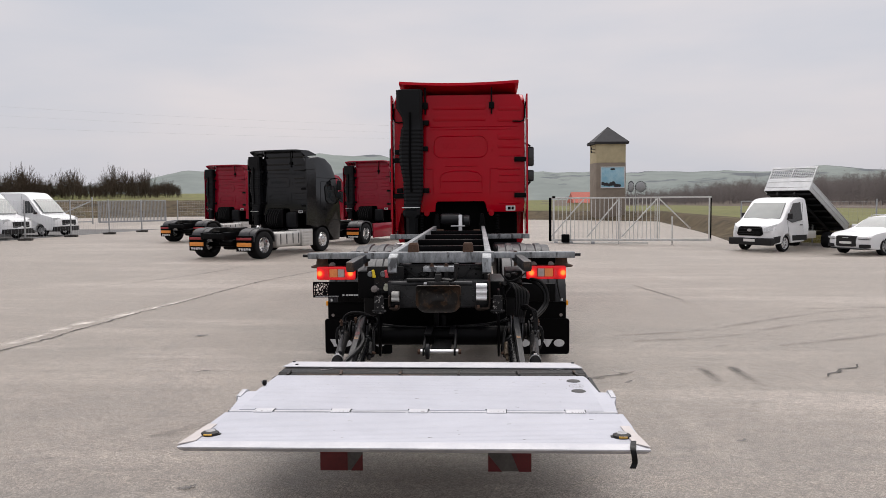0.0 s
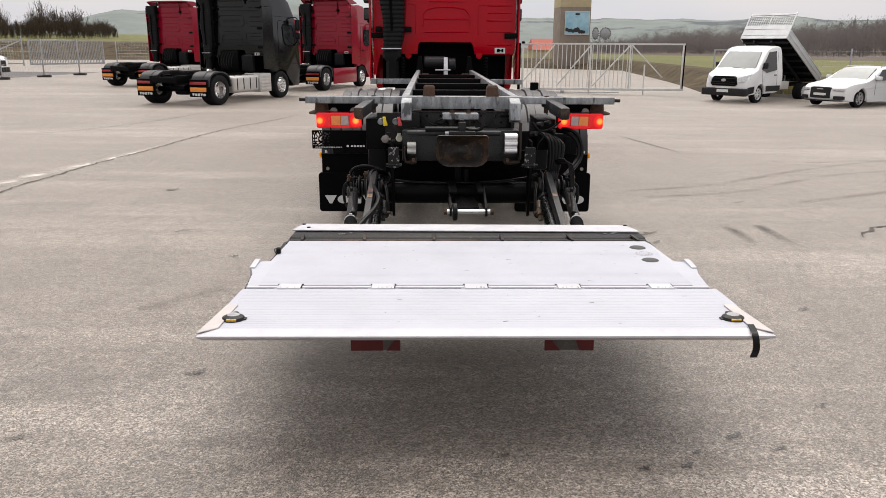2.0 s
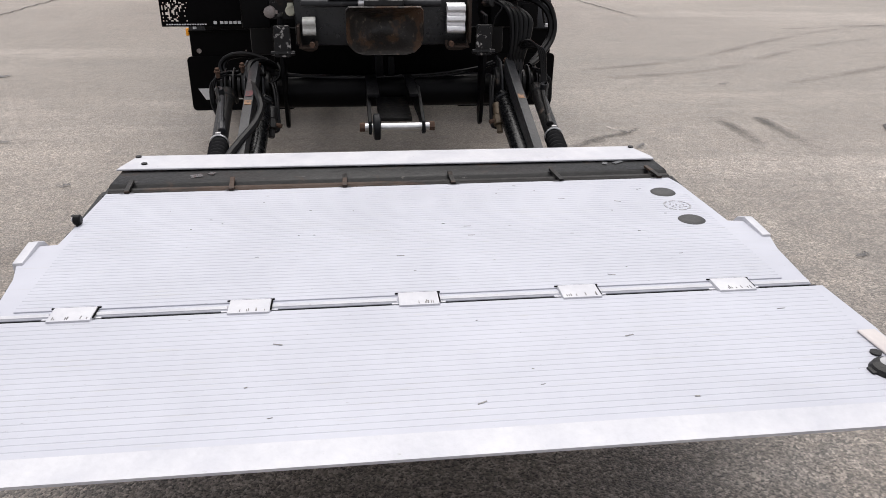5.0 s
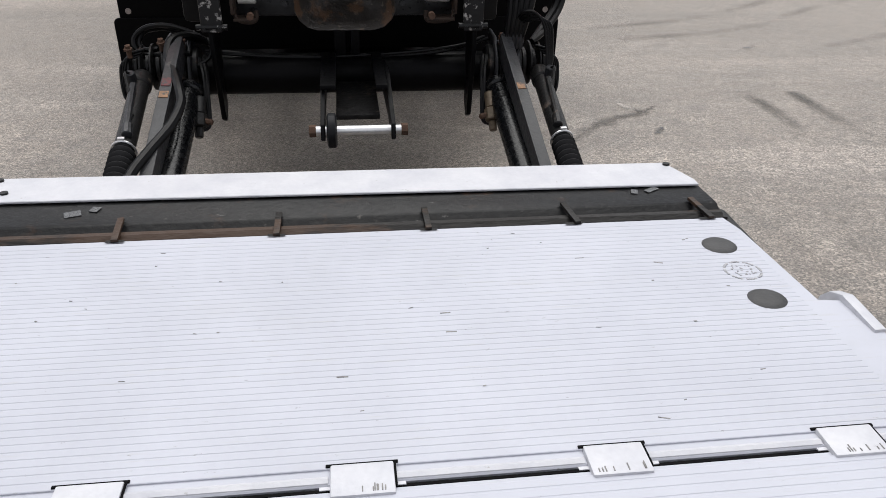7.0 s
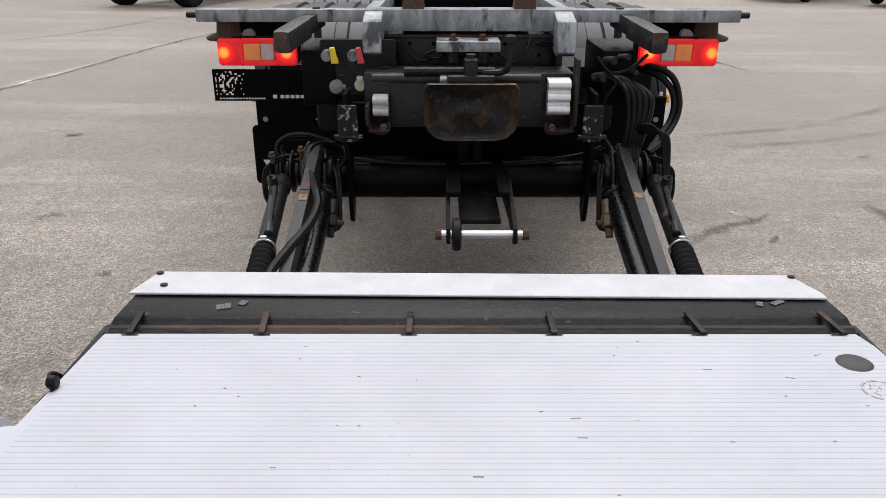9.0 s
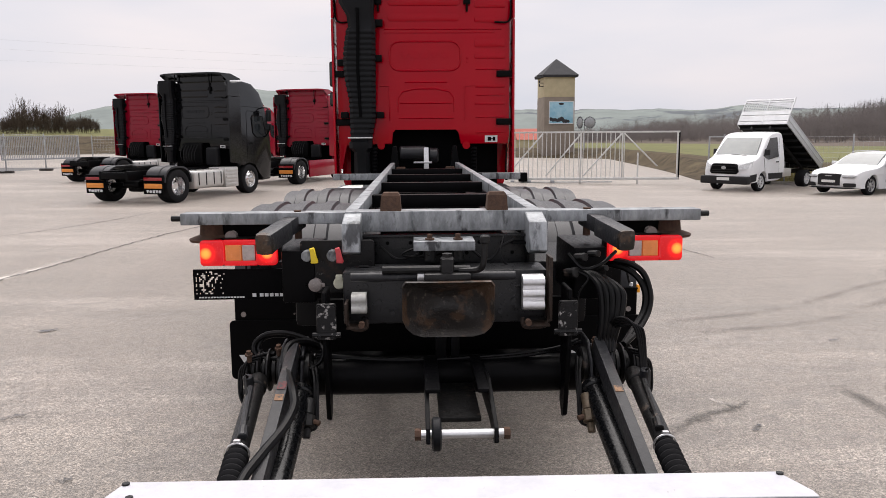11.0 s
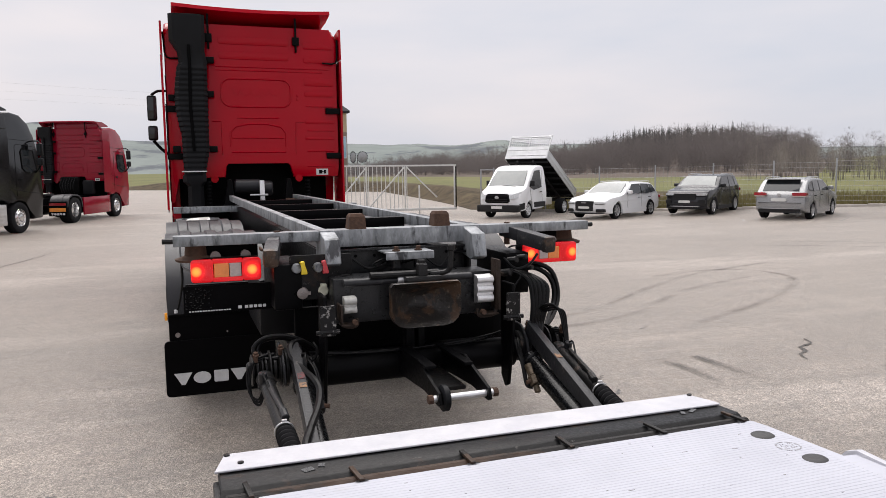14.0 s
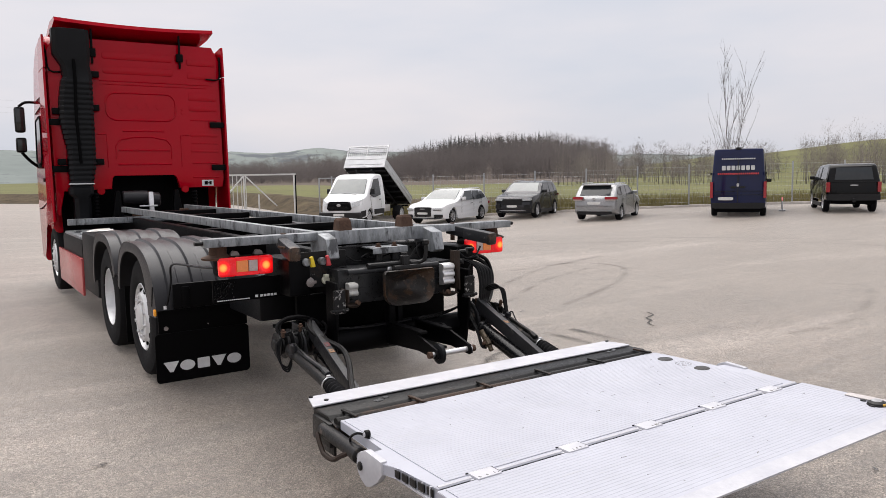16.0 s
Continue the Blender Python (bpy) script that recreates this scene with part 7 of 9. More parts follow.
def car(name, label, cat, paint, L, W, H, wb, prof, belt, tumble, nose, glass_side, screen, rear, r, details, m, rim=None, group="parked cars"):
    t = thing(name, label, cat, group)
    sh = Shape(W, L, belt, tumble, nose)
    part("body", body_mesh(sh, prof), paint, t)
    for s in (-1, 1):
        for poly in glass_side:
            bm = B()
            flank(bm, sh, poly, s)
            part("side_window", bm, M_GLASS, t)
        for y in (wb / 2, -wb / 2):
            car_wheel(t, s * (W / 2 - 0.12), y, r, 0.21, s, rim)
        bm = B()
        mz, my = belt + 0.06, screen[0][0] - 0.35
        box(bm, (s * (W / 2 - 0.02), my - 0.06, mz), (s * (W / 2 + 0.18), my + 0.06, mz + 0.14), 0.04, seg=3)
        part("mirror", bm, details.get("mirror", paint), t)
        bm = B()
        zb = 0.30
        flank(bm, sh, [(wb / 2 - r - 0.12, zb - 0.1), (wb / 2 - r - 0.08, zb + 0.06), (-wb / 2 + r + 0.08, zb + 0.06), (-wb / 2 + r + 0.12, zb - 0.1)], s, 0.006)
        part("sill", bm, details.get("sill", M_TRIM), t)
        bm = B()
        for y0, y1 in details.get("doors", ()):
            tube(bm, [sh(s * (W / 2 + 0.001), y0, 0.42), sh(s * (W / 2 + 0.001), y0, belt), sh(s * (W / 2 + 0.0), y1, H - 0.12)], 0.005, 4)
        for yh in details.get("handles", ()):
            box(bm, (s * (W / 2 - 0.01), yh - 0.09, belt - 0.12), (s * (W / 2 + 0.022), yh + 0.09, belt - 0.09), 0.008)
        part("door_joint", bm, M_TRIM, t)
        if details.get("rails"):
            a, b, z = details["rails"]
            bm = B()
            tube(bm, smooth_path([sh(s * (W / 2 - 0.10), a, z - 0.03), sh(s * (W / 2 - 0.10), a - 0.15, z + 0.02), sh(s * (W / 2 - 0.10), b + 0.15, z + 0.02), sh(s * (W / 2 - 0.10), b, z - 0.04)], 3), 0.016, 6)
            part("roof_rail", bm, M_ALLOY, t)
    bm = B()
    across(bm, sh, screen[0], screen[1], W * 0.82, W * 0.80, (1, 0.03))
    part("windscreen", bm, M_SCREEN, t)
    bm = B()
    across(bm, sh, rear[0], rear[1], W * 0.74, W * 0.74, (-1, 0.03))
    part("rear_window", bm, M_GLASS, t)
    for nm, mm, a, b in details["bits"]:
        for s in ((-1, 1) if a[0] > 0.001 else (1,)):
            bm = B()
            xa, xb = (s * a[0], s * b[0])
            slab(bm, sh, (min(xa, xb), a[1], a[2]), (max(xa, xb), b[1], b[2]))
            part(nm, bm, mm, t)
    t.matrix_basis = m
    return t


def wagon_profile(L, H, wb, r, hood, belt, fr, a_base, a_top, roof_end, tail):
    """Side profile of an estate car, clockwise from the front bumper's foot, over the roof, to the back and along the bottom."""
    f, b = L / 2, -L / 2
    R = r + 0.05
    return ([(f - 0.06, 0.24), (f, 0.42), (f, 0.58), (f - 0.08, hood - 0.12), (f - 0.35, hood - 0.02), (a_base + 0.02, belt + 0.02), a_top, ((a_top[0] + roof_end) / 2, H), (roof_end, H - 0.06), (tail, belt + 0.05), (b + 0.04, belt - 0.10), (b, 0.55), (b + 0.03, 0.32)]
            + [(-wb / 2 - R - 0.02, 0.22)] + arch(-wb / 2, R, 0.22)[::-1] + [(-wb / 2 + R + 0.02, 0.20), (wb / 2 - R - 0.02, 0.20)] + arch(wb / 2, R, 0.22)[::-1] + [(wb / 2 + R + 0.02, 0.22)])


# white estate car
prof = wagon_profile(4.94, 1.46, 2.91, 0.34, 0.86, 0.92, 0, 0.98, (0.18, 1.40), -1.75, -2.25)
bits = [("grille", M_TRIM, (0.0, 2.36, 0.34), (0.40, 2.492, 0.735)), ("grille_frame", M_ALLOY, (0.0, 2.38, 0.735), (0.41, 2.47, 0.755)), ("emblem", M_ALLOY, (0.0, 2.44, 0.655), (0.13, 2.50, 0.685)), ("headlamp", M_HEAD, (0.46, 2.16, 0.63), (0.84, 2.475, 0.70)), ("headlamp_shade", M_TRIM, (0.46, 2.14, 0.61), (0.83, 2.472, 0.63)), ("air_inlet", M_TRIM, (0.52, 2.24, 0.30), (0.84, 2.485, 0.43)), ("lower_lip", M_TRIM, (0.0, 2.36, 0.235), (0.80, 2.478, 0.275)), ("number_plate", M_PLATE, (0.0, 2.47, 0.44), (0.25, 2.502, 0.53)), ("tail_lamp", M_LENS2, (0.52, -2.49, 0.72), (0.88, -2.36, 0.86))]
bits = [(n, mm, (-b[0], a[1], a[2]) if a[0] == 0 else a, b) for n, mm, a, b in bits]
car("estate_car", "clean white estate car with a black grille", "car", M_WHITE, 4.94, 1.87, 1.46, 2.91, prof, 0.92, 0.32, 0.10,
    [[(0.62, 0.97), (0.10, 1.36), (-0.55, 1.37), (-0.55, 0.97)], [(-0.62, 0.97), (-0.62, 1.37), (-1.32, 1.35), (-1.42, 0.98)], [(-1.48, 0.99), (-1.40, 1.34), (-1.72, 1.31), (-2.02, 1.04)]],
    ((0.93, 0.97), (0.22, 1.38)), ((-2.18, 0.98), (-1.82, 1.36)), 0.34, {"bits": bits, "doors": [(0.62, 0.62), (-0.58, -0.58), (-1.45, -1.4)], "handles": [-0.35, -1.25], "rails": (0.05, -1.7, 1.45), "sill": M_WHITE}, pose(16.4, 30.1, gz(16.4, 30.1), 0, 0, 118))

# dark grey crossover
prof = wagon_profile(4.64, 1.64, 2.84, 0.36, 1.02, 1.06, 0, 0.95, (0.20, 1.56), -1.75, -2.15)
bits = [("grille", M_TRIM, (-0.45, 2.24, 0.62), (0.45, 2.335, 0.86)), ("grille_edge", M_ALLOY, (-0.50, 2.24, 0.87), (0.50, 2.325, 0.895)), ("headlamp", M_HEAD, (0.46, 1.98, 0.80), (0.84, 2.30, 0.90)), ("headlamp_shade", M_TRIM, (0.46, 1.98, 0.765), (0.84, 2.31, 0.80)), ("fog_inlet", M_TRIM, (0.56, 2.10, 0.46), (0.82, 2.335, 0.62)), ("apron", M_TRIM, (-0.80, 2.10, 0.26), (0.80, 2.325, 0.34)), ("bumper_bar", M_ALLOY, (-0.62, 2.22, 0.34), (0.62, 2.345, 0.37)), ("number_plate", M_PLATE, (-0.24, 2.31, 0.50), (0.24, 2.345, 0.60)), ("tail_lamp", M_LENS2, (0.55, -2.32, 0.90), (0.88, -2.22, 1.02))]
car("crossover_car", "dark grey crossover car with chrome trim", "car", M_GREY, 4.64, 1.85, 1.64, 2.84, prof, 1.06, 0.30, 0.10,
    [[(0.62, 1.12), (0.14, 1.50), (-0.50, 1.52), (-0.50, 1.11)], [(-0.57, 1.11), (-0.57, 1.52), (-1.22, 1.50), (-1.34, 1.12)], [(-1.42, 1.13), (-1.32, 1.48), (-1.68, 1.44), (-1.92, 1.20)]],
    ((0.90, 1.10), (0.24, 1.54)), ((-2.08, 1.10), (-1.82, 1.50)), 0.36, {"bits": bits, "doors": [(0.6, 0.6), (-0.54, -0.54), (-1.4, -1.3)], "handles": [-0.3, -1.2], "rails": (0.0, -1.7, 1.63)}, pose(20.4, 29.4, gz(20.4, 29.4), 0, 0, 122))

# silver estate seen from behind
prof = wagon_profile(4.56, 1.48, 2.63, 0.33, 0.88, 0.95, 0, 0.95, (0.22, 1.42), -1.70, -2.12)
bits = [("tail_lamp", M_TAILRED, (0.44, -2.305, 0.86), (0.885, -2.06, 0.97)), ("reverse_lamp", M_PALEGLASS, (0.44, -2.303, 0.82), (0.88, -2.08, 0.86)), ("chrome_strip", M_ALLOY, (-0.74, -2.315, 0.40), (0.74, -2.2, 0.42)), ("roof_spoiler", M_SILVER, (-0.62, -1.98, 1.415), (0.62, -1.70, 1.45)), ("tailgate_line", M_TRIM, (-0.72, -2.298, 0.60), (0.72, -2.2, 0.612)), ("number_plate", M_PLATE, (-0.26, -2.31, 0.66), (0.26, -2.26, 0.77)), ("bumper", M_TRIM, (-0.7, -2.31, 0.26), (0.7, -2.22, 0.38)), ("headlamp", M_HEAD, (0.50, 2.05, 0.62), (0.84, 2.22, 0.76)), ("emblem", M_ALLOY, (-0.05, -2.29, 0.84), (0.05, -2.24, 0.93))]
car("estate_car", "silver grey estate car seen from its tailgate", "car", M_SILVER, 4.56, 1.80, 1.48, 2.63, prof, 0.95, 0.30, 0.09,
    [[(0.62, 1.0), (0.14, 1.38), (-0.52, 1.39), (-0.52, 1.0)], [(-0.59, 1.0), (-0.59, 1.39), (-1.22, 1.37), (-1.30, 1.01)], [(-1.37, 1.02), (-1.30, 1.36), (-1.62, 1.33), (-1.86, 1.08)]],
    ((0.90, 1.0), (0.26, 1.40)), ((-2.10, 1.0), (-1.76, 1.40)), 0.33, {"bits": bits, "doors": [(0.6, 0.6), (-0.55, -0.55), (-1.35, -1.3)], "handles": [-0.3, -1.15], "rails": (0.0, -1.65, 1.475), "sill": M_SILVER}, pose(20.9, 24.7, gz(20.8, 24.8), 0, 0, -61))


def van_profile(L, H, wb, r, hood, a_base, a_top, belt=1.15):
    f, b, R = L / 2, -L / 2, r + 0.06
    return ([(f - 0.05, 0.32), (f, 0.5), (f - 0.02, 0.85), (f - 0.12, hood - 0.10), (a_base + 0.15, hood + 0.06), (a_base, hood + 0.12), a_top, (a_top[0] - 0.35, H - 0.03), (a_top[0] - 0.9, H), (b + 0.25, H), (b + 0.10, H - 0.06), (b + 0.02, 1.2), (b, 0.5), (b + 0.03, 0.36)]
            + [(-wb / 2 - R - 0.02, 0.34)] + arch(-wb / 2, R, 0.34)[::-1] + [(-wb / 2 + R + 0.02, 0.32), (wb / 2 - R - 0.02, 0.32)] + arch(wb / 2, R, 0.34)[::-1] + [(wb / 2 + R + 0.02, 0.34)])


# navy panel van, seen from behind
prof = van_profile(5.93, 2.62, 3.66, 0.35, 1.22, 1.95, (1.1, 2.35))
bits = [("tail_lamp", M_TAILRED, (0.90, -3.0, 0.74), (1.0, -2.80, 1.36)), ("door_moulding", M_TRIM, (0.03, -2.992, 1.00), (0.88, -2.95, 1.012)), ("door_moulding", M_TRIM, (0.03, -2.992, 0.86), (0.88, -2.95, 0.87)), ("exhaust_shade", M_FLAP, (-0.85, -2.9, 0.20), (0.85, -2.7, 0.34)), ("number_plate", M_PLATE, (-0.70, -3.0, 0.66), (-0.16, -2.95, 0.78)), ("bumper", M_TRIM, (-0.95, -3.02, 0.34), (0.95, -2.90, 0.56)), ("door_split", M_TRIM, (-0.012, -2.985, 0.58), (0.012, -2.95, 2.2)), ("handle", M_TRIM, (0.06, -3.0, 1.12), (0.26, -2.95, 1.19)), ("hinge", M_TRIM, (0.93, -2.98, 1.62), (1.0, -2.90, 1.72)), ("roof_lamp", M_TRIM, (-0.10, -2.86, 2.57), (0.10, -2.72, 2.66))]
nav = car("panel_van", "navy blue high-roof panel van with white lettering", "van", M_NAVY, 5.93, 2.02, 2.62, 3.66, prof, 1.2, 0.085, 0.04,
    [[(1.55, 1.42), (1.12, 2.05), (0.72, 2.05), (0.72, 1.36)]],
    ((2.0, 1.38), (1.25, 2.25)), ((-2.955, 1.56), (-2.92, 2.28)), 0.35, {"bits": bits, "doors": [(0.62, 0.62)], "handles": [0.9], "mirror": M_TRIM, "sill": M_NAVY}, pose(25.02, 21.25, gz(24.7, 21.6), 0, 0, -57))
for o in list(nav.children):
    if o.name.startswith("rear_window"):
        bpy.data.objects.remove(o)

for nm, mm, x0, x1, z0, z1, n in (("lettering", M_PRINT, -0.60, 0.60, 2.20, 2.255, 18), ("lettering", M_PRINT, -0.60, 0.60, 1.80, 1.97, 7), ("lettering", M_REDP, -0.74, 0.74, 1.63, 1.70, 20), ("emblem", M_ALLOY, -0.06, 0.06, 1.18, 1.30, 1)):
    bm = B()
    y = -3.005 + 0.075 * max(0.0, z0 - 1.2)
    w = (x1 - x0) / n
    for i in range(n):
        xc = x0 + w * (i + 0.5)
        prism(bm, rrect(x0 + w * (i + 0.12), z0, x0 + w * (i + 0.88), z1, 0.02, 2), 0.06, XZ(y + 0.12 * abs(xc / 1.01) ** 2.6))
    part(nm, bm, mm, nav)

# black pick-up with a hard top, seen from behind
R = 0.44
f, b, wb = 2.68, -2.68, 3.22
prof = ([(f - 0.06, 0.42), (f, 0.6), (f - 0.02, 1.0), (f - 0.3, 1.16), (1.25, 1.22), (0.45, 1.80), (-0.1, 1.84), (-0.75, 1.82), (-1.1, 1.87), (-2.3, 1.86), (-2.52, 1.76), (-2.66, 1.18), (b, 0.62), (b + 0.04, 0.5)]
        + [(-wb / 2 - R - 0.02, 0.48)] + arch(-wb / 2, R, 0.46)[::-1] + [(-wb / 2 + R + 0.02, 0.44), (wb / 2 - R - 0.02, 0.44)] + arch(wb / 2, R, 0.46)[::-1] + [(wb / 2 + R + 0.02, 0.46)])
bits = [("tail_lamp", M_LENS2, (0.80, -2.70, 0.80), (0.93, -2.52, 1.18)), ("underbody", M_FLAP, (-0.75, -2.6, 0.34), (0.75, -2.3, 0.50)), ("number_plate", M_PLATE, (-0.27, -2.72, 0.58), (0.27, -2.66, 0.69)), ("bumper", M_TRIM, (-0.9, -2.76, 0.48), (0.9, -2.62, 0.72)), ("tow_hook", M_TRIM, (-0.05, -2.86, 0.42), (0.05, -2.7, 0.56)), ("handle", M_ALLOY, (-0.14, -2.70, 1.04), (0.14, -2.66, 1.08)), ("hardtop_seam", M_TRIM, (-0.88, -2.69, 1.17), (0.88, -2.64, 1.19))]
car("pickup_truck", "black double-cab pick-up truck with a hard top", "pick-up", M_ANTHR, 5.36, 1.86, 1.86, 3.22, prof, 1.18, 0.22, 0.03,
    [[(1.0, 1.25), (0.48, 1.70), (0.02, 1.73), (0.02, 1.24)], [(-0.06, 1.24), (-0.06, 1.73), (-0.68, 1.72), (-0.70, 1.24)], [(-0.95, 1.28), (-0.95, 1.75), (-2.2, 1.74), (-2.35, 1.28)]],
    ((1.2, 1.27), (0.52, 1.76)), ((-2.63, 1.26), (-2.53, 1.72)), 0.39, {"bits": bits, "doors": [(0.9, 0.9), (-0.02, -0.02), (-0.75, -0.75)], "handles": [0.15, -0.55], "mirror": M_TRIM}, pose(28.15, 18.7, gz(28.3, 18.6), 0, 0, -53))


# white panel vans beside the far fence
def white_van(label, L, H, m):
    wb = L * 0.61
    pr = van_profile(L, H, wb, 0.34, 1.18, L / 2 - 1.05, (L / 2 - 1.85, H - 0.32))
    a = L / 2
    bt = [("headlamp", M_HEAD, (0.62, a - 0.32, 0.84), (0.95, a - 0.08, 1.06)), ("grille", M_TRIM, (-0.55, a - 0.10, 0.62), (0.55, a + 0.004, 0.92)), ("bumper", M_TRIM, (-0.96, a - 0.22, 0.30), (0.96, a + 0.02, 0.56)), ("tail_lamp", M_LENS2, (0.88, -a - 0.01, 0.8), (0.98, -a + 0.08, 1.4))]
    return car("panel_van", label, "van", M_WHITE, L, 2.0, H, wb, pr, 1.2, 0.085, 0.05,
               [[(a - 1.38, 1.36), (a - 1.85, 2.0), (a - 2.25, 2.0), (a - 2.25, 1.30)]],
               ((a - 1.0, 1.34), (a - 1.72, H - 0.42)), ((-a + 0.06, 1.5), (-a + 0.10, 2.1)), 0.34, {"bits": bt, "doors": [(a - 2.35, a - 2.35), (a - 3.5, a - 3.5)], "handles": [a - 2.2], "mirror": M_TRIM, "sill": M_TRIM}, m)


white_van("white panel van with black bumpers beside the fence", 6.0, 2.55, pose(-26.3, 38.4, gz(-25, 38), 0, 0, -100))
white_van("white panel van with a black grille", 5.4, 2.5, pose(-25.6, 42.2, gz(-25, 42), 0, 0, -100))

# ---- white tipper van ----
tip = thing("tipper_van", "white single-cab van with a raised aluminium tipping bed", "van")
L, wb, r = 5.6, 3.5, 0.35
f = wb / 2 + 0.95
sh = Shape(2.0, 2 * f, 1.25, 0.09, 0.05)
prof = [(f - 0.06, 0.30), (f, 0.45), (f - 0.01, 0.80), (f - 0.10, 1.05), (f - 0.26, 1.16), (f - 0.70, 1.31), (f - 1.36, 2.00), (f - 1.52, 2.12), (f - 1.75, 2.19), (f - 2.2, 2.23), (f - 2.42, 2.18), (f - 2.5, 1.2), (f - 2.5, 0.36)] + [(wb / 2 - 0.43, 0.34)] + arch(wb / 2, 0.42, 0.34)[::-1] + [(wb / 2 + 0.44, 0.34)]
part("cab", body_mesh(sh, prof), M_WHITE, tip)
for s in (-1, 1):
    bm = B()
    flank(bm, sh, [(f - 0.98, 1.32), (f - 1.52, 1.98), (f - 2.05, 2.02), (f - 2.12, 1.28), (f - 1.4, 1.18)], s)
    part("side_window", bm, M_GLASS, tip)
    bm = B()
    flank(bm, sh, [(f - 2.46, 0.44), (f - 2.46, 0.66), (wb / 2 - 0.46, 0.66), (wb / 2 - 0.48, 0.44)], s, 0.008)
    part("cladding", bm, M_TRIM, tip)
    bm = B()
    flank(bm, sh, [(f - 0.05, 0.34), (f - 0.02, 0.62), (wb / 2 + 0.46, 0.66), (wb / 2 + 0.48, 0.40)], s, 0.008)
    part("cladding", bm, M_TRIM, tip)
    bm = B()
    box(bm, (s * 0.98, f - 1.18, 1.34), (s * 1.17, f - 1.08, 1.58), 0.04, seg=3)
    part("mirror", bm, M_TRIM, tip)
    car_wheel(tip, s * 0.86, wb / 2, r, 0.22, s, M_RIM)
    car_wheel(tip, s * 0.82, -wb / 2, r, 0.36, s, M_RIM)
    bm = B()
    loft(bm, [[(s * 0.60, f - 0.02, 0.82), (s * 0.60, f - 0.06, 0.98), (s * 0.60, f - 0.30, 1.00), (s * 0.60, f - 0.30, 0.84)], [(s * 0.80, f - 0.10, 0.84), (s * 0.80, f - 0.16, 1.06), (s * 0.80, f - 0.40, 1.06), (s * 0.80, f - 0.40, 0.86)], [(s * 0.965, f - 0.30, 0.92), (s * 0.955, f - 0.36, 1.14), (s * 0.94, f - 0.60, 1.16), (s * 0.94, f - 0.60, 0.98)]])
    part("headlamp", bm, M_HEAD, tip)
    bm = B()
    box(bm, (s * 0.30, -wb / 2 - 0.9, 0.55), (s * 0.40, f - 2.45, 0.72), 0.01)
    part("frame_rail", bm, M_BLACK, tip)
    bm = B()
    box(bm, (s * 0.55, -0.6, 0.48), (s * 0.92, 0.5, 0.80), 0.03)
    part("tool_box", bm, M_TANK, tip)
    bm = B()
    for y in (wb / 2 - 1.5, ):
        tube(bm, [sh(s * 1.001, f - 1.2, 0.5), sh(s * 1.001, f - 1.02, 1.26)], 0.006, 4)
        tube(bm, [sh(s * 1.001, f - 2.2, 0.5), sh(s * 1.0, f - 2.2, 2.0)], 0.006, 4)
    box(bm, (s * 0.99, f - 2.12, 1.06), (s * 1.02, f - 1.95, 1.10), 0.008)
    part("door_joint", bm, M_TRIM, tip)
bm = B()
across(bm, sh, (f - 0.73, 1.35), (f - 1.34, 1.98), 1.72, 1.56, (1, 0.028))
part("windscreen", bm, M_SCREEN, tip)
bm = B()
prism(bm, [(-0.58, 0.74), (-0.50, 0.66), (0.50, 0.66), (0.58, 0.74), (0.50, 1.00), (0.42, 1.05), (-0.42, 1.05), (-0.50, 1.00)], 0.16, XZ(f - 0.13), 0.015, 2)
gr = part("grille", bm, M_BLACK, tip, "black trapezoid grille")
for z in (0.74, 0.82, 0.96):
    bm = B()
    box(bm, (-0.50, f + 0.028, z - 0.012), (0.50, f + 0.04, z + 0.012), 0.004)
    part("slat", bm, M_TRIM, gr)
bm = B()
lathe(bm, [(0, 0.012), (0.05, 0.010), (0.06, 0)], pose(0, f + 0.03, 0.89, -90, 0, 0) @ Matrix.Diagonal((1.7, 1, 1, 1)), 16)
part("emblem", bm, M_ALLOY, gr)
bm = B()
bar(bm, (-0.55, f - 0.60, 1.34), (0.1, f - 0.66, 1.38), 0.02, 0.02, 0.004)
part("wiper", bm, M_TRIM, tip)
bm = B()
prism(bm, rrect(-0.26, 0.42, 0.26, 0.53, 0.01), 0.012, XZ(f + 0.035))
part("number_plate", bm, M_PLATE, tip)
bm = B()
box(bm, (-0.98, f - 0.25, 0.28), (0.98, f + 0.04, 0.58), 0.06, seg=3)
part("bumper", bm, M_TRIM, tip)
bed = new("tipping_bed")
bed.parent = tip
PIV = (-wb / 2 - 1.02, 0.70)
bed.matrix_basis = Matrix.Translation((0, PIV[0], PIV[1])) @ Matrix.Rotation(radians(31.5), 4, "X")
BL = 3.45
M_BED = mat("aluminium_bed_boards", (0.55, 0.56, 0.57), 0.4, metal=0.4, var=0.1, scale=4, fine=60, stretch=(1, 6, 1))
bm = B()
box(bm, (-1.02, 0, 0.0), (1.02, BL, 0.05), 0.005)
part("bed_floor", bm, M_BLACK, bed)
for y in (0.3, 0.8, 1.3, 1.8, 2.3, 2.8, 3.2):
    bm = B()
    box(bm, (-1.0, y, -0.08), (1.0, y + 0.06, -0.002), 0.004)
    part("floor_bearer", bm, M_TRIM, bed)
for s in (-1, 1):
    bm = B()
    box(bm, (s * 0.42, 0, -0.18), (s * 0.36, BL, -0.08), 0.004)
    part("subframe_rail", bm, M_TRIM, bed)
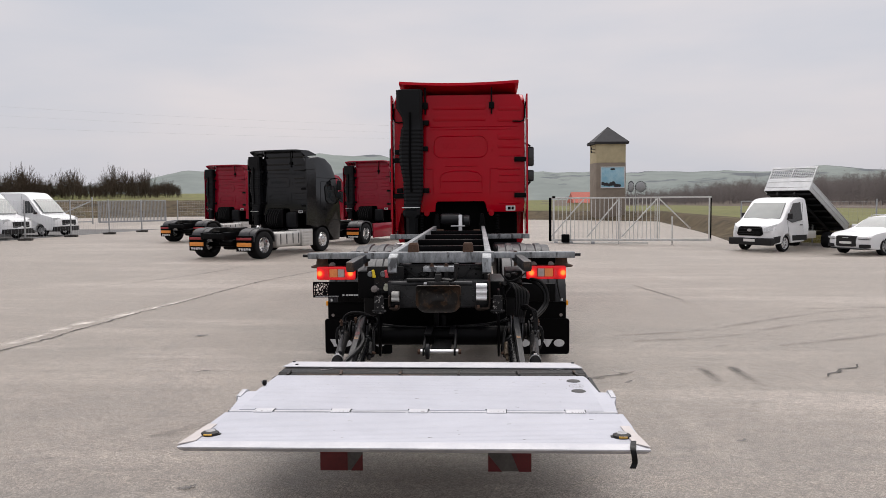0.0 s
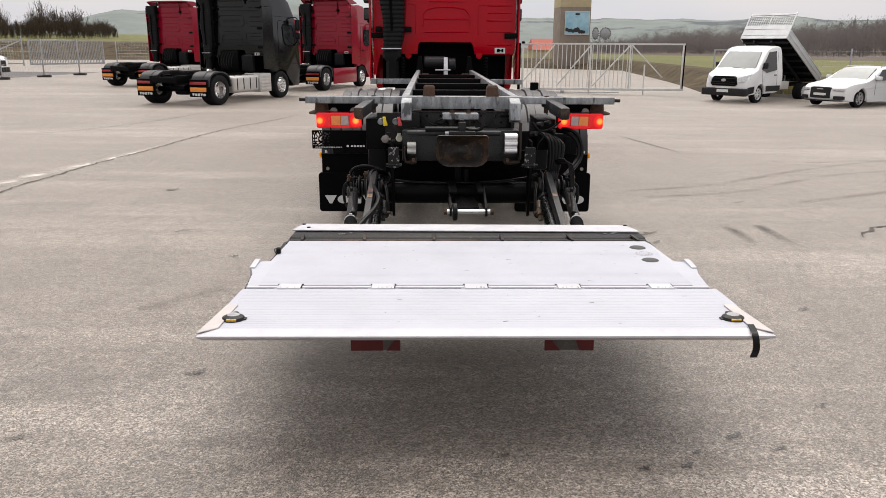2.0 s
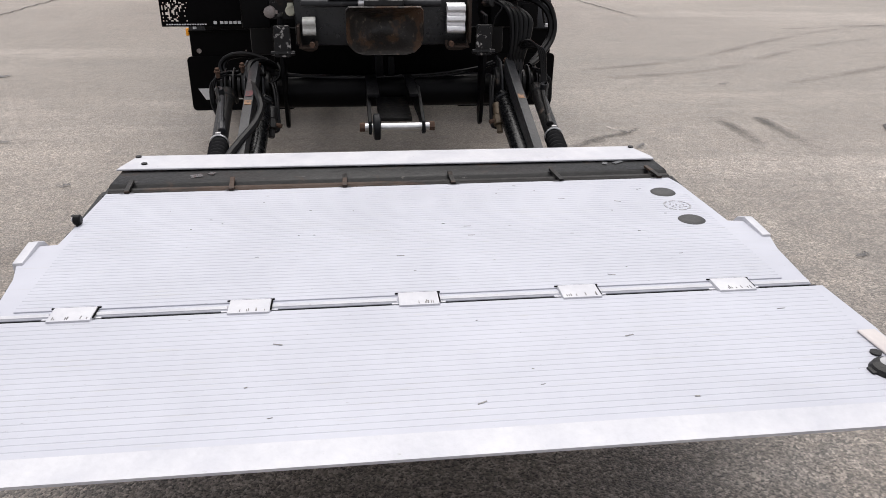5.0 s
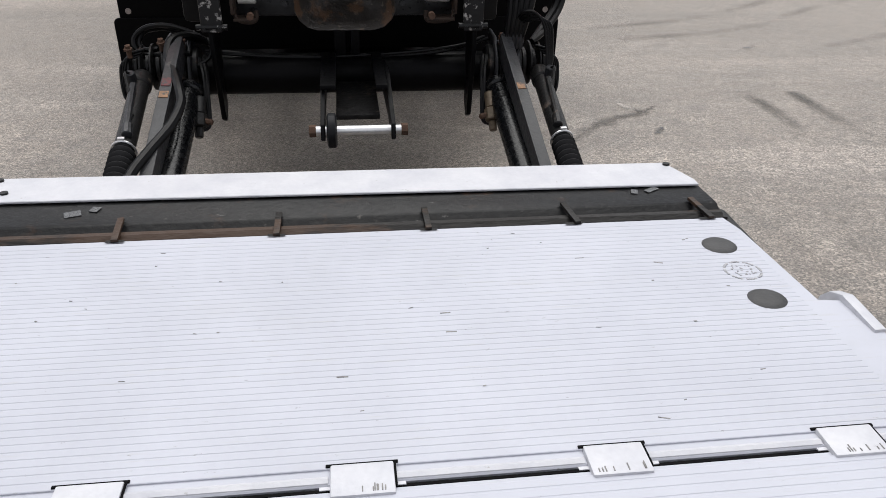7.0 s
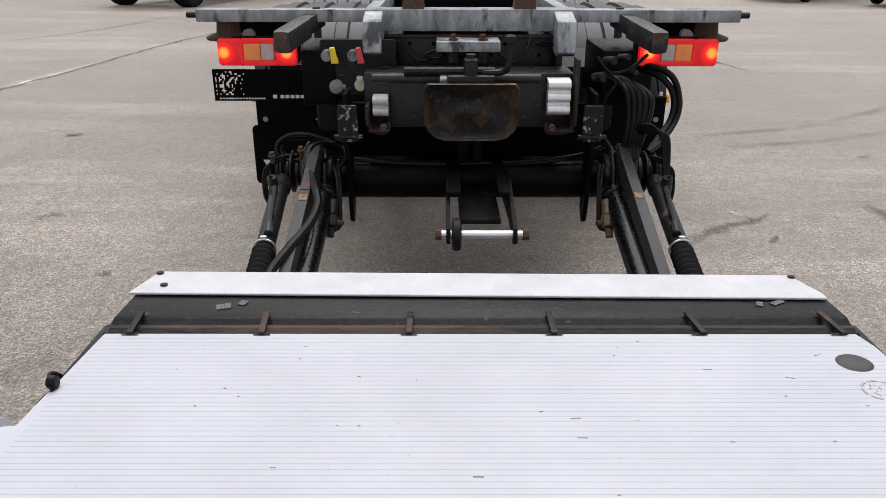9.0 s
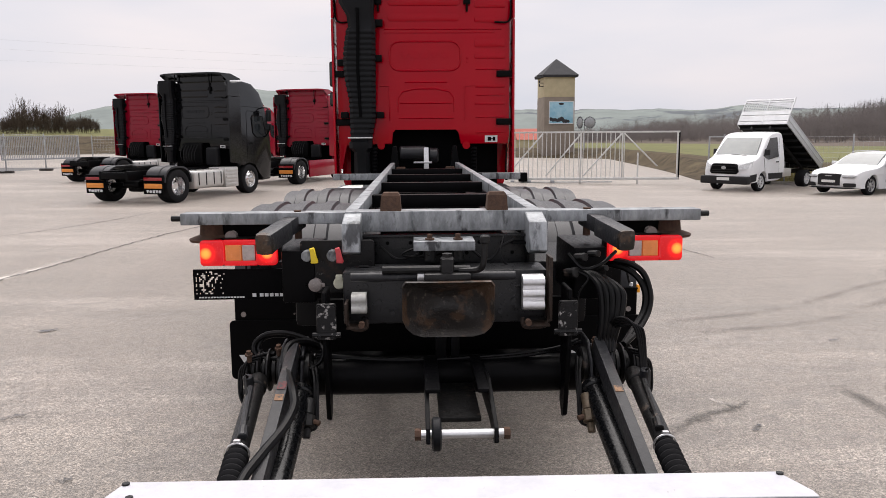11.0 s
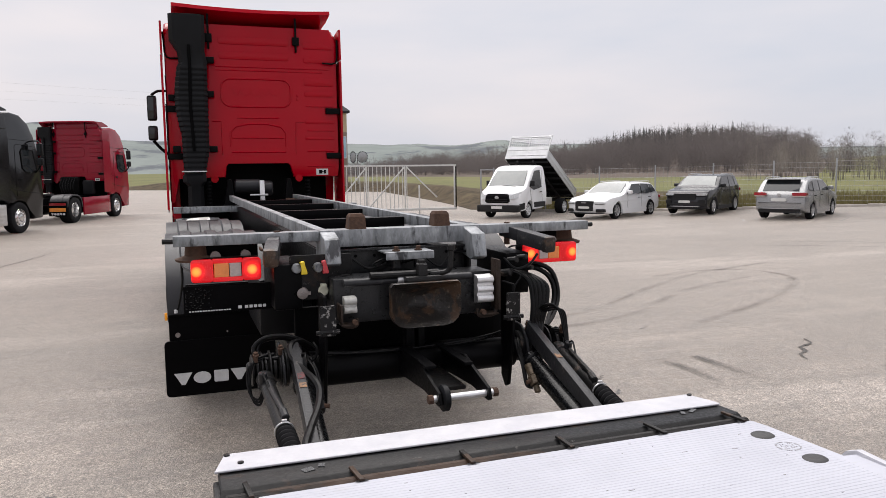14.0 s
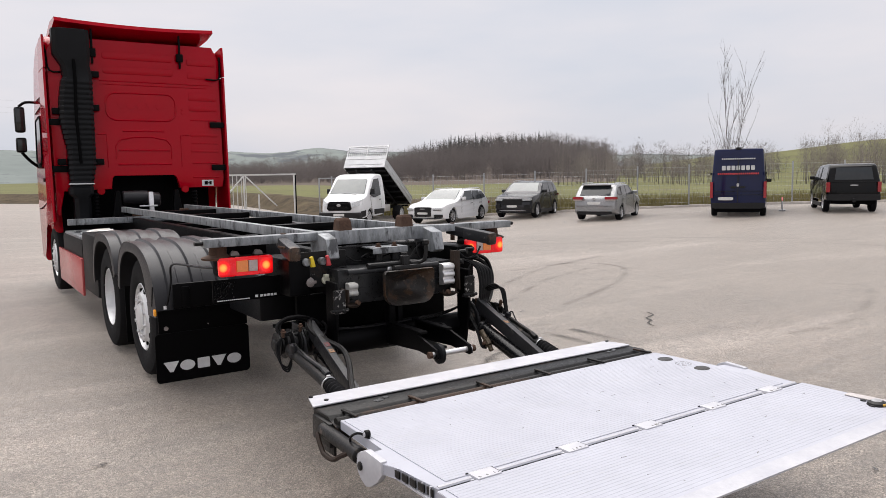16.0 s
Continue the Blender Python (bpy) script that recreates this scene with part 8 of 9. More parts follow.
for s in (-1, 1):
    bm = B()
    box(bm, (s * 1.02, 0, 0.0), (s * 1.05, BL, 0.40), 0.006)
    for z in (0.02, 0.20, 0.38):
        box(bm, (s * 1.045, 0, z - 0.02), (s * 1.065, BL, z + 0.02), 0.004)
    part("side_board", bm, M_BED, bed)
bm = B()
box(bm, (-1.03, -0.02, 0.0), (1.03, 0.01, 0.40), 0.006)
part("tail_board", bm, M_BED, bed)
bm = B()
for z0, z1 in ((0.0, 0.14), (0.16, 0.42), (0.44, 0.62), (1.10, 1.18)):
    box(bm, (-1.03, BL, z0), (1.03, BL + 0.035, z1), 0.006)
for x in (-1.01, 0.0, 1.01):
    box(bm, (x - 0.025, BL, 0.0), (x + 0.025, BL + 0.04, 1.20), 0.005)
for z in (1.02, 1.10):
    box(bm, (-1.03, BL, z), (1.03, BL + 0.03, z + 0.03), 0.004)
for s in (-1, 1):
    for k in range(9):
        x = s * (0.10 + 0.1 * k)
        box(bm, (x - 0.008, BL + 0.008, 0.62), (x + 0.008, BL + 0.02, 1.04))
    for k in range(5):
        box(bm, (min(s * 0.03, s * 1.0), BL + 0.008, 0.66 + 0.08 * k), (max(s * 0.03, s * 1.0), BL + 0.02, 0.675 + 0.08 * k))
part("headboard", bm, M_BED, bed, "aluminium headboard with mesh windows", smooth=False)
bm = B()
cyl(bm, (0, -0.1, 0.6), (0, 0.75, 1.6), 0.07, 12)
part("tipping_ram", bm, M_BLACK, tip)
bm = B()
cyl(bm, (-0.9, PIV[0], 0.64), (0.9, PIV[0], 0.64), 0.04, 10)
part("tipping_shaft", bm, M_BLACK, tip)
tip.matrix_basis = pose(13.72, 33.0, gz(13.6, 32.6), 0, 0, 126)
# ---- gates, fences, tower, bushes, marks on the ground ----
M_ZINC = mat("zinc_grey_tube", (0.36, 0.37, 0.38), 0.5, metal=0.3, var=0.15, scale=5, fine=60)
M_PLASTER = mat("beige_render", (0.50, 0.43, 0.28), 0.9, var=0.1, scale=1.5, fine=30, bump=0.1)
M_TAUPE = mat("taupe_render", (0.25, 0.21, 0.17), 0.9, var=0.12, scale=1.5, fine=30, bump=0.1)
M_SLATE = mat("dark_roof_covering", (0.028, 0.028, 0.032), 0.8, var=0.25, scale=4, fine=30)
M_POSTER = mat("blue_poster", (0.16, 0.42, 0.58), 0.5, var=0.2, scale=1.2, c2=(0.45, 0.66, 0.75))
M_FOOT = mat("recycled_plastic_foot", (0.045, 0.04, 0.036), 0.85, var=0.2)
M_TILE = mat("red_roof_tiles", (0.42, 0.13, 0.10), 0.85, var=0.15)
M_CRACK = mat("dark_crack", (0.075, 0.07, 0.065), 0.9, var=0.3, scale=20)
M_MARK = mat("tyre_smear", (0.10, 0.092, 0.085), 0.85, var=0.3, scale=3, fine=30)


def smeared(m, most, scale=5.0):
    """Lets a mark thin out towards its edges and break up along its length."""
    N, L = m.node_tree.nodes, m.node_tree.links
    uvn = N.new("ShaderNodeUVMap")
    sx = N.new("ShaderNodeSeparateXYZ")
    L.new(uvn.outputs["UV"], sx.inputs["Vector"])
    pp = N.new("ShaderNodeMath")
    pp.operation = "PINGPONG"
    pp.inputs[1].default_value = 0.5
    L.new(sx.outputs["X"], pp.inputs[0])
    co = N.new("ShaderNodeTexCoord")
    n1 = N.new("ShaderNodeTexNoise")
    n1.inputs["Scale"].default_value, n1.inputs["Detail"].default_value = scale, 8
    L.new(co.outputs["Object"], n1.inputs["Vector"])
    r = N.new("ShaderNodeMapRange")
    r.inputs["From Min"].default_value, r.inputs["From Max"].default_value = 0.35, 0.65
    r.inputs["To Max"].default_value = 2.0 * most
    L.new(n1.outputs["Fac"], r.inputs["Value"])
    mu = N.new("ShaderNodeMath")
    mu.operation = "MULTIPLY"
    L.new(pp.outputs["Value"], mu.inputs[0])
    L.new(r.outputs["Result"], mu.inputs[1])
    L.new(mu.outputs["Value"], m.node_tree.nodes["Principled BSDF"].inputs["Alpha"])
    return m


M_SEAM = mat("pale_concrete_strip", (0.50, 0.46, 0.42), 0.85, var=0.2, scale=3, fine=40)
M_LINE = mat("worn_white_line", (0.56, 0.54, 0.52), 0.8, var=0.2, scale=3, fine=20)
M_DRYGRASS = mat("dry_verge_grass", (0.20, 0.165, 0.085), 0.9, var=0.3, scale=1, fine=8, c2=(0.26, 0.24, 0.10), spec=0.1)

# sliding gate at the exit
gate = thing("sliding_gate", "closed galvanised sliding gate with vertical bars and diagonal braces", "gate")
GL, GH = 7.3, 2.18
M_GATE = mat("pale_galvanised_gate", (0.62, 0.62, 0.60), 0.5, metal=0.1, var=0.12, scale=5, fine=60)


def gbar(name, a, b, w=0.05, mm=None, label=""):
    bm_ = B()
    bar(bm_, a, b, w, w, 0.004, up=(0, 1, 0) if abs(a[0] - b[0]) < 0.01 else (0, 0, 1))
    return part(name, bm_, mm or M_GATE, gate, label)


gbar("top_rail", (0, 0, GH), (GL, 0, GH), 0.07)
gbar("bottom_rail", (0, 0, 0.22), (GL, 0, 0.22), 0.10)
gbar("ground_rail", (0, 0.02, 0.08), (GL * 0.62, 0.02, 0.08), 0.05)
for x, w, mm in ((0.03, 0.12, M_FLAP), (0.19, 0.09, M_GATE), (GL - 0.01, 0.05, M_FLAP), (GL - 0.08, 0.06, M_GATE), (3.18, 0.07, M_GATE), (4.92, 0.06, M_GATE)):
    gbar("upright", (x, 0, 0.18), (x, 0, GH + 0.03), w, mm)
for x in (0.98, 3.18, 5.60):
    gbar("stand", (x, 0.12, -0.05), (x, 0.12, 1.3 if x > 5 else 0.9), 0.06)
for k in range(25):
    gbar("picket", (0.40 + 0.192 * k, 0.03, 0.22), (0.40 + 0.192 * k, 0.03, GH), 0.03)
for x0, z0, x1, z1 in ((0.05, 0.35, 1.58, GH - 0.05), (1.72, 0.35, 3.18, GH - 0.05), (3.30, 0.35, 4.90, GH - 0.05), (6.38, 0.75, 4.98, GH - 0.05)):
    gbar("brace", (x0, -0.03, z0), (x1, -0.03, z1), 0.055)
bm = B()
box(bm, (0.55, -0.30, 0.12), (0.92, 0.0, 0.50), 0.04)
part("drive_box", bm, M_FLAP, gate, "black gate drive")
for x in (0.30, 0.72, 1.0, 2.0):
    bm = B()
    box(bm, (x - 0.08, -0.12, -0.03), (x + 0.08, 0.12, 0.16), 0.02)
    part("roller_carriage", bm, M_ZINC, gate)
bm = B()
cyl(bm, (0.19, 0, GH), (0.19, 0, GH + 0.10), 0.08, 12, bev=0.02)
part("signal_lamp", bm, M_FLAP, gate)
gate.matrix_basis = pose(3.70, 35.35, gz(7.5, 35) - 0.0, 0, 0, -5)

# short leaf of the second gate behind the tipper, at the fence's start
leaf = thing("gate_frame", "galvanised gate frame with mesh beside the fence", "gate")
for a, b in (((0, 0, 0), (0, 0, 2.0)), ((1.6, 0, 0), (1.6, 0, 2.0)), ((0, 0, 1.97), (1.6, 0, 1.97)), ((0, 0, 0.3), (1.6, 0, 0.3))):
    bm = B()
    bar(bm, a, b, 0.06, 0.06, 0.004, up=(0, 1, 0) if a[0] == b[0] else (0, 0, 1))
    part("frame_tube", bm, M_ZINC, leaf)
leaf.matrix_basis = pose(12.9, 36.4, gz(12.9, 36.4), 0, 0, -35)


def wire_panel(L, H, nv, nh, r):
    b = B()
    for i in range(nv + 1):
        x = L * i / nv
        tube(b, [(x, 0, 0.05), (x, 0, H)], r, 3)
    for j in range(nh + 1):
        z = 0.05 + (H - 0.05) * j / nh
        tube(b, [(0, 0.006, z), (L, 0.006, z)], r * 1.3, 3)
    return b


# boundary fence along the parking bays: 2.5 m bays of welded wire
fence = thing("wire_fence", "grey welded wire fence with steel posts along the yard edge", "fence", kind="structure")
p0, p1 = Vector((13.4, 36.0, 0)), Vector((46.5, 12.9, 0))
d = (p1 - p0).normalized()
nb = int((p1 - p0).length / 2.5)
panel_mesh = post_mesh = None
turn = math.degrees(math.atan2(d.y, d.x))
for i in range(nb + 1):
    q = p0 + d * (2.5 * i)
    z = gz(q.x, q.y)
    if post_mesh is None:
        bm = B()
        box(bm, (-0.03, -0.025, -0.1), (0.03, 0.025, 2.08), 0.005)
        po = part("post", bm, M_ZINC, fence)
        post_mesh = po.data
        po.matrix_basis = pose(q.x, q.y, z, 0, 0, turn)
        pa = part("wire_panel", wire_panel(2.5, 1.98, 14, 9, 0.0028), M_ZINC, fence, smooth=False)
        panel_mesh = pa.data
        pa.matrix_basis = pose(q.x, q.y, z, 0, 0, turn)
    else:
        shared("post", post_mesh, fence, pose(q.x, q.y, z, 0, 0, turn))
        shared("wire_panel", panel_mesh, fence, pose(q.x, q.y, z, 0, 0, turn))
# low kerb under the fence
kerb = thing("kerb", "low concrete edging under the wire fence", "kerb", kind="structure")
for i in range(nb * 2):
    q = p0 + d * (1.25 * i) + Vector((-d.y, d.x, 0)) * -0.15
    bm = B() if i == 0 else None
    if i == 0:
        box(bm, (0, -0.06, -0.15), (1.24, 0.06, 0.12), 0.012)
        ko = part("kerb_stone", bm, M_SEAM, kerb)
        ko.matrix_basis = pose(q.x, q.y, gz(q.x, q.y), 0, 0, turn)
    else:
        shared("kerb_stone", ko.data, kerb, pose(q.x, q.y, gz(q.x, q.y), 0, 0, turn))

# mobile fence on feet, beside the white vans
mob = thing("mobile_fence", "mobile site fence of wire panels on dark feet", "fence")
spots = [(-23.1, 29.0), (-22.8, 32.8), (-22.4, 36.6), (-22.1, 40.3), (-21.5, 43.4), (-20.9, 46.4)]
for i, (x, y) in enumerate(spots):
    z = gz(x, y)
    bm = B()
    box(bm, (x - 0.35, y - 0.12, z), (x + 0.35, y + 0.12, z + 0.13), 0.03)
    part("foot", bm, M_FOOT, mob)
    bm = B()
    box(bm, (x - 0.03, y - 0.03, z + 0.1), (x + 0.03, y + 0.03, z + 2.05), 0.006)
    part("tube_post", bm, M_ZINC, mob)
    if i + 1 < len(spots):
        nx, ny = spots[i + 1]
        l = math.hypot(nx - x, ny - y)
        bm = wire_panel(l, 1.95, 16, 3, 0.003)
        bmesh.ops.transform(bm, matrix=pose(x, y, z + 0.06, 0, 0, math.degrees(math.atan2(ny - y, nx - x))), verts=bm.verts[:])
        part("wire_panel", bm, M_ZINC, mob, smooth=False)

# gate and fence on the far left
lg = thing("sliding_gate", "galvanised barred gate standing at the far entrance", "gate")
ax, ay, bx, by = -32.5, 63.5, -28.3, 67.5
n = 46
for i in range(n + 1):
    f = i / n
    x, y = ax + (bx - ax) * f, ay + (by - ay) * f
    bm = B()
    w = 0.05 if i in (0, n) else 0.022
    box(bm, (x - w, y - w, gz(x, y) + 0.15), (x + w, y + w, gz(x, y) + 2.05))
    part("picket", bm, M_ZINC, lg, smooth=False)
for z, w in ((0.2, 0.09), (2.02, 0.05)):
    bm = B()
    bar(bm, (ax, ay, z + gz(ax, ay)), (bx, by, z + gz(bx, by)), w, w * 1.5, 0.004)
    part("rail", bm, M_ZINC, lg)
for (x0, y0), (x1, y1) in (((-35.8, 60.8), (-32.9, 63.2)),):
    bm = B()
    for a, b in (((x0, y0, 0.1), (x0, y0, 2.1)), ((x0, y0, 2.0), (x1, y1, 2.0)), ((x1, y1, 0), (x1, y1, 2.3)), ((x0, y0, 0.3), (x1, y1, 2.0)), ((x0, y0, 0.2), (x1, y1, 0.2))):
        bar(bm, a, b, 0.08, 0.08, 0.004, up=(0, 1, 0.01))
    part("gate_leaf", bm, M_ZINC, lg)
lf = thing("wire_fence", "grey wire fence with posts in front of the grass bank", "fence", kind="structure")
for i in range(22):
    x, y = -78 + 2.4 * i, 46.5 + 1.05 * i
    if -36 < x < -28:
        continue
    z = gz(x, y)
    if i == 0:
        bm = B()
        box(bm, (-0.035, -0.035, -0.2), (0.035, 0.035, 2.05), 0.005)
        po2 = part("post", bm, M_ZINC, lf)
        po2.matrix_basis = pose(x, y, z)
        pn2 = part("wire_panel", wire_panel(2.62, 1.95, 12, 8, 0.004), M_ZINC, lf, smooth=False)
        pn2.matrix_basis = pose(x, y, z, 0, 0, 23.6)
    else:
        shared("post", po2.data, lf, pose(x, y, z))
        shared("wire_panel", pn2.data, lf, pose(x, y, z, 0, 0, 23.6))

# low parking barrier between van and pick-up
pb = thing("parking_barrier", "folded steel parking barrier with a red reflector", "barrier")
bm = B()
box(bm, (-0.28, -0.12, 0), (0.28, 0.12, 0.06), 0.01)
part("base_plate", bm, M_ZINC, pb)
for s in (-1, 1):
    bm = B()
    bar(bm, (s * 0.22, 0, 0.06), (s * 0.12, 0, 0.42), 0.045, 0.045, 0.005, up=(0, 1, 0))
    part("leg", bm, M_ZINC, pb)
bm = B()
bar(bm, (-0.14, 0, 0.42), (0.20, 0, 0.55), 0.05, 0.06, 0.008)
part("arm", bm, M_REDP, pb)
pb.matrix_basis = pose(26.6, 20.35, gz(26.6, 20.3), 0, 0, 35)

# transformer tower with a pyramid roof and a poster
tw = thing("transformer_tower", "beige and taupe transformer tower with a dark pyramid roof", "tower")
bm = B()
box(bm, (-1.4, -1.4, -0.6), (1.4, 1.4, 5.3), 0.02)
part("lower_wall", bm, M_TAUPE, tw)
bm = B()
box(bm, (-1.395, -1.395, 5.3), (1.395, 1.395, 7.25), 0.02)
part("upper_wall", bm, M_PLASTER, tw)
bm = B()
loft(bm, [[(-1.62, -1.62, 7.05), (1.62, -1.62, 7.05), (1.62, 1.62, 7.05), (-1.62, 1.62, 7.05)], [(-1.66, -1.66, 7.25), (1.66, -1.66, 7.25), (1.66, 1.66, 7.25), (-1.66, 1.66, 7.25)], [(-0.05, -0.05, 8.75), (0.05, -0.05, 8.75), (0.05, 0.05, 8.75), (-0.05, 0.05, 8.75)]])
part("roof", bm, M_SLATE, tw, smooth=False)
bm = B()
box(bm, (-0.95, -1.47, 2.95), (1.25, -1.405, 4.85), 0.01)
po = part("poster", bm, M_POSTER, tw, "pale blue poster in a white frame")
bm = B()
for a, b in (((-1.0, -1.49, 2.88), (1.30, -1.46, 2.96)), ((-1.0, -1.49, 4.84), (1.30, -1.46, 4.92)), ((-1.0, -1.49, 2.96), (-0.93, -1.46, 4.84)), ((1.23, -1.49, 2.96), (1.30, -1.46, 4.84))):
    box(bm, a, b, 0.01)
part("frame", bm, M_PRINT, po)
bm = B()
rn = random.Random(11)
for k in range(9):
    x = -0.8 + 0.2 * k
    lathe(bm, [(0, 0.004), (rn.uniform(0.06, 0.18), 0.003), (rn.uniform(0.12, 0.22), 0)], pose(x, -1.474, 3.22 + rn.uniform(-0.1, 0.12), 90, 0, 0), 7)
lathe(bm, [(0, 0.004), (0.25, 0)], pose(0.15, -1.474, 4.68, 90, 0, 0) @ Matrix.Diagonal((1, 0.4, 1, 1)), 9)
part("poster_picture", bm, M_SLATE, po)
bm = B()
for z in (6.25, 6.55):
    bar(bm, (-1.4, -0.9, z), (-1.85, -1.1, z), 0.06, 0.06)
    cyl(bm, (-1.8, -1.1, z), (-1.8, -1.1, z + 0.2), 0.07, 8)
bar(bm, (-1.7, -1.5, 7.2), (-2.3, -1.7, 7.1), 0.08, 0.08)
part("insulator_arm", bm, M_SLATE, tw)
tw.matrix_basis = pose(12.85, 73.2, -0.1, 0, 0, 4)
mirs = thing("traffic_mirror", "two round traffic mirrors with toothed rims on a pole", "traffic mirror")
bm = B()
tube(bm, [(0, 0, -0.5), (0, 0, 3.4)], 0.05, 8)
part("pole", bm, M_ZINC, mirs)
for x, sx in ((-0.45, 0.55), (0.45, 1.0)):
    bm = B()
    lathe(bm, [(0, 0.10), (0.30, 0.07), (0.48, 0), (0, 0.0)], pose(x, -0.12, 3.2, 90, 0, 0) @ Matrix.Diagonal((sx, 1, 1, 1)), 20)
    part("mirror_disc", bm, M_ZINC, mirs)
    for k in range(20):
        a = 2 * math.pi * k / 20
        bm = B()
        box(bm, (x + sx * 0.5 * math.cos(a) - 0.04, -0.16, 3.2 + 0.5 * math.sin(a) - 0.04), (x + sx * 0.5 * math.cos(a) + 0.04, -0.10, 3.2 + 0.5 * math.sin(a) + 0.04))
        part("rim_tooth", bm, M_SLATE, mirs, smooth=False)
mirs.matrix_basis = pose(15.3, 72.0, -0.3)
hs = thing("farm_house", "low house with a red tiled roof far behind the gate", "house")
bm = B()
box(bm, (-4, -3, 0), (4, 3, 2.0), 0.02)
part("wall", bm, M_PLASTER, hs)
bm = B()
loft(bm, [[(-4.4, -3.4, 1.9), (4.4, -3.4, 1.9), (4.4, 3.4, 1.9), (-4.4, 3.4, 1.9)], [(-4.2, -0.1, 4.0), (4.2, -0.1, 4.0), (4.2, 0.1, 4.0), (-4.2, 0.1, 4.0)]])
part("roof", bm, M_TILE, hs, smooth=False)
hs.matrix_basis = pose(16.6, 112, -0.2, 0, 0, 6) @ Matrix.Diagonal((0.6, 0.6, 0.75, 1))

# overhead lines across the sky at the left
wires = thing("power_line", "thin overhead power lines crossing the sky", "power line", kind="structure")
for k, (z0, z1) in enumerate(((26, 15.5), (24.0, 14.5), (21, 13.8))):
    bm = B()
    tube(bm, [(-150 + 1.6 * 100 * t, 150 + 2 * k, z0 + (z1 - z0) * t - 4 * t * (1 - t)) for t in [i / 16 for i in range(17)]], 0.009, 3)
    part("wire", bm, M_ZINC, wires)

# bare young tree behind the fence
rnd = random.Random(12)
tree = thing("bare_tree", "slender leafless young tree behind the wire fence", "tree")
V1, F1 = branch_arrays(rnd, 8.6, 0.44, 3, [12, 4, 2], 0.050, twig=0.003, up=0.6)
V2, F2 = branch_arrays(rnd, 8.0, 0.44, 3, [10, 4, 2], 0.045, lean=0.16, twig=0.003, up=0.6)
V3, F3 = branch_arrays(rnd, 5.2, 0.44, 2, [7, 3], 0.025, lean=-0.16, twig=0.003, up=0.6)
for V, Fc in ((V1, F1), (V2, F2), (V3, F3)):
    o = soup("stem", [tuple(v) for v in V], [tuple(int(i) for i in q) for q in Fc], M_TWIG, tree)
tree.matrix_basis = pose(30.4, 25.7, -0.3) @ Matrix.Diagonal((0.55, 0.55, 0.79, 1))

# tree rows and thickets on the far side of the meadow
def grove_arrays(rnd, height, blades):
    """A bare alder clump: a few thin upright stems, each in a rounded haze of short twigs."""
    V, Fc = [], []
    for _ in range(rnd.choice((2, 3, 3, 4))):
        bx, by, h = rnd.uniform(-1.3, 1.3), rnd.uniform(-1.3, 1.3), height * rnd.uniform(0.65, 1.0)
        lx, ly, w0 = rnd.uniform(-0.6, 0.6), rnd.uniform(-0.6, 0.6), rnd.uniform(0.045, 0.085)
        n = len(V)
        V += [(bx + w0 * math.cos(2.1 * k), by + w0 * math.sin(2.1 * k), -0.4) for k in range(3)] + [(bx + lx, by + ly, 0.93 * h)]
        Fc += [(n, n + 1, n + 3), (n + 1, n + 2, n + 3), (n + 2, n, n + 3)]
        for _ in range(blades):
            f = rnd.uniform(0.22, 0.97)
            a = rnd.uniform(0, 6.283)
            out = 0.24 * h * math.sqrt(max(0.02, 1 - ((f - 0.60) / 0.42) ** 2))
            r0 = out * rnd.uniform(0.0, 0.8)
            p = Vector((bx + lx * f + r0 * math.cos(a), by + ly * f + r0 * math.sin(a), f * h))
            q = p + Vector((rnd.uniform(0.1, 0.7) * math.cos(a), rnd.uniform(0.1, 0.7) * math.sin(a), rnd.uniform(0.0, 0.75)))
            e = Vector((-math.sin(a), math.cos(a), rnd.uniform(-0.6, 0.6))) * rnd.uniform(0.010, 0.026)
            n = len(V)
            V += [tuple(p - e), tuple(p + e), tuple(q)]
            Fc.append((n, n + 1, n + 2))
    return np.array(V), np.array(Fc)


mid_kinds = [grove_arrays(rnd, 8 + 3 * rnd.random(), 150) for _ in range(6)]
pl = []
for _ in range(190):
    a, r = rnd.uniform(43, 72), rnd.uniform(95, 150)
    if 60 < a < 62.5:
        continue
    x, y = CX + r * math.sin(radians(a)), CY + r * math.cos(radians(a))
    pl.append((x, y, land(x, y, r, yard_reach(math.atan2(y - CY, x - CX))), rnd.uniform(0.40, 0.72), rnd.uniform(0, 6.28), rnd.randrange(6)))
for _ in range(70):
    a, r = rnd.uniform(62.2, 72), rnd.uniform(88, 125)
    x, y = CX + r * math.sin(radians(a)), CY + r * math.cos(radians(a))
    pl.append((x, y, land(x, y, r, yard_reach(math.atan2(y - CY, x - CX))), rnd.uniform(0.55, 0.85), rnd.uniform(0, 6.28), rnd.randrange(6)))
M_MIDTREE = mat("alder_bark", (0.15, 0.132, 0.12), 0.9, var=0.3, scale=0.2, fine=2, c2=(0.26, 0.235, 0.215), spec=0.1)
thin_twigs(M_MIDTREE)
tagged(scatter("tree_row", mid_kinds, pl, M_MIDTREE), "row of bare alders beyond the meadow", "trees", kind="stuff")
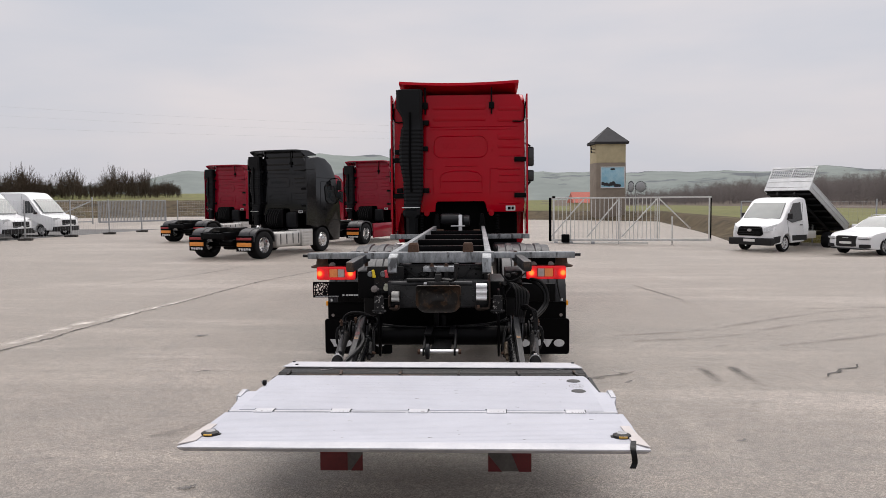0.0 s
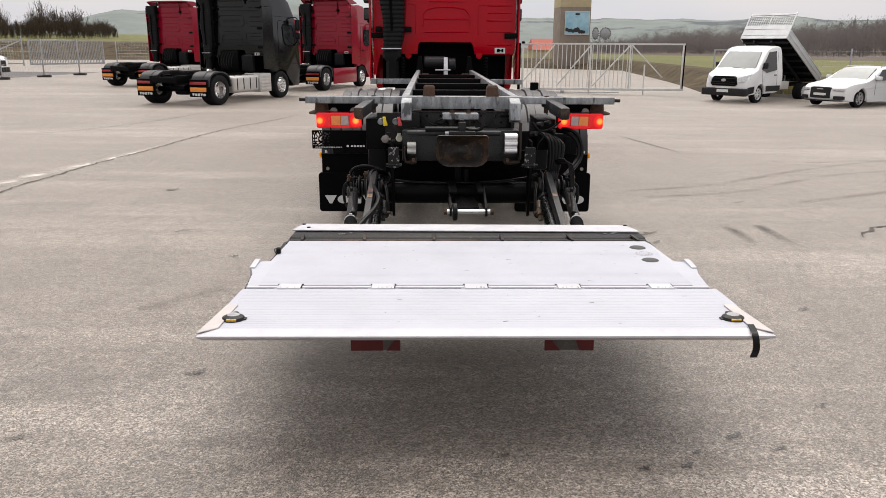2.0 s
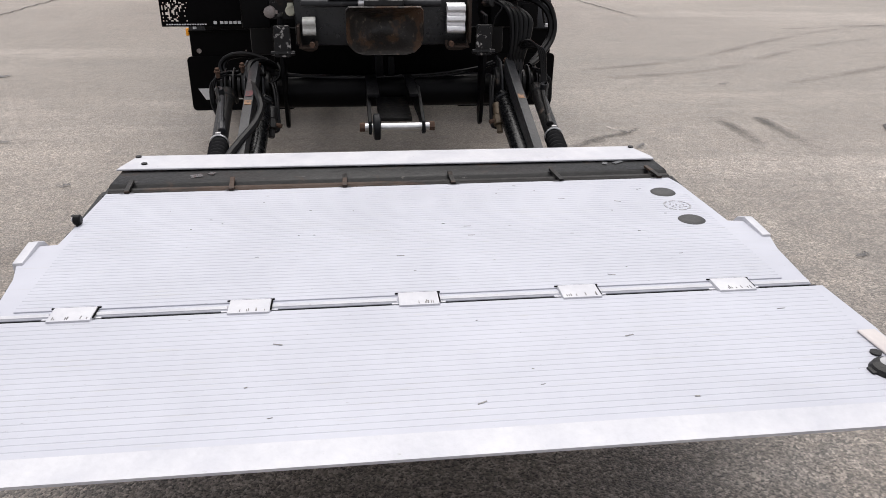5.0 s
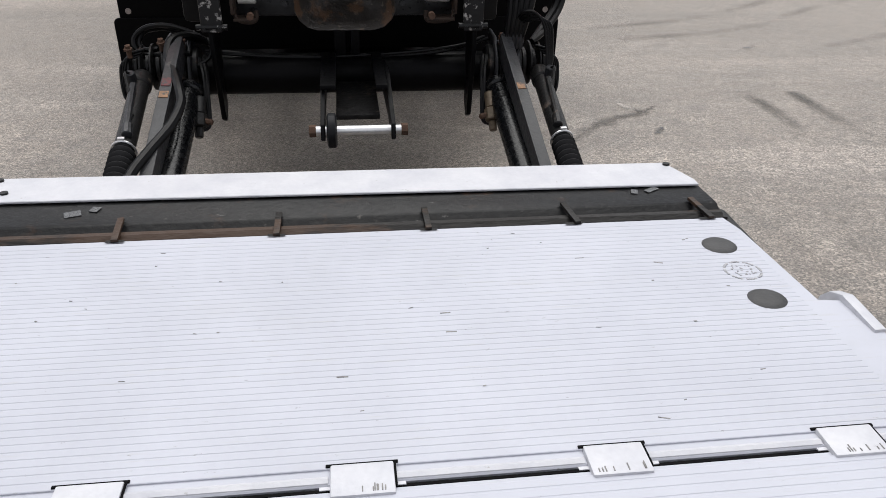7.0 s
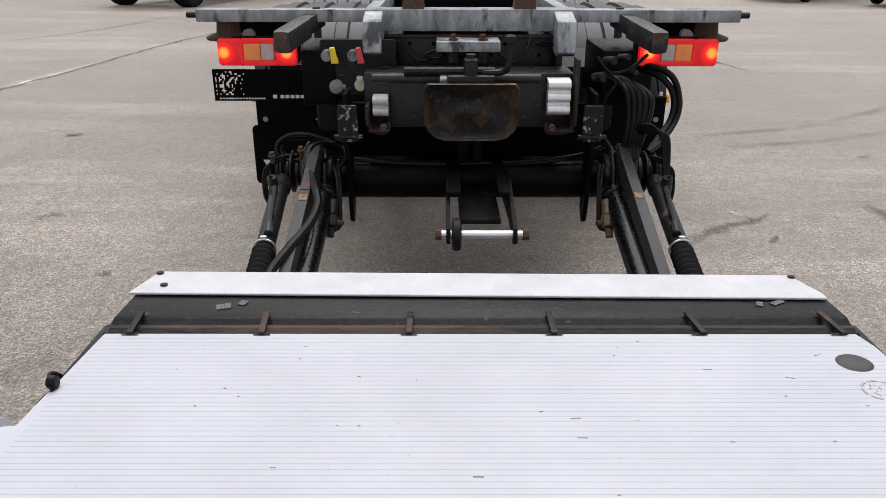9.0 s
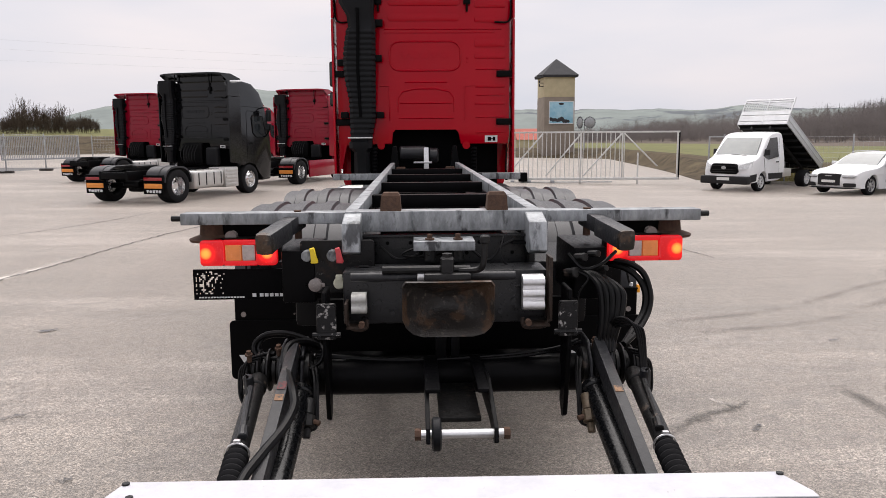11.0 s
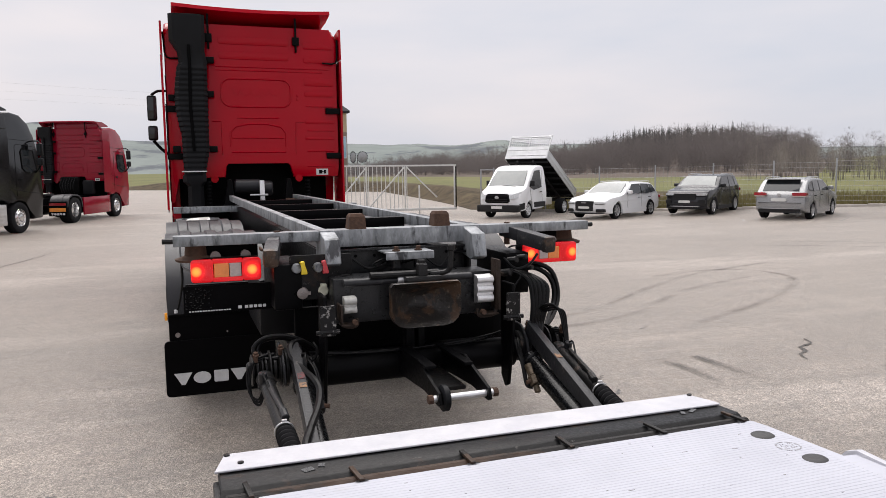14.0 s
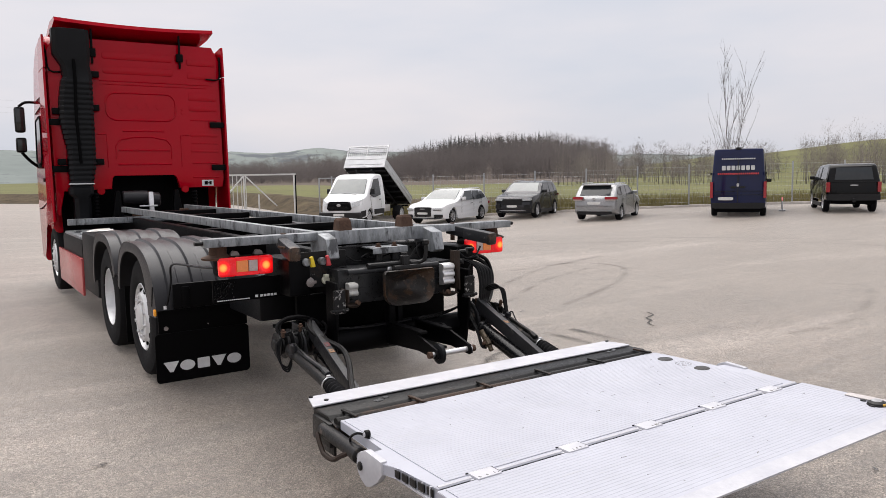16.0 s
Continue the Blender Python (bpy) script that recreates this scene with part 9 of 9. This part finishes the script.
# willow thicket on the bank at the left
shoot = [branch_arrays(rnd, 3.2, 0.45, 2, [9, 4], 0.028, twig=0.012, up=0.9) for _ in range(6)]
pl = []
for _ in range(3000):
    a, r = rnd.uniform(-50, -23.6), rnd.uniform(112, 132)
    x, y = CX + r * math.sin(radians(a)), CY + r * math.cos(radians(a))
    s = rnd.uniform(0.36, 0.62) * (1 + 0.5 * noise.noise((a * 0.5, 1.7, 0))) * ss((-23.0 - a) / 2.5 + 0.35)
    if -37.5 < a < -30.5 or -28.8 < a < -25.8:
        s *= rnd.choice((1.0, 1.2, 2.0))
    pl.append((x, y, land(x, y, r, yard_reach(math.atan2(y - CY, x - CX))) - 0.2, s, rnd.uniform(0, 6.28), rnd.randrange(6)))
tagged(scatter("willow_thicket", shoot, pl, M_REED), "brown leafless willow thicket on the grass bank", "bushes", kind="stuff")
# dry tufts along the fence
tuft_v, tuft_f = [], []
for k in range(26):
    a, l = rnd.uniform(0, 6.28), rnd.uniform(0.15, 0.5)
    x, y = rnd.uniform(-0.25, 0.25), rnd.uniform(-0.25, 0.25)
    w = 0.012
    n0 = len(tuft_v)
    tuft_v += [(x - w, y, 0), (x + w, y, 0), (x + 0.3 * l * math.cos(a), y + 0.3 * l * math.sin(a), l)]
    tuft_f.append((n0, n0 + 1, n0 + 2))
tuft = (np.array(tuft_v), np.array(tuft_f))
pl = []
for _ in range(1900):
    f = rnd.uniform(0, 1)
    q = p0.lerp(p1, f) + Vector((-d.y, d.x, 0)) * rnd.uniform(0.3, 5.5)
    pl.append((q.x, q.y, land(q.x, q.y, math.hypot(q.x - CX, q.y - CY), yard_reach(math.atan2(q.y - CY, q.x - CX))) - 0.05, rnd.uniform(0.6, 1.7), rnd.uniform(0, 6.28), 0))
tagged(scatter("verge_grass", [tuft], pl, M_DRYGRASS), "dry brown grass along the fence", "grass", kind="stuff")


# ---- cracks, seams, smears and lines on the yard ----
def ribbon(name, pts, w, material, label, jag=0.0, seed=1, lift_=0.005, n=6):
    """A thin flat strip on the ground along a smooth line."""
    rr = random.Random(seed)
    path = [Vector((x, y, 0)) for x, y in pts]
    path = smooth_path(path, n)
    vs, fs = [], []
    for i, p in enumerate(path):
        t = (path[min(i + 1, len(path) - 1)] - path[max(i - 1, 0)]).normalized()
        s = Vector((-t.y, t.x, 0))
        j = s * rr.uniform(-jag, jag)
        end = min(1.0, 4 * i / len(path), 4 * (len(path) - 1 - i) / len(path)) if jag else 1
        ww = w * (0.35 + 0.65 * rr.random() if jag else 1) * (0.3 + 0.7 * end)
        for sg in (-1, 1):
            q = p + j + s * (sg * ww / 2)
            vs.append((q.x, q.y, gz(q.x, q.y) + lift_))
    for i in range(len(path) - 1):
        fs.append((2 * i, 2 * i + 1, 2 * i + 3, 2 * i + 2))
    ob = soup(name, vs, fs, material)
    uv = ob.data.uv_layers.new(name="across")
    for poly in ob.data.polygons:
        for li, u in zip(poly.loop_indices, (0.0, 1.0, 1.0, 0.0)):
            uv.data[li].uv = (u, 0.0)
    tagged(ob, label, name.replace("_", " "), kind="structure")
    return ob


smeared(M_MARK, 0.30, 1.3)
M_SKID = smeared(mat("skid_smear", (0.085, 0.08, 0.074), 0.85, var=0.3, scale=3, fine=30), 0.75, 1.6)
M_PALE = smeared(mat("pale_worn_strip", (0.50, 0.46, 0.42), 0.8, var=0.2, scale=3, fine=40), 1.3, 2.5)
M_LINE = smeared(M_LINE, 1.6, 9.0)
M_DARKASPH = mat("dark_asphalt", (0.050, 0.048, 0.047), 0.7, var=0.3, scale=0.6, fine=20, c2=(0.085, 0.08, 0.076))
ribbon("dark_asphalt_strip", [(-31.5, 24.0), (-31.0, 34.0), (-30.2, 44.0), (-29.0, 52.0)], 15.0, M_DARKASPH, "darker asphalt under the white vans", 0.0, 1, 0.004, 8)
ribbon("pale_strip", [(-7.2, 4.0), (-6.3, 7.2), (-5.75, 9.4), (-5.55, 10.9), (-5.2, 12.6), (-4.95, 14.6)], 0.50, M_PALE, "pale worn strip beside the crack in the yard", 0.03, 2, 0.004)
ribbon("crack", [(-7.0, 3.5), (-6.1, 6.8), (-5.5, 9.0), (-5.35, 10.6), (-5.2, 12.2), (-5.0, 13.6), (-4.8, 15.6), (-4.55, 17.2), (-4.0, 19.3), (-3.7, 21.0)], 0.045, M_CRACK, "long dark crack in the yard surface", 0.035, 3, 0.007, 14)
ribbon("crack", [(3.69, 16.4), (3.84, 14.9), (4.01, 13.5)], 0.035, M_CRACK, "thin dark crack in the yard surface", 0.02, 4, 0.007, 10)
ribbon("crack", [(4.42, 8.22), (4.33, 8.05), (4.14, 7.98), (4.06, 7.85), (3.92, 7.76), (3.83, 7.60)], 0.045, M_CRACK, "short dark squiggle of sealed crack", 0.003, 5, 0.007, 6)
ribbon("crack", [(-8.5, 15.5), (-7.4, 17.0), (-6.6, 19.5), (-6.3, 22.0)], 0.03, M_CRACK, "thin dark crack in the yard surface", 0.03, 6, 0.007, 10)
for i, pts in enumerate(([(2.1, 9.9), (3.34, 10.3), (5.0, 11.45), (6.45, 12.3), (8.5, 13.0)], [(2.3, 9.5), (3.6, 9.9), (5.2, 11.0), (6.9, 11.7)], [(2.685, 8.10), (2.72, 7.70), (2.705, 7.26)], [(3.03, 8.08), (3.04, 7.56), (3.05, 7.08)], [(8.1, 8.2), (8.3, 7.6), (7.3, 7.05), (5.6, 6.45), (4.6, 6.5)], [(5.6, 12.3), (7.2, 12.5), (7.4, 11.4), (6.0, 10.2), (4.0, 9.2)], [(9.0, 17.0), (12.0, 14.5), (14.0, 11.0), (14.2, 7.0)], [(9.6, 18.2), (13.0, 15.2), (15.2, 11.0)])):
    ribbon("tyre_mark", pts, 0.18 if i not in (2, 3) else 0.16, M_SKID if i in (2, 3) else M_MARK, "faint dark tyre mark curving over the yard", 0.0, 20 + i, 0.0045 + 0.0004 * i, 8)
M_WET = smeared(mat("damp_stain", (0.055, 0.052, 0.05), 0.25, var=0.3, scale=6, fine=40, spec=0.6), 1.3, 7.0)
ribbon("damp_stain", [(1.2, 7.22), (1.39, 7.43), (1.58, 7.6), (1.84, 7.74), (1.96, 7.84)], 0.16, M_SKID, "thin dark damp stain on the yard", 0.02, 61, 0.0062, 6)
ribbon("oil_spot", [(1.78, 7.34), (1.82, 7.40), (1.86, 7.46)], 0.09, M_WET, "small dark oil spot on the yard", 0.01, 62, 0.0064, 4)
ribbon("oil_spot", [(-0.3, 6.15), (0.1, 6.3), (0.45, 6.28)], 0.30, M_WET, "dark oil drips below the roller fork", 0.03, 63, 0.0066, 6)
ribbon("oil_spot", [(-2.2, 5.6), (-1.9, 5.9), (-1.75, 6.3)], 0.35, M_MARK, "faint dark stain on the yard", 0.03, 64, 0.0068, 6)
for i, (x, y, w) in enumerate(((0.66, 3.63, 0.05), (0.86, 3.66, 0.035), (0.94, 3.76, 0.03), (1.16, 3.9, 0.05), (1.32, 3.79, 0.03), (1.7, 4.19, 0.045), (0.03, 4.18, 0.03), (0.09, 3.74, 0.03), (-1.5, 4.6, 0.06), (-2.1, 3.9, 0.04), (-1.9, 6.9, 0.08), (2.3, 5.6, 0.05), (1.5, 6.4, 0.06), (-2.6, 7.8, 0.09), (3.3, 9.2, 0.08), (-3.4, 9.9, 0.1), (0.4, 5.95, 0.10))):
    ribbon("oil_spot", [(x - w, y - 0.4 * w), (x, y), (x + 0.7 * w, y + 0.6 * w)], 1.3 * w, M_WET, "small dark oil spot on the yard", 0.2 * w, 70 + i, 0.0070 + 0.0003 * i, 5)
ribbon("damp_stain", [(1.72, 7.90), (1.76, 7.80), (1.86, 7.74), (1.90, 7.70)], 0.07, M_PALE, "small pale scuff on the yard", 0.02, 92, 0.0125, 5)
for a, b in (((16.5, 23.0), (28.2, 16.0)), ((19.8, 21.8), (21.3, 22.8)), ((23.2, 19.6), (25.0, 21.2)), ((26.6, 17.2), (28.6, 18.6)), ((17.6, 23.8), (18.6, 25.0))):
    ribbon("parking_line", [a, ((a[0] + b[0]) / 2, (a[1] + b[1]) / 2), b], 0.11, M_LINE, "worn white parking line", 0.01, 40, 0.006, 10)
